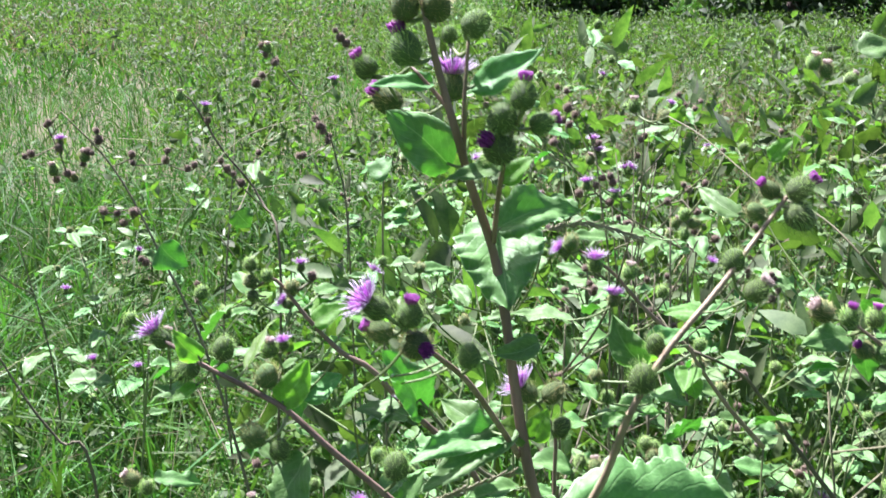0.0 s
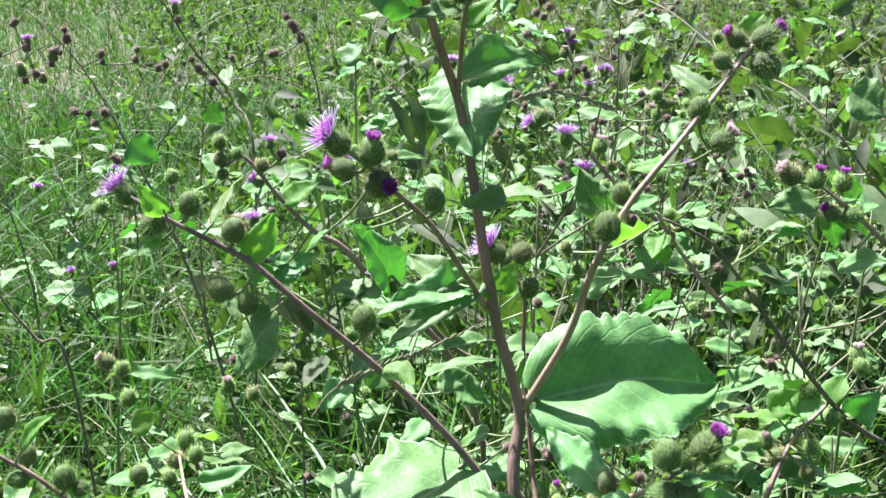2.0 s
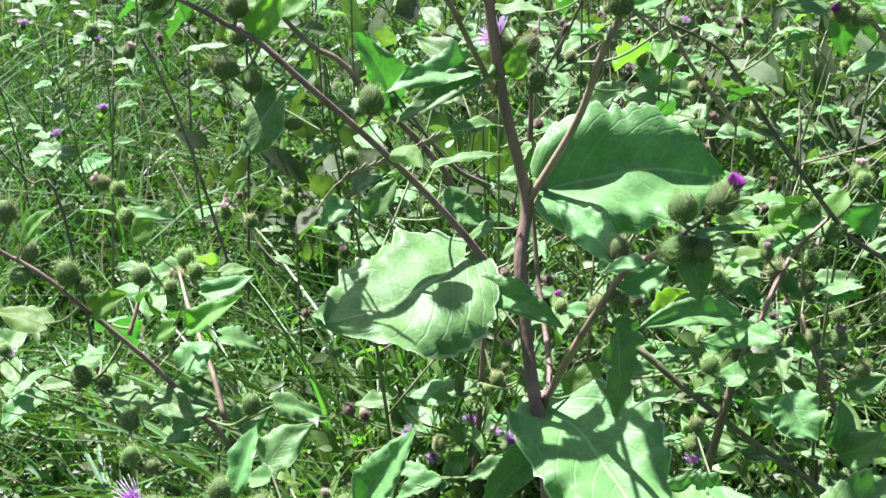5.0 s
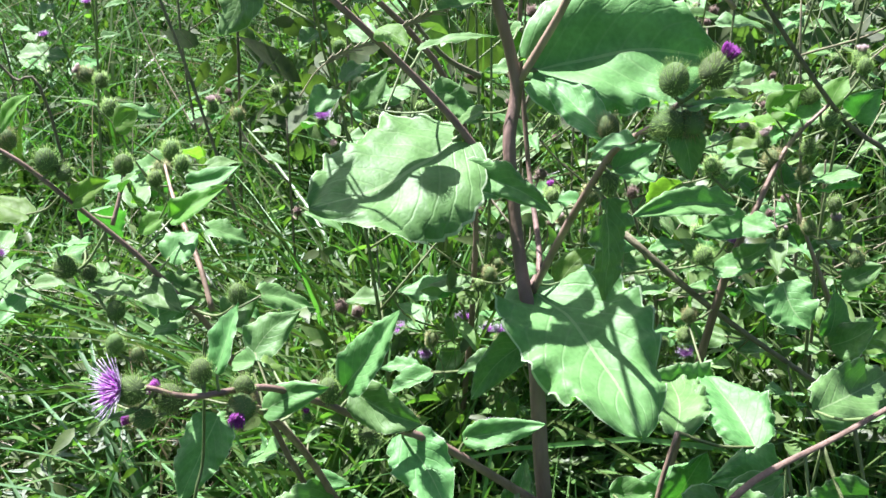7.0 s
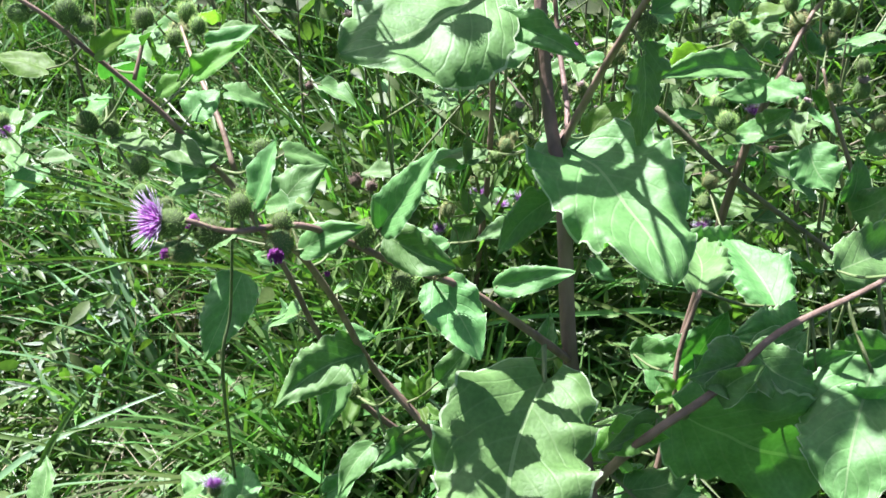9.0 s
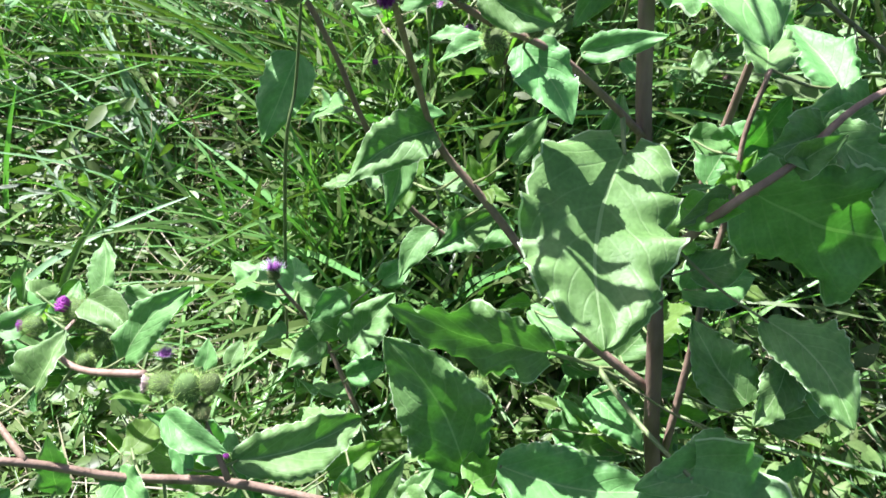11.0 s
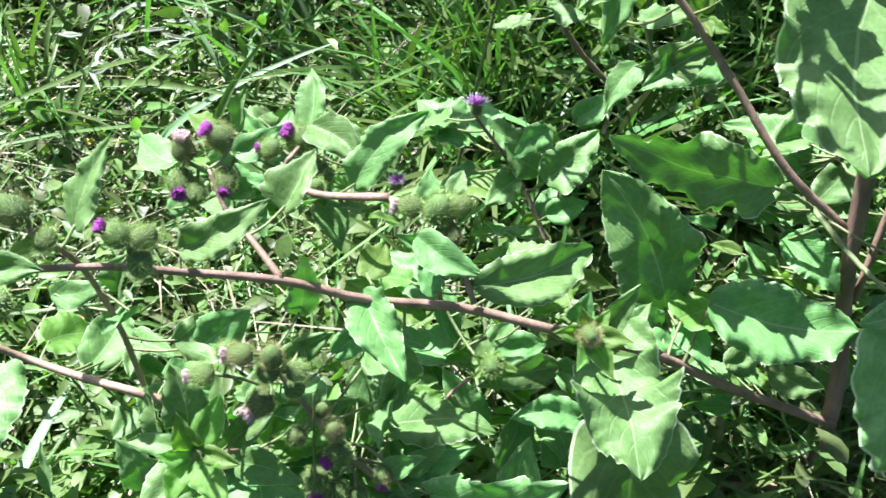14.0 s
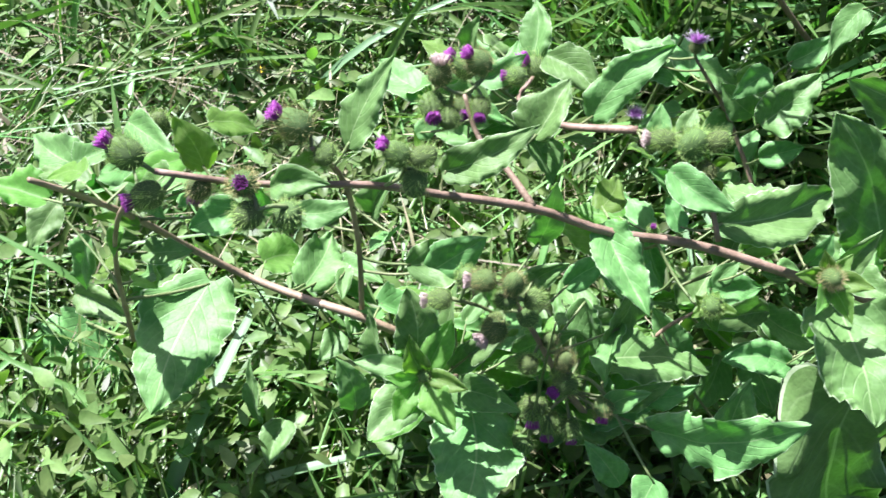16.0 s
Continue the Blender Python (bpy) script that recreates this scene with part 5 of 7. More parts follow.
leaf(main, (-0.608, 0.500, 0.493), (-0.559, 0.500, 0.508), 0.024, (0.000, -0.707, 0.707), 0.25, 0.03, 0.15, 0)
leaf(main, (-0.867, 0.600, 0.384), (-0.888, 0.557, 0.366), 0.033, (0.000, -0.707, 0.707), 0.25, 0.03, 0.15, 0)
leaf(main, (-0.799, 0.550, 0.486), (-0.869, 0.597, 0.483), 0.046, (0.000, -0.707, 0.707), 0.25, 0.03, 0.15, 0)
leaf(main, (-0.593, 0.550, 0.257), (-0.610, 0.513, 0.253), 0.029, (0.000, -0.707, 0.707), 0.25, 0.03, 0.15, 0)
leaf(main, (-0.487, 0.500, 0.340), (-0.498, 0.520, 0.388), 0.027, (-0.707, -0.707, 0.000), 0.25, 0.03, 0.15, 0)
leaf(main, (-0.472, 0.450, 0.310), (-0.409, 0.420, 0.317), 0.037, (0.000, -0.707, 0.707), 0.25, 0.03, 0.15, 0)
leaf(main, (-0.458, 0.600, 0.557), (-0.417, 0.620, 0.574), 0.025, (0.000, -0.707, 0.707), 0.25, 0.03, 0.15, 0)
leaf(main, (-0.509, 0.550, 0.540), (-0.483, 0.560, 0.551), 0.019, (0.000, -0.707, 0.707), 0.25, 0.03, 0.15, 0)
leaf(main, (-0.472, 0.700, 0.498), (-0.462, 0.700, 0.549), 0.021, (-0.707, -0.707, 0.000), 0.25, 0.03, 0.15, 0)
leaf(main, (-0.295, 0.620, 0.480), (-0.289, 0.640, 0.504), 0.021, (0.000, -0.707, 0.707), 0.25, 0.03, 0.15, 0)
leaf(main, (-0.270, 0.620, 0.484), (-0.257, 0.640, 0.501), 0.019, (0.000, -0.707, 0.707), 0.25, 0.03, 0.15, 0)
leaf(main, (-0.163, 0.750, 0.393), (-0.204, 0.750, 0.435), 0.036, (0.000, -0.707, 0.707), 0.25, 0.03, 0.15, 0)
leaf(main, (-0.162, 0.700, 0.379), (-0.119, 0.700, 0.397), 0.029, (0.000, -0.707, 0.707), 0.25, 0.03, 0.15, 0)
leaf(main, (-0.682, 0.500, 0.155), (-0.692, 0.520, 0.234), 0.030, (-0.707, -0.707, 0.000), 0.25, 0.03, 0.15, 0)
leaf(main, (-0.158, 0.750, 0.452), (-0.199, 0.720, 0.441), 0.029, (0.000, -0.707, 0.707), 0.25, 0.03, 0.15, 0)
leaf(main, (-0.125, 0.800, 0.424), (-0.086, 0.800, 0.464), 0.031, (0.000, -0.707, 0.707), 0.25, 0.03, 0.15, 0)
leaf(main, (-0.288, 0.480, 0.508), (-0.302, 0.500, 0.527), 0.018, (0.000, -0.707, 0.707), 0.25, 0.03, 0.15, 0)
leaf(main, (-0.497, 0.500, 0.418), (-0.449, 0.500, 0.467), 0.039, (0.000, -0.707, 0.707), 0.25, 0.03, 0.15, 0)
leaf(main, (-0.420, 0.480, 0.413), (-0.377, 0.480, 0.459), 0.024, (0.000, -0.707, 0.707), 0.25, 0.03, 0.15, 0)
leaf(main, (-0.415, 0.480, 0.324), (-0.361, 0.460, 0.388), 0.026, (0.000, -0.707, 0.707), 0.25, 0.03, 0.15, 0)
leaf(main, (-0.315, 0.480, 0.440), (-0.339, 0.450, 0.357), 0.035, (0.447, -0.894, 0.000), 0.25, 0.03, 0.15, 0)
leaf(main, (0.306, 0.600, 0.348), (0.253, 0.580, 0.319), 0.053, (0.447, -0.894, 0.000), 0.25, 0.03, 0.15, 0)
leaf(main, (0.266, 0.620, 0.380), (0.331, 0.600, 0.418), 0.040, (0.000, -0.707, 0.707), 0.25, 0.03, 0.15, 0)
leaf(main, (-0.054, 0.580, 0.342), (-0.090, 0.580, 0.374), 0.028, (0.000, -0.707, 0.707), 0.25, 0.03, 0.15, 0)
leaf(main, (-0.039, 0.580, 0.341), (-0.013, 0.534, 0.331), 0.032, (0.000, -0.707, 0.707), 0.25, 0.03, 0.15, 0)
leaf(main, (-0.233, 0.520, 0.392), (-0.212, 0.530, 0.412), 0.021, (0.000, -0.707, 0.707), 0.25, 0.03, 0.15, 0)
leaf(main, (0.037, 0.600, 0.243), (0.080, 0.620, 0.255), 0.037, (0.000, -0.707, 0.707), 0.25, 0.03, 0.15, 0)
leaf(main, (0.378, 0.700, 0.614), (0.407, 0.660, 0.679), 0.059, (0.000, -0.707, 0.707), 0.25, 0.03, 0.15, 0)
leaf(main, (0.347, 0.720, 0.643), (0.376, 0.700, 0.689), 0.038, (0.000, -0.707, 0.707), 0.25, 0.03, 0.15, 0)
leaf(main, (0.206, 0.700, 0.618), (0.149, 0.668, 0.605), 0.031, (0.000, -0.707, 0.707), 0.25, 0.03, 0.15, 0)
leaf(main, (-0.000, 0.750, 0.624), (0.032, 0.750, 0.674), 0.027, (0.000, -0.707, 0.707), 0.25, 0.03, 0.15, 0)
leaf(main, (-0.047, 0.780, 0.496), (0.000, 0.760, 0.553), 0.047, (0.000, -0.707, 0.707), 0.25, 0.03, 0.15, 0)
leaf(main, (-0.093, 0.780, 0.668), (-0.060, 0.775, 0.661), 0.020, (0.000, -0.707, 0.707), 0.25, 0.03, 0.15, 0)
bur(main, (-0.029, 0.840, 1.491), (-0.447, 0.000, 0.894), 0.0156, "pink")
bur(main, (-0.063, 0.880, 1.474), (-0.500, 0.000, 0.866), 0.0125, "pink")
bur(main, (-0.046, 0.897, 1.445), (-0.707, 0.000, 0.707), 0.0160, "pink")
bur(main, (0.008, 0.950, 1.451), (0.000, 0.000, 1.000), 0.0139, "open")
bur(main, (0.060, 0.800, 1.459), (0.000, 0.000, 1.000), 0.0141, "pink")
bur(main, (0.045, 0.813, 1.441), (0.000, -0.707, 0.707), 0.0154, "bud")
bur(main, (0.076, 0.825, 1.435), (0.894, 0.000, 0.447), 0.0125, "pink")
bur(main, (0.043, 0.820, 1.416), (-0.577, -0.577, 0.577), 0.0173, "pink")
bur(main, (-0.029, 0.840, 1.524), (0.000, 0.000, 1.000), 0.0139, "bud")
bur(main, (-0.005, 0.840, 1.523), (0.000, -0.707, 0.707), 0.0148, "bud")
bur(main, (0.025, 0.840, 1.510), (0.707, 0.000, 0.707), 0.0148, "bud")
bur(main, (0.005, 0.900, 1.499), (0.000, 0.000, 1.000), 0.0093, "bud")
bur(main, (-0.049, 0.745, 1.311), (-0.667, -0.333, 0.667), 0.0123, "open")
bur(main, (-0.025, 0.760, 1.301), (0.000, 0.000, 1.000), 0.0122, "pink")
bur(main, (-0.047, 0.760, 1.288), (-0.894, 0.000, 0.447), 0.0114, "pink")
bur(main, (-0.020, 0.762, 1.276), (0.447, -0.894, 0.000), 0.0140, "pink")
bur(main, (0.021, 0.805, 1.252), (0.000, 0.000, 1.000), 0.0117, "bud")
bur(main, (-0.251, 0.905, 1.233), (-0.707, 0.000, 0.707), 0.0111, "open")
bur(main, (-0.195, 0.900, 1.225), (0.000, 0.000, 1.000), 0.0130, "bud")
bur(main, (-0.226, 0.890, 1.210), (-0.707, 0.000, -0.707), 0.0139, "bud")
bur(main, (-0.156, 0.891, 1.203), (0.000, 0.000, 1.000), 0.0140, "bud")
bur(main, (-0.167, 0.872, 1.155), (-0.707, 0.000, 0.707), 0.0139, "bud")
bur(main, (-0.144, 0.872, 1.141), (0.000, 0.000, 1.000), 0.0120, "bud")
bur(main, (-0.042, 0.880, 1.121), (0.000, 0.000, 1.000), 0.0142, "bud")
bur(main, (0.317, 0.936, 1.363), (0.707, 0.000, 0.707), 0.0150, "pink")
bur(main, (0.317, 0.930, 1.339), (0.707, 0.000, -0.707), 0.0171, "bud")
bur(main, (0.292, 0.940, 1.361), (-0.707, 0.000, 0.707), 0.0112, "pink")
bur(main, (0.278, 0.930, 1.343), (-0.707, 0.000, 0.707), 0.0100, "bud")
bur(main, (0.255, 0.908, 1.304), (0.000, 0.000, 1.000), 0.0135, "bud")
bur(main, (0.281, 0.920, 1.273), (0.707, 0.000, 0.707), 0.0142, "pale")
bur(main, (0.186, 0.889, 1.233), (0.000, 0.000, 1.000), 0.0109, "bud")
bur(main, (0.171, 0.865, 1.210), (0.000, 0.000, 1.000), 0.0147, "bud")
bur(main, (0.084, 1.000, 1.144), (-0.707, 0.000, 0.707), 0.0124, "open")
bur(main, (0.109, 1.000, 1.144), (0.707, 0.000, 0.707), 0.0135, "bud")
bur(main, (0.118, 1.000, 1.107), (0.707, 0.000, 0.707), 0.0124, "bud")
bur(main, (0.211, 0.657, 1.109), (0.447, 0.000, 0.894), 0.0138, "pink")
bur(main, (0.184, 0.660, 1.101), (0.000, 0.000, 1.000), 0.0132, "bud")
bur(main, (0.183, 0.660, 1.069), (-1.000, 0.000, 0.000), 0.0135, "bud")
bur(main, (0.199, 0.660, 1.070), (0.000, -1.000, 0.000), 0.0119, "bud")
bur(main, (0.154, 0.724, 1.042), (0.000, 0.000, 1.000), 0.0108, "bud")
bur(main, (0.159, 0.730, 0.993), (0.000, 0.000, -1.000), 0.0098, "bud")
bur(main, (0.166, 1.090, 0.820), (0.000, 0.000, 1.000), 0.0099, "pink")
bur(main, (-0.192, 0.580, 0.911), (-0.760, -0.540, 0.360), 0.0135, "open")
bur(main, (-0.169, 0.590, 0.897), (-0.707, 0.000, 0.707), 0.0138, "pink")
bur(main, (-0.188, 0.585, 0.884), (-1.000, 0.000, 0.000), 0.0113, "pink")
bur(main, (-0.121, 0.596, 0.882), (0.000, -1.000, 0.000), 0.0136, "pink")
bur(main, (-0.147, 0.600, 0.912), (0.000, 0.000, 1.000), 0.0102, "bud")
bur(main, (-0.120, 0.610, 0.891), (0.000, 0.000, 1.000), 0.0100, "bud")
bur(main, (-0.064, 0.660, 0.851), (0.000, 0.000, 1.000), 0.0113, "bud")
bur(main, (-0.034, 0.666, 0.803), (0.000, -0.707, 0.707), 0.0131, "bud")
bur(main, (-0.002, 0.670, 0.810), (0.000, 0.000, 1.000), 0.0088, "bud")
bur(main, (-0.236, 0.767, 0.468), (0.000, 0.000, 1.000), 0.0076, "open")
bur(main, (-0.407, 0.660, 0.520), (-0.707, 0.000, 0.707), 0.0169, "pink")
bur(main, (-0.388, 0.650, 0.489), (0.000, -0.707, 0.707), 0.0131, "bud")
bur(main, (-0.391, 0.600, 0.517), (0.000, 0.000, 1.000), 0.0097, "bud")
bur(main, (-0.471, 0.620, 0.558), (-0.707, 0.000, 0.707), 0.0148, "pink")
bur(main, (-0.433, 0.620, 0.544), (0.000, 0.000, 1.000), 0.0097, "pink")
bur(main, (-0.469, 0.600, 0.529), (0.000, -1.000, 0.000), 0.0128, "pink")
bur(main, (-0.319, 0.600, 0.520), (0.000, 0.000, 1.000), 0.0060, "open")
bur(main, (-0.309, 0.530, 0.562), (-1.000, 0.000, 0.000), 0.0124, "pale")
bur(main, (-0.286, 0.520, 0.568), (0.000, 0.000, 1.000), 0.0153, "bud")
bur(main, (-0.268, 0.520, 0.572), (0.707, 0.000, 0.707), 0.0119, "bud")
bur(main, (-0.275, 0.507, 0.552), (0.000, -1.000, 0.000), 0.0099, "bud")
bur(main, (-0.158, 0.468, 0.469), (0.000, -0.707, 0.707), 0.0118, "bud")
bur(main, (-0.231, 0.515, 0.365), (0.000, -0.707, 0.707), 0.0136, "bud")
bur(main, (-0.023, 0.700, 0.351), (0.000, 0.000, 1.000), 0.0166, "bud")
bur(main, (-0.012, 0.700, 0.317), (0.000, 0.000, 1.000), 0.0108, "bud")
bur(main, (-0.088, 0.865, 0.513), (0.000, 0.000, 1.000), 0.0120, "bud")
bur(main, (0.160, 0.750, 0.418), (0.000, 0.000, 1.000), 0.0093, "bud")
bur(main, (-0.589, 0.450, 0.642), (-0.707, 0.000, 0.707), 0.0145, "pink")
bur(main, (-0.568, 0.440, 0.623), (0.000, -1.000, 0.000), 0.0107, "bud")
bur(main, (-0.516, 0.435, 0.631), (-0.707, 0.000, 0.707), 0.0122, "pink")
bur(main, (-0.497, 0.435, 0.629), (0.707, 0.000, 0.707), 0.0115, "bud")
bur(main, (-0.503, 0.430, 0.607), (0.000, -0.707, -0.707), 0.0116, "bud")
bur(main, (-0.490, 0.560, 0.599), (0.000, 0.000, 1.000), 0.0128, "pale")
bur(main, (-0.459, 0.560, 0.612), (-0.707, 0.000, 0.707), 0.0136, "pink")
bur(main, (-0.495, 0.550, 0.573), (0.000, -1.000, 0.000), 0.0154, "pink")
bur(main, (-0.456, 0.540, 0.582), (0.000, -1.000, 0.000), 0.0108, "pink")
bur(main, (-0.482, 0.540, 0.570), (0.000, -1.000, 0.000), 0.0123, "bud")
bur(main, (-0.426, 0.600, 0.565), (-1.000, 0.000, 0.000), 0.0104, "pink")
bur(main, (-0.449, 0.450, 0.473), (-1.000, 0.000, 0.000), 0.0119, "pale")
bur(main, (-0.424, 0.450, 0.469), (0.000, 0.000, 1.000), 0.0128, "bud")
bur(main, (-0.405, 0.450, 0.449), (1.000, 0.000, 0.000), 0.0112, "bud")
bur(main, (-0.437, 0.450, 0.413), (0.000, -1.000, 0.000), 0.0125, "pale")
bur(main, (-0.407, 0.420, 0.397), (0.000, 0.000, 1.000), 0.0124, "bud")
bur(main, (-0.373, 0.420, 0.369), (-0.707, -0.707, 0.000), 0.0145, "pink")
bur(main, (-0.376, 0.420, 0.405), (0.000, 0.000, 1.000), 0.0109, "bud")
bur(main, (-0.334, 0.420, 0.334), (0.000, -0.707, -0.707), 0.0117, "pink")
bur(main, (-0.280, 0.600, 0.373), (0.000, 0.000, 1.000), 0.0069, "pink")
bur(main, (-0.497, 0.430, 0.360), (0.000, -0.707, 0.707), 0.0095, "bud")
bur(main, (-0.690, 0.390, 0.668), (-0.707, 0.000, 0.707), 0.0137, "pink")
bur(main, (-0.679, 0.380, 0.639), (-0.894, -0.447, 0.000), 0.0139, "pink")
bur(main, (-0.650, 0.400, 0.627), (-0.447, 0.000, -0.894), 0.0116, "pink")
bur(main, (-0.613, 0.380, 0.654), (0.000, -0.707, 0.707), 0.0115, "pink")
bur(main, (-0.611, 0.370, 0.633), (-0.707, 0.000, -0.707), 0.0123, "bud")
bur(main, (-0.587, 0.380, 0.623), (0.000, 0.000, -1.000), 0.0126, "bud")
bur(main, (-0.725, 0.550, 0.544), (0.000, 0.000, 1.000), 0.0113, "bud")
bur(main, (-0.381, 0.430, 0.287), (0.000, -0.707, -0.707), 0.0142, "pink")

right = Plant("burdock_plant", (0.300, 1.120, 0.000), "leafy burdock with many green burs behind the tall one", "burdock")
stem(right, "stem", [(0.300, 1.120, -0.020, 0.0070), (0.364, 1.080, 0.608, 0.0060), (0.388, 1.080, 0.743, 0.0051), (0.406, 1.090, 0.786, 0.0041), (0.449, 1.130, 0.855, 0.0032), (0.500, 1.150, 0.902, 0.0022)])
stem(right, "branch", [(0.261, 1.120, 0.750, 0.0050), (0.376, 1.100, 0.652, 0.0040), (0.497, 1.080, 0.566, 0.0035), (0.557, 1.050, 0.532, 0.0030)], DRYSTEM)
stem(right, "branch", [(0.523, 1.050, 0.643, 0.0040), (0.466, 1.060, 0.763, 0.0030), (0.453, 1.080, 0.805, 0.0020)])
stem(right, "branch", [(0.573, 1.150, 0.845, 0.0042), (0.520, 1.150, 0.882, 0.0038), (0.438, 1.150, 0.980, 0.0035), (0.366, 1.150, 1.077, 0.0027), (0.339, 1.150, 1.108, 0.0024), (0.285, 1.150, 1.135, 0.0020)], DRYSTEM)
stem(right, "branch", [(0.372, 1.150, 1.017, 0.0040), (0.329, 1.150, 1.066, 0.0033), (0.293, 1.150, 1.115, 0.0027), (0.278, 1.150, 1.142, 0.0020)])
stem(right, "branch", [(0.596, 1.150, 1.040, 0.0045), (0.534, 1.120, 1.107, 0.0037), (0.478, 1.100, 1.157, 0.0028), (0.439, 1.106, 1.187, 0.0020)])
stem(right, "branch", [(0.659, 1.300, 1.065, 0.0020), (0.568, 1.250, 1.146, 0.0019), (0.515, 1.250, 1.210, 0.0017), (0.472, 1.300, 1.257, 0.0016), (0.427, 1.400, 1.276, 0.0015), (0.365, 1.500, 1.331, 0.0013), (0.337, 1.600, 1.347, 0.0012)], DRYSTEM)
bur(right, (0.462, 1.300, 0.809), (-0.707, 0.000, 0.707), 0.0125, "pale")
bur(right, (0.464, 1.250, 0.820), (0.000, 0.000, 1.000), 0.0121, "pale")
bur(right, (0.435, 1.130, 0.839), (0.000, 0.000, 1.000), 0.0138, "bud")
bur(right, (0.358, 1.110, 0.839), (0.000, 0.000, 1.000), 0.0135, "bud")
bur(right, (0.505, 1.150, 0.881), (0.707, 0.000, 0.707), 0.0138, "bud")
bur(right, (0.463, 1.100, 0.834), (0.000, 0.000, 1.000), 0.0109, "bud")
bur(right, (0.494, 1.200, 0.895), (-0.707, 0.000, 0.707), 0.0141, "bud")
bur(right, (0.550, 1.200, 0.941), (0.000, 0.000, 1.000), 0.0125, "pale")
bur(right, (0.459, 1.050, 0.789), (0.000, 0.000, 1.000), 0.0107, "bud")
bur(right, (0.467, 1.000, 0.814), (0.000, 0.000, 1.000), 0.0114, "pale")
bur(right, (0.350, 1.076, 0.740), (0.000, 0.000, 1.000), 0.0136, "bud")
bur(right, (0.333, 1.050, 0.674), (0.000, 0.000, 1.000), 0.0111, "bud")
bur(right, (0.330, 1.050, 0.646), (0.000, -1.000, 0.000), 0.0112, "bud")
bur(right, (0.498, 1.000, 0.774), (0.000, 0.000, 1.000), 0.0116, "bud")
bur(right, (0.411, 1.106, 1.195), (-0.707, 0.000, 0.707), 0.0142, "pale")
bur(right, (0.438, 1.100, 1.191), (0.000, 0.000, 1.000), 0.0118, "pink")
bur(right, (0.479, 1.130, 1.180), (0.000, 0.000, 1.000), 0.0121, "pink")
bur(right, (0.458, 1.100, 1.153), (-0.707, 0.000, 0.707), 0.0119, "pink")
bur(right, (0.479, 1.100, 1.150), (1.000, 0.000, 0.000), 0.0130, "bud")
bur(right, (0.603, 1.760, 1.415), (0.000, 0.000, 1.000), 0.0133, "pale")
bur(right, (0.624, 1.760, 1.402), (0.000, 0.000, 1.000), 0.0133, "pale")
bur(right, (0.665, 1.760, 1.389), (0.707, 0.000, 0.707), 0.0116, "pale")
bur(right, (0.301, 1.690, 1.352), (0.000, 0.000, 1.000), 0.0120, "pale")
bur(right, (0.351, 1.690, 1.335), (0.000, 0.000, 1.000), 0.0120, "bud")
bur(right, (0.299, 1.400, 1.132), (0.000, 0.000, 1.000), 0.0097, "bud")
bur(right, (0.347, 1.500, 1.218), (0.000, 0.000, 1.000), 0.0101, "bud")
bur(right, (0.360, 1.500, 1.205), (1.000, 0.000, 0.000), 0.0101, "bud")
bur(right, (0.348, 1.500, 1.189), (0.000, 0.000, 1.000), 0.0095, "bud")
bur(right, (0.304, 1.200, 1.125), (0.000, 0.000, 1.000), 0.0097, "bud")
bur(right, (0.182, 1.200, 1.086), (0.000, 0.000, 1.000), 0.0078, "bud")
bur(right, (0.197, 1.200, 1.059), (0.000, 0.000, 1.000), 0.0092, "bud")
bur(right, (0.395, 1.200, 1.096), (0.000, 0.000, 1.000), 0.0078, "bud")
bur(right, (0.409, 1.200, 1.021), (0.000, 0.000, 1.000), 0.0087, "bud")
bur(right, (0.464, 1.100, 0.868), (0.000, 0.000, 1.000), 0.0110, "bud")
bur(right, (0.534, 1.150, 0.947), (0.000, 0.000, 1.000), 0.0105, "bud")
bur(right, (0.304, 1.200, 1.097), (0.000, 0.000, 1.000), 0.0098, "bud")
bur(right, (0.346, 1.080, 0.856), (0.000, 0.000, 1.000), 0.0099, "bud")
bur(right, (0.410, 1.100, 0.875), (0.000, 0.000, 1.000), 0.0100, "pale")
bur(right, (0.462, 1.000, 0.842), (0.000, 0.000, 1.000), 0.0095, "bud")
leaf(right, (0.500, 1.150, 0.900), (0.526, 1.170, 0.930), 0.032, (0.000, -0.707, 0.707), 0.15, 0.02, 0.05, 0, YOUNG)
leaf(right, (0.520, 1.120, 0.894), (0.536, 1.100, 0.935), 0.039, (0.000, -0.707, 0.707), 0.3, 0.03, 0.15, 0)
leaf(right, (0.465, 1.140, 0.887), (0.421, 1.120, 0.913), 0.026, (0.000, 0.000, 1.000), 0.2, 0.03, 0.1, 0, YOUNG)
leaf(right, (0.399, 1.090, 0.786), (0.328, 1.050, 0.789), 0.036, (0.000, -0.707, 0.707), 0.3, 0.03, 0.15, 0)
leaf(right, (0.390, 1.080, 0.784), (0.415, 1.040, 0.796), 0.033, (0.000, -0.707, 0.707), 0.3, 0.03, 0.15, 0)
leaf(right, (0.381, 1.080, 0.802), (0.252, 1.000, 0.839), 0.038, (0.000, -0.707, 0.707), 0.35, 0.03, 0.15, 0)
leaf(right, (0.478, 1.080, 0.819), (0.503, 1.040, 0.851), 0.026, (0.000, 0.000, 1.000), 0.3, 0.03, 0.15, 0)
leaf(right, (0.386, 1.070, 0.737), (0.409, 1.040, 0.774), 0.030, (0.000, -0.707, 0.707), 0.3, 0.03, 0.15, 0)
leaf(right, (0.487, 1.000, 0.743), (0.517, 0.980, 0.776), 0.031, (0.000, -0.707, 0.707), 0.3, 0.03, 0.15, 0)
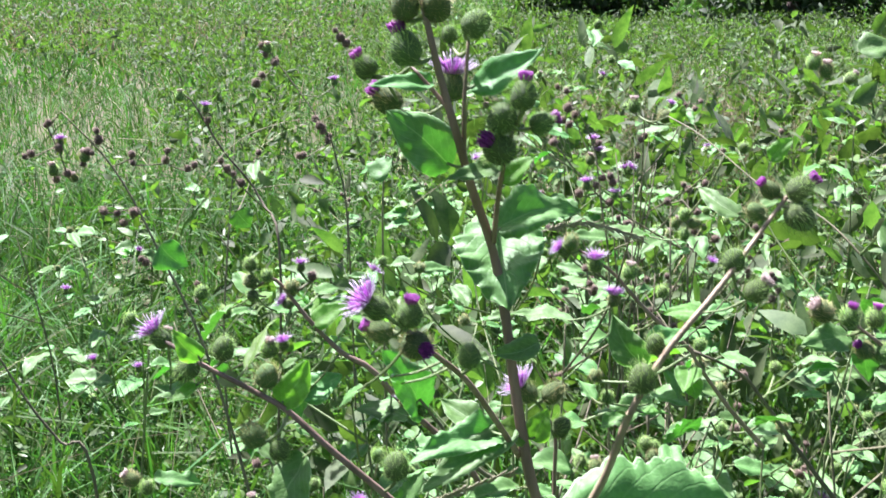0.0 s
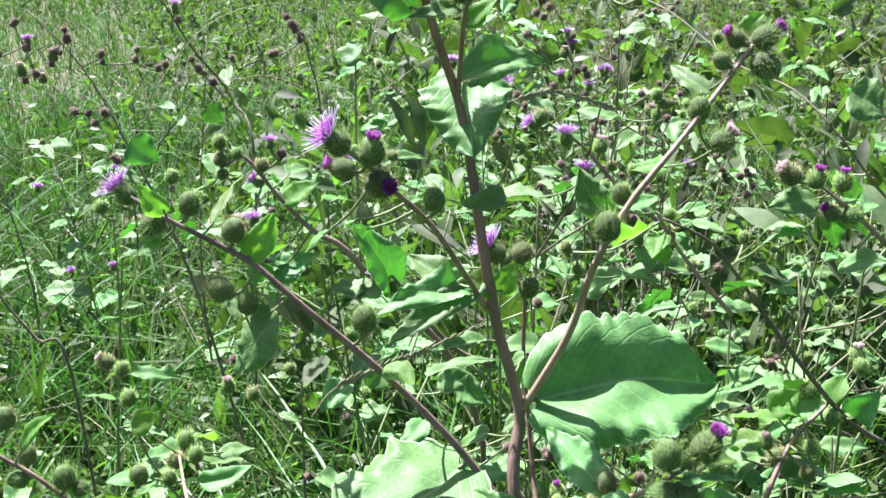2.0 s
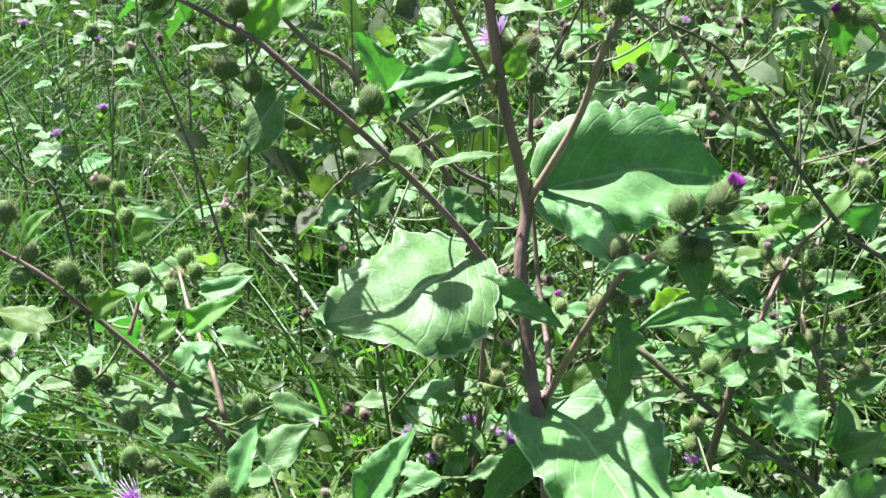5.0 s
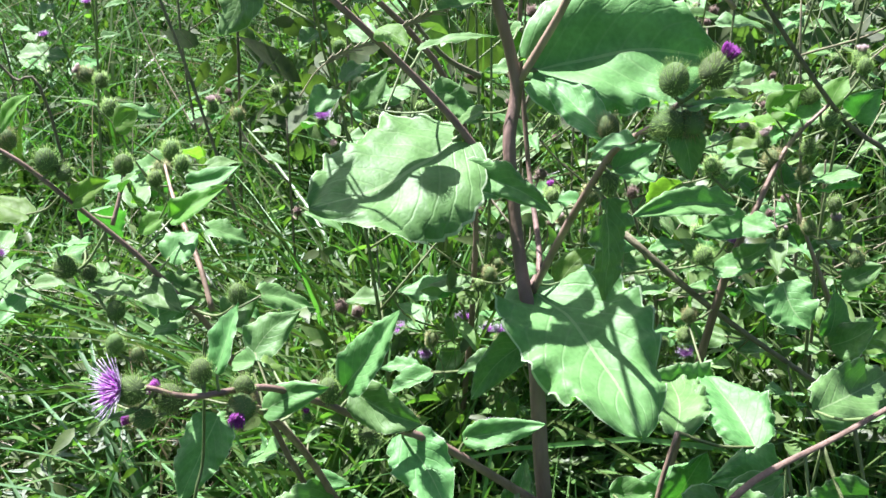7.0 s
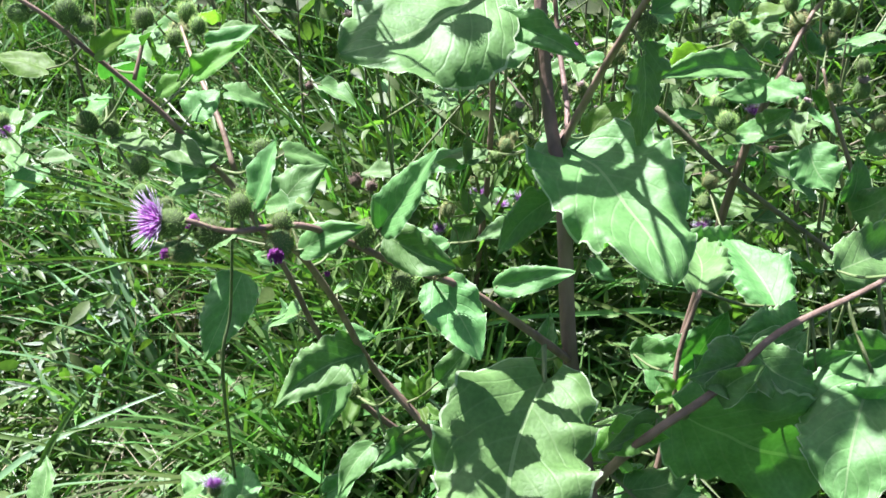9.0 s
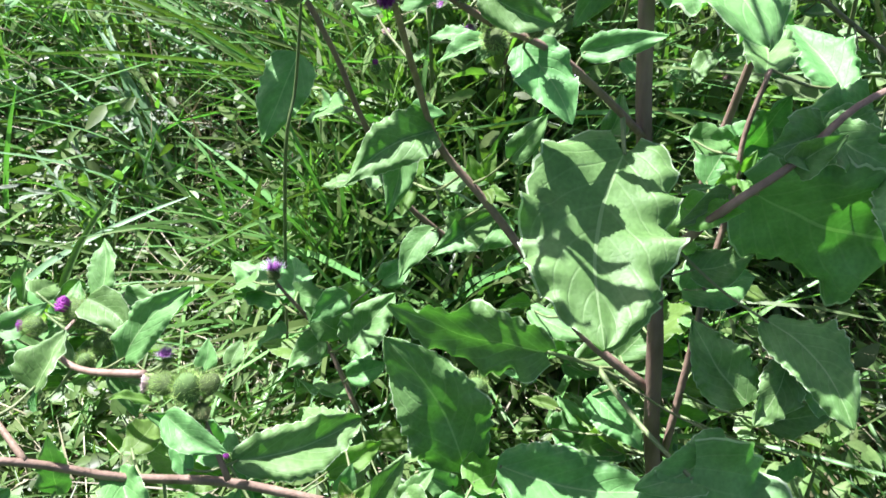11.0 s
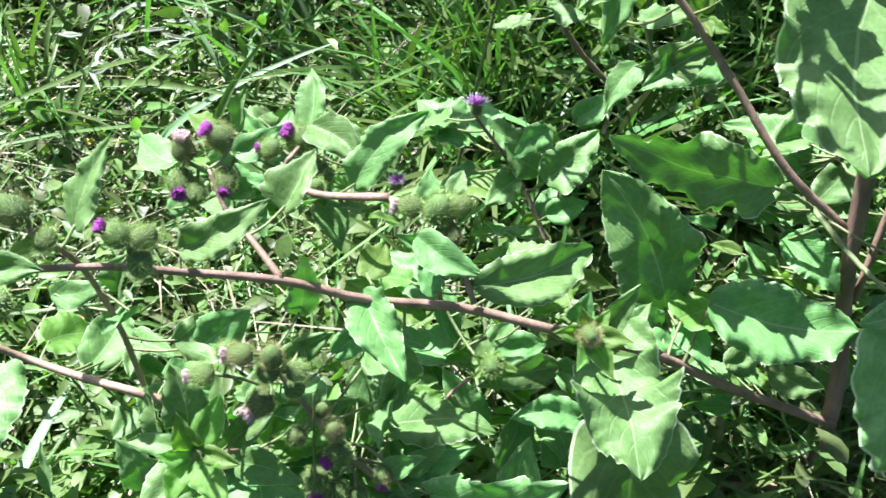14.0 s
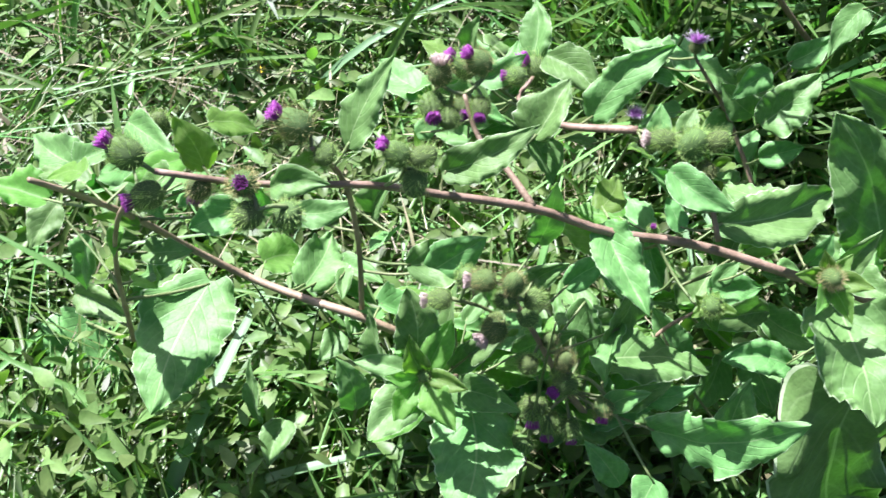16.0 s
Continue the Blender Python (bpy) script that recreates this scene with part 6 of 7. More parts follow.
leaf(right, (0.488, 1.000, 0.660), (0.520, 0.970, 0.709), 0.045, (0.000, -0.707, 0.707), 0.3, 0.03, 0.15, 0)
leaf(right, (0.461, 1.000, 0.573), (0.414, 0.980, 0.621), 0.040, (0.000, 0.000, 1.000), 0.3, 0.03, 0.15, 0)
leaf(right, (0.403, 1.150, 1.104), (0.436, 1.120, 1.131), 0.028, (0.000, 0.000, 1.000), 0.3, 0.03, 0.15, 0)
leaf(right, (0.363, 1.120, 0.940), (0.389, 1.080, 0.971), 0.030, (0.000, -0.707, 0.707), 0.3, 0.03, 0.15, 0)
leaf(right, (0.317, 1.150, 1.131), (0.347, 1.120, 1.132), 0.027, (0.000, 0.000, 1.000), 0.3, 0.03, 0.15, 0)
leaf(right, (0.276, 1.150, 1.105), (0.284, 1.120, 1.090), 0.031, (0.000, 0.000, 1.000), 0.3, 0.03, 0.1, 0, YOUNG)
leaf(right, (0.222, 1.100, 1.164), (0.275, 1.120, 1.172), 0.027, (0.000, -0.707, 0.707), 0.3, 0.03, 0.15, 0)
leaf(right, (0.467, 1.080, 0.834), (0.501, 1.040, 0.866), 0.030, (0.000, 0.000, 1.000), 0.3, 0.03, 0.15, 0)
leaf(right, (0.430, 1.150, 0.889), (0.462, 1.150, 0.919), 0.036, (0.000, -0.707, 0.707), 0.3, 0.03, 0.1, 0, YOUNG)
leaf(right, (0.447, 1.120, 1.164), (0.383, 1.080, 1.170), 0.037, (0.000, -0.707, 0.707), 0.3, 0.03, 0.15, 0)
leaf(right, (0.472, 1.100, 1.091), (0.509, 1.060, 1.112), 0.031, (0.000, -0.707, 0.707), 0.3, 0.03, 0.15, 0)
leaf(right, (0.504, 1.200, 1.269), (0.545, 1.187, 1.245), 0.065, (0.000, -0.707, 0.707), 0.15, 0.05, 0.15, 0)
leaf(right, (0.403, 1.150, 1.121), (0.437, 1.120, 1.137), 0.028, (0.000, 0.000, 1.000), 0.3, 0.03, 0.15, 0)
leaf(right, (0.433, 1.400, 1.313), (0.460, 1.400, 1.344), 0.025, (0.000, -0.707, 0.707), 0.2, 0.03, 0.1, 0, YOUNG)
leaf(right, (0.397, 1.400, 1.238), (0.353, 1.450, 1.274), 0.031, (0.000, -0.707, 0.707), 0.3, 0.03, 0.15, 0)
leaf(right, (0.651, 1.700, 1.439), (0.710, 1.700, 1.451), 0.053, (0.000, -0.707, 0.707), 0.2, 0.03, 0.15, 0)
leaf(right, (0.356, 1.650, 1.328), (0.372, 1.650, 1.358), 0.026, (0.000, -1.000, 0.000), 0.2, 0.03, 0.1, 0, YOUNG)
leaf(right, (0.280, 1.150, 1.115), (0.268, 1.120, 1.098), 0.032, (0.000, 0.000, 1.000), 0.3, 0.03, 0.1, 0, YOUNG)
leaf(right, (0.363, 1.150, 1.045), (0.385, 1.100, 1.078), 0.032, (0.000, 0.000, 1.000), 0.3, 0.03, 0.15, 0)
leaf(right, (0.337, 0.950, 0.644), (0.258, 0.930, 0.672), 0.050, (0.000, -0.707, 0.707), 0.3, 0.03, 0.15, 0)
leaf(right, (0.365, 1.080, 0.723), (0.408, 1.040, 0.749), 0.033, (0.000, -0.707, 0.707), 0.3, 0.03, 0.15, 0)
leaf(right, (0.460, 1.050, 0.678), (0.384, 1.000, 0.740), 0.059, (0.000, -0.707, 0.707), 0.2, 0.08, 0.15, 0)
leaf(right, (0.483, 1.000, 0.674), (0.482, 1.000, 0.732), 0.039, (0.000, -0.707, 0.707), 0.3, 0.03, 0.15, 0)

left = Plant("burdock_plant", (0.221, 1.144, 0.000), "sprawling burdock with green burs to the side", "burdock")
stem(left, "stem", [(0.221, 1.144, -0.020, 0.0048), (-0.075, 1.030, 0.337, 0.0045), (-0.137, 0.980, 0.508, 0.0042), (-0.170, 0.970, 0.614, 0.0040), (-0.216, 0.960, 0.724, 0.0037), (-0.242, 0.955, 0.765, 0.0034), (-0.281, 0.950, 0.823, 0.0031), (-0.345, 0.950, 0.891, 0.0028), (-0.383, 0.950, 0.929, 0.0026), (-0.432, 0.950, 0.962, 0.0020)])
stem(left, "branch", [(-0.216, 0.980, 0.735, 0.0040), (-0.234, 1.020, 0.777, 0.0033), (-0.270, 1.100, 0.809, 0.0027), (-0.301, 1.200, 0.816, 0.0020)])
stem(left, "branch", [(-0.303, 0.960, 0.851, 0.0030), (-0.295, 0.980, 0.880, 0.0025), (-0.294, 1.000, 0.896, 0.0020)])
bur(left, (-0.354, 0.950, 0.927), (0.000, 0.000, 1.000), 0.0138, "bud")
bur(left, (-0.339, 0.950, 0.914), (0.000, -1.000, 0.000), 0.0114, "bud")
bur(left, (-0.294, 1.000, 0.901), (0.000, 0.000, 1.000), 0.0132, "bud")
bur(left, (-0.297, 1.226, 0.823), (0.000, 0.000, 1.000), 0.0145, "bud")
bur(left, (-0.289, 1.100, 0.840), (0.000, 0.000, 1.000), 0.0110, "bud")
bur(left, (-0.355, 0.949, 0.809), (0.000, 0.000, 1.000), 0.0145, "bud")
bur(left, (-0.331, 0.950, 0.802), (0.000, 0.000, 1.000), 0.0106, "bud")
bur(left, (-0.172, 0.900, 0.801), (0.000, 0.000, 1.000), 0.0122, "bud")
bur(left, (-0.400, 0.950, 0.926), (-1.000, 0.000, 0.000), 0.0125, "bud")
bur(left, (-0.396, 0.970, 0.942), (0.000, 0.000, 1.000), 0.0114, "bud")
bur(left, (-0.405, 0.950, 0.994), (0.000, 0.000, 1.000), 0.0127, "bud")
bur(left, (-0.306, 1.200, 0.808), (0.000, 0.000, 1.000), 0.0129, "bud")
bur(left, (-0.280, 1.200, 0.816), (0.000, 0.000, 1.000), 0.0122, "bud")
bur(left, (-0.295, 0.900, 0.785), (0.000, 0.000, 1.000), 0.0115, "bud")
bur(left, (-0.269, 0.800, 0.809), (0.000, 0.000, 1.000), 0.0105, "bud")
bur(left, (-0.250, 0.800, 0.797), (0.000, 0.000, 1.000), 0.0082, "bud")
leaf(left, (-0.336, 0.950, 0.882), (-0.293, 0.930, 0.915), 0.028, (0.000, -0.707, 0.707), 0.3, 0.04, 0.1, 0, YOUNG)
leaf(left, (-0.292, 0.970, 0.884), (-0.272, 0.970, 0.909), 0.020, (0.000, 0.000, 1.000), 0.3, 0.03, 0.15, 0)
leaf(left, (-0.255, 1.000, 0.836), (-0.192, 1.000, 0.878), 0.031, (0.000, -0.707, 0.707), 0.35, 0.04, 0.1, 0, YOUNG)
leaf(left, (-0.254, 1.100, 0.834), (-0.191, 1.100, 0.858), 0.029, (0.000, -0.707, 0.707), 0.3, 0.03, 0.15, 0)
leaf(left, (-0.258, 0.980, 0.799), (-0.226, 1.000, 0.822), 0.042, (0.000, -0.707, 0.707), 0.2, 0.06, 0.15, 0)
leaf(left, (-0.280, 0.950, 0.789), (-0.233, 0.911, 0.777), 0.035, (0.000, -0.707, 0.707), 0.3, 0.03, 0.15, 0)
leaf(left, (-0.265, 0.940, 0.754), (-0.225, 0.930, 0.779), 0.031, (0.000, -0.707, 0.707), 0.3, 0.03, 0.15, 0)
leaf(left, (-0.326, 1.100, 0.901), (-0.298, 1.100, 0.924), 0.030, (0.000, -0.707, 0.707), 0.1, 0.02, 0.05, 0, YOUNG)
leaf(left, (-0.373, 1.200, 0.895), (-0.413, 1.200, 0.903), 0.018, (0.000, 0.000, 1.000), 0.2, 0.02, 0.1, 0, YOUNG)
leaf(left, (-0.394, 0.950, 0.959), (-0.358, 0.950, 0.999), 0.020, (0.000, -0.707, 0.707), 0.3, 0.03, 0.1, 0, YOUNG)
leaf(left, (-0.372, 0.900, 0.845), (-0.387, 0.850, 0.849), 0.027, (0.000, 0.000, 1.000), 0.3, 0.03, 0.15, 0)
leaf(left, (-0.196, 0.950, 0.739), (-0.162, 0.980, 0.755), 0.037, (0.000, -0.707, 0.707), 0.3, 0.03, 0.15, 0)
leaf(left, (-0.327, 0.950, 0.790), (-0.273, 0.900, 0.805), 0.035, (0.000, 0.000, 1.000), 0.3, 0.03, 0.15, 0)
leaf(left, (-0.365, 0.950, 0.831), (-0.323, 0.950, 0.840), 0.017, (0.000, 0.000, 1.000), 0.3, 0.03, 0.15, 0)

middle = Plant("burdock_plant", (0.060, 1.400, 0.000), "burdock half hidden in the grass with lilac and brown heads", "burdock")
stem(middle, "stem", [(0.060, 1.400, -0.020, 0.0060), (0.092, 1.350, 0.746, 0.0053), (-0.067, 1.300, 1.027, 0.0047), (-0.131, 1.300, 1.081, 0.0040), (-0.172, 1.300, 1.126, 0.0033), (-0.211, 1.300, 1.177, 0.0027), (-0.233, 1.300, 1.169, 0.0020)])
stem(middle, "branch", [(0.096, 1.300, 0.890, 0.0050), (0.042, 1.280, 0.931, 0.0035), (-0.029, 1.260, 1.032, 0.0020)], DRYSTEM)
stem(middle, "branch", [(0.335, 1.300, 1.069, 0.0040), (0.259, 1.300, 1.136, 0.0033), (0.213, 1.300, 1.187, 0.0027), (0.170, 1.300, 1.216, 0.0020)])
bur(middle, (-0.242, 1.300, 1.197), (0.000, 0.000, 1.000), 0.0102, "bud")
bur(middle, (-0.243, 1.300, 1.175), (0.000, 0.000, 1.000), 0.0110, "bud")
bur(middle, (-0.241, 1.300, 1.156), (0.000, -1.000, 0.000), 0.0103, "bud")
bur(middle, (-0.222, 1.300, 1.182), (0.000, 0.000, 1.000), 0.0089, "bud")
bur(middle, (-0.191, 1.300, 1.167), (0.000, 0.000, 1.000), 0.0103, "bud")
bur(middle, (-0.165, 1.300, 1.182), (0.000, 0.000, 1.000), 0.0089, "brown")
bur(middle, (-0.179, 1.300, 1.193), (0.000, 0.000, 1.000), 0.0066, "open")
bur(middle, (-0.197, 1.300, 1.145), (-0.707, 0.000, 0.707), 0.0077, "open")
bur(middle, (-0.214, 1.250, 1.102), (0.000, 0.000, 1.000), 0.0121, "pale")
bur(middle, (-0.196, 1.250, 1.107), (0.000, 0.000, 1.000), 0.0080, "open")
bur(middle, (-0.049, 1.260, 1.028), (0.000, 0.000, 1.000), 0.0077, "open")
bur(middle, (-0.028, 1.260, 1.017), (0.000, 0.000, 1.000), 0.0083, "bud")
bur(middle, (0.151, 1.300, 1.214), (-0.707, 0.000, 0.707), 0.0081, "open")
bur(middle, (0.160, 1.300, 1.225), (0.000, 0.000, 1.000), 0.0116, "bud")
bur(middle, (0.192, 1.300, 1.196), (0.000, 0.000, 1.000), 0.0105, "open")
bur(middle, (0.235, 1.300, 1.187), (0.000, 0.000, 1.000), 0.0117, "pale")
bur(middle, (0.216, 1.300, 1.150), (0.000, 0.000, 1.000), 0.0094, "open")
bur(middle, (-0.011, 1.375, 0.456), (-0.707, 0.000, 0.707), 0.0075, "open")
bur(middle, (0.087, 1.430, 0.436), (0.000, 0.000, 1.000), 0.0098, "open")
bur(middle, (0.119, 1.400, 0.434), (0.000, 0.000, 1.000), 0.0083, "open")
bur(middle, (0.021, 1.350, 0.437), (0.000, -1.000, 0.000), 0.0074, "open")
bur(middle, (0.110, 1.400, 0.544), (0.000, 0.000, 1.000), 0.0118, "bud")
bur(middle, (0.132, 1.400, 0.558), (0.000, 0.000, 1.000), 0.0109, "bud")
bur(middle, (-0.107, 1.400, 0.488), (0.000, 0.000, 1.000), 0.0144, "brown")
bur(middle, (-0.083, 1.400, 0.477), (0.000, 0.000, 1.000), 0.0128, "brown")
bur(middle, (0.097, 0.980, 0.561), (0.000, 0.000, 1.000), 0.0084, "open")
bur(middle, (-0.112, 1.000, 0.614), (0.000, 0.000, 1.000), 0.0096, "pale")
bur(middle, (-0.124, 1.000, 0.575), (0.000, 0.000, 1.000), 0.0085, "pink")
bur(middle, (-0.238, 1.400, 0.805), (0.000, 0.000, 1.000), 0.0116, "bud")
bur(middle, (-0.273, 1.400, 0.818), (0.000, 0.000, 1.000), 0.0116, "pale")
bur(middle, (-0.190, 1.450, 0.821), (0.000, 0.000, 1.000), 0.0103, "bud")
bur(middle, (-0.418, 1.320, 0.893), (-0.707, 0.000, 0.707), 0.0129, "pale")
bur(middle, (-0.392, 1.300, 0.891), (0.000, 0.000, 1.000), 0.0120, "bud")
bur(middle, (-0.372, 1.250, 0.872), (0.000, 0.000, 1.000), 0.0131, "bud")
bur(middle, (0.114, 1.300, 0.596), (0.000, 0.000, 1.000), 0.0117, "bud")
bur(middle, (0.149, 1.300, 0.606), (0.000, 0.000, 1.000), 0.0108, "bud")
bur(middle, (0.098, 1.300, 0.578), (0.000, 0.000, 1.000), 0.0101, "bud")
leaf(middle, (-0.022, 1.280, 1.004), (-0.059, 1.200, 1.114), 0.056, (0.000, -0.707, 0.707), 0.3, 0.05, 0.15, 0)
leaf(middle, (-0.165, 1.300, 1.120), (-0.121, 1.300, 1.146), 0.032, (0.000, -0.707, 0.707), 0.2, 0.03, 0.1, 0, YOUNG)
leaf(middle, (-0.184, 1.300, 1.021), (-0.132, 1.300, 1.052), 0.044, (0.000, -0.707, 0.707), 0.3, 0.03, 0.15, 0)
leaf(middle, (-0.489, 1.800, 1.100), (-0.444, 1.800, 1.060), 0.059, (0.000, -1.000, 0.000), 0.2, 0.03, 0.15, 0)
leaf(middle, (-0.375, 1.900, 1.138), (-0.351, 1.900, 1.107), 0.051, (0.000, -1.000, 0.000), 0.2, 0.03, 0.15, 0)
leaf(middle, (-0.111, 1.600, 1.260), (-0.076, 1.600, 1.286), 0.042, (0.000, -0.707, 0.707), 0.1, 0.03, 0.15, 0)
leaf(middle, (-0.070, 1.400, 0.813), (-0.029, 1.400, 0.871), 0.040, (0.000, -0.707, 0.707), 0.3, 0.03, 0.15, 0)
leaf(middle, (0.054, 1.300, 0.860), (0.098, 1.288, 0.840), 0.040, (0.000, -0.707, 0.707), 0.3, 0.03, 0.15, 0)
leaf(middle, (0.027, 1.300, 0.866), (0.088, 1.300, 0.865), 0.038, (0.000, -0.707, 0.707), 0.3, 0.03, 0.15, 0)
leaf(middle, (-0.148, 1.350, 1.136), (-0.164, 1.291, 1.121), 0.044, (0.000, -0.707, 0.707), 0.3, 0.03, 0.1, 0, YOUNG)

dry = Plant("withered_burdock", (-0.620, 2.250, 0.000), "withered burdock with dark brown burs on thin stalks", "burdock")
stem(dry, "stem", [(-0.300, 2.050, -0.020, 0.0046), (-0.470, 2.120, 0.700, 0.0038), (-0.600, 2.170, 1.010, 0.0030), (-0.688, 2.200, 1.170, 0.0024), (-0.785, 2.200, 1.285, 0.0016)], DRYSTEM)
stem(dry, "branch", [(-0.420, 2.300, -0.020, 0.0040), (-0.346, 2.200, 0.920, 0.0036), (-0.400, 2.300, 1.080, 0.0031), (-0.479, 2.300, 1.192, 0.0027), (-0.534, 2.300, 1.289, 0.0022), (-0.562, 2.300, 1.313, 0.0018)], DRYSTEM)
stem(dry, "branch", [(-0.200, 2.350, -0.020, 0.0030), (-0.207, 2.300, 0.952, 0.0026), (-0.231, 2.300, 1.166, 0.0023), (-0.264, 2.300, 1.251, 0.0019), (-0.380, 2.350, 1.403, 0.0015)], DRYSTEM)
stem(dry, "branch", [(-0.620, 1.850, -0.020, 0.0040), (-0.640, 1.800, 0.663, 0.0034), (-0.694, 1.800, 0.731, 0.0029), (-0.746, 1.800, 0.808, 0.0024), (-0.794, 1.800, 0.904, 0.0018)], DRYSTEM)
stem(dry, "branch", [(-0.100, 1.900, -0.020, 0.0028), (-0.110, 1.900, 1.126, 0.0024), (-0.083, 1.900, 1.229, 0.0019), (-0.063, 1.950, 1.304, 0.0015)], DRYSTEM)
stem(dry, "branch", [(0.350, 2.000, -0.020, 0.0028), (0.326, 2.000, 0.911, 0.0025), (0.303, 2.000, 1.124, 0.0022), (0.290, 2.050, 1.236, 0.0018), (0.255, 2.050, 1.311, 0.0015)], DRYSTEM)
bur(dry, (-0.812, 2.200, 1.261), (0.000, 0.000, 1.000), 0.0111, "brown")
bur(dry, (-0.820, 2.205, 1.256), (0.000, 0.000, 1.000), 0.0084, "brown")
bur(dry, (-0.795, 2.200, 1.209), (0.000, 0.000, 1.000), 0.0139, "brown")
bur(dry, (-0.795, 2.209, 1.220), (0.000, 0.000, 1.000), 0.0083, "open")
bur(dry, (-0.854, 2.200, 1.197), (0.000, 0.000, 1.000), 0.0122, "brown")
bur(dry, (-0.873, 2.215, 1.189), (0.000, 0.000, 1.000), 0.0104, "brown")
bur(dry, (-0.737, 2.200, 1.202), (0.000, 0.000, 1.000), 0.0130, "brown")
bur(dry, (-0.725, 2.192, 1.200), (0.000, 0.000, 1.000), 0.0083, "brown")
bur(dry, (-0.782, 2.200, 1.156), (0.000, 0.000, 1.000), 0.0122, "brown")
bur(dry, (-0.775, 2.217, 1.143), (0.000, 0.000, 1.000), 0.0099, "pale")
bur(dry, (-0.712, 2.200, 1.226), (0.000, 0.000, 1.000), 0.0141, "brown")
bur(dry, (-0.715, 2.200, 1.245), (0.000, 0.000, 1.000), 0.0092, "brown")
bur(dry, (-0.744, 2.200, 1.191), (0.000, 0.000, 1.000), 0.0134, "pale")
bur(dry, (-0.749, 2.203, 1.176), (0.000, 0.000, 1.000), 0.0104, "brown")
bur(dry, (-0.811, 2.200, 1.162), (0.000, 0.000, 1.000), 0.0127, "pale")
bur(dry, (-0.811, 2.214, 1.141), (0.000, 0.000, 1.000), 0.0124, "brown")
bur(dry, (-0.697, 2.150, 1.088), (0.000, 0.000, 1.000), 0.0130, "brown")
bur(dry, (-0.690, 2.134, 1.088), (0.000, 0.000, 1.000), 0.0107, "brown")
bur(dry, (-0.669, 2.150, 1.082), (0.000, 0.000, 1.000), 0.0113, "brown")
bur(dry, (-0.652, 2.134, 1.065), (0.000, 0.000, 1.000), 0.0113, "brown")
bur(dry, (-0.634, 2.150, 1.082), (0.000, 0.000, 1.000), 0.0138, "brown")
bur(dry, (-0.632, 2.135, 1.088), (0.000, 0.000, 1.000), 0.0105, "brown")
bur(dry, (-0.645, 2.200, 1.196), (0.000, 0.000, 1.000), 0.0118, "brown")
bur(dry, (-0.642, 2.191, 1.180), (0.000, 0.000, 1.000), 0.0091, "brown")
bur(dry, (-0.576, 2.200, 1.184), (0.000, 0.000, 1.000), 0.0115, "brown")
bur(dry, (-0.568, 2.188, 1.205), (0.000, 0.000, 1.000), 0.0098, "brown")
bur(dry, (-0.531, 2.200, 1.166), (0.000, 0.000, 1.000), 0.0109, "brown")
bur(dry, (-0.521, 2.218, 1.171), (0.000, 0.000, 1.000), 0.0120, "brown")
bur(dry, (-0.380, 2.350, 1.403), (0.000, 0.000, 1.000), 0.0123, "pale")
bur(dry, (-0.386, 2.357, 1.387), (0.000, 0.000, 1.000), 0.0072, "open")
bur(dry, (-0.392, 2.350, 1.409), (0.000, 0.000, 1.000), 0.0118, "brown")
bur(dry, (-0.384, 2.347, 1.391), (0.000, 0.000, 1.000), 0.0097, "brown")
bur(dry, (-0.363, 2.350, 1.377), (0.000, 0.000, 1.000), 0.0131, "brown")
bur(dry, (-0.363, 2.331, 1.375), (0.000, 0.000, 1.000), 0.0111, "brown")
bur(dry, (-0.562, 2.300, 1.313), (0.000, 0.000, 1.000), 0.0108, "brown")
bur(dry, (-0.562, 2.294, 1.306), (0.000, 0.000, 1.000), 0.0114, "pale")
bur(dry, (-0.511, 2.300, 1.274), (0.000, 0.000, 1.000), 0.0107, "brown")
bur(dry, (-0.503, 2.290, 1.255), (0.000, 0.000, 1.000), 0.0104, "brown")
bur(dry, (-0.276, 2.300, 1.257), (0.000, 0.000, 1.000), 0.0114, "brown")
bur(dry, (-0.266, 2.291, 1.244), (0.000, 0.000, 1.000), 0.0118, "brown")
bur(dry, (-0.261, 2.300, 1.239), (0.000, 0.000, 1.000), 0.0139, "brown")
bur(dry, (-0.258, 2.292, 1.230), (0.000, 0.000, 1.000), 0.0095, "brown")
bur(dry, (-0.247, 2.300, 1.219), (0.000, 0.000, 1.000), 0.0117, "brown")
bur(dry, (-0.248, 2.284, 1.212), (0.000, 0.000, 1.000), 0.0099, "brown")
bur(dry, (-0.214, 2.400, 1.412), (0.000, 0.000, 1.000), 0.0138, "brown")
bur(dry, (-0.201, 2.383, 1.393), (0.000, 0.000, 1.000), 0.0119, "brown")
bur(dry, (-0.226, 2.400, 1.424), (0.000, 0.000, 1.000), 0.0147, "brown")
bur(dry, (-0.237, 2.401, 1.440), (0.000, 0.000, 1.000), 0.0095, "brown")
bur(dry, (-0.399, 2.300, 1.333), (0.000, 0.000, 1.000), 0.0142, "brown")
bur(dry, (-0.386, 2.305, 1.350), (0.000, 0.000, 1.000), 0.0109, "brown")
bur(dry, (-0.575, 2.000, 1.017), (0.000, 0.000, 1.000), 0.0107, "brown")
bur(dry, (-0.582, 1.997, 1.024), (0.000, 0.000, 1.000), 0.0092, "brown")
bur(dry, (0.300, 2.050, 1.241), (0.000, 0.000, 1.000), 0.0097, "brown")
bur(dry, (0.292, 2.063, 1.240), (0.000, 0.000, 1.000), 0.0081, "open")
bur(dry, (0.285, 2.050, 1.208), (0.000, 0.000, 1.000), 0.0112, "pale")
bur(dry, (0.301, 2.060, 1.218), (0.000, 0.000, 1.000), 0.0087, "open")
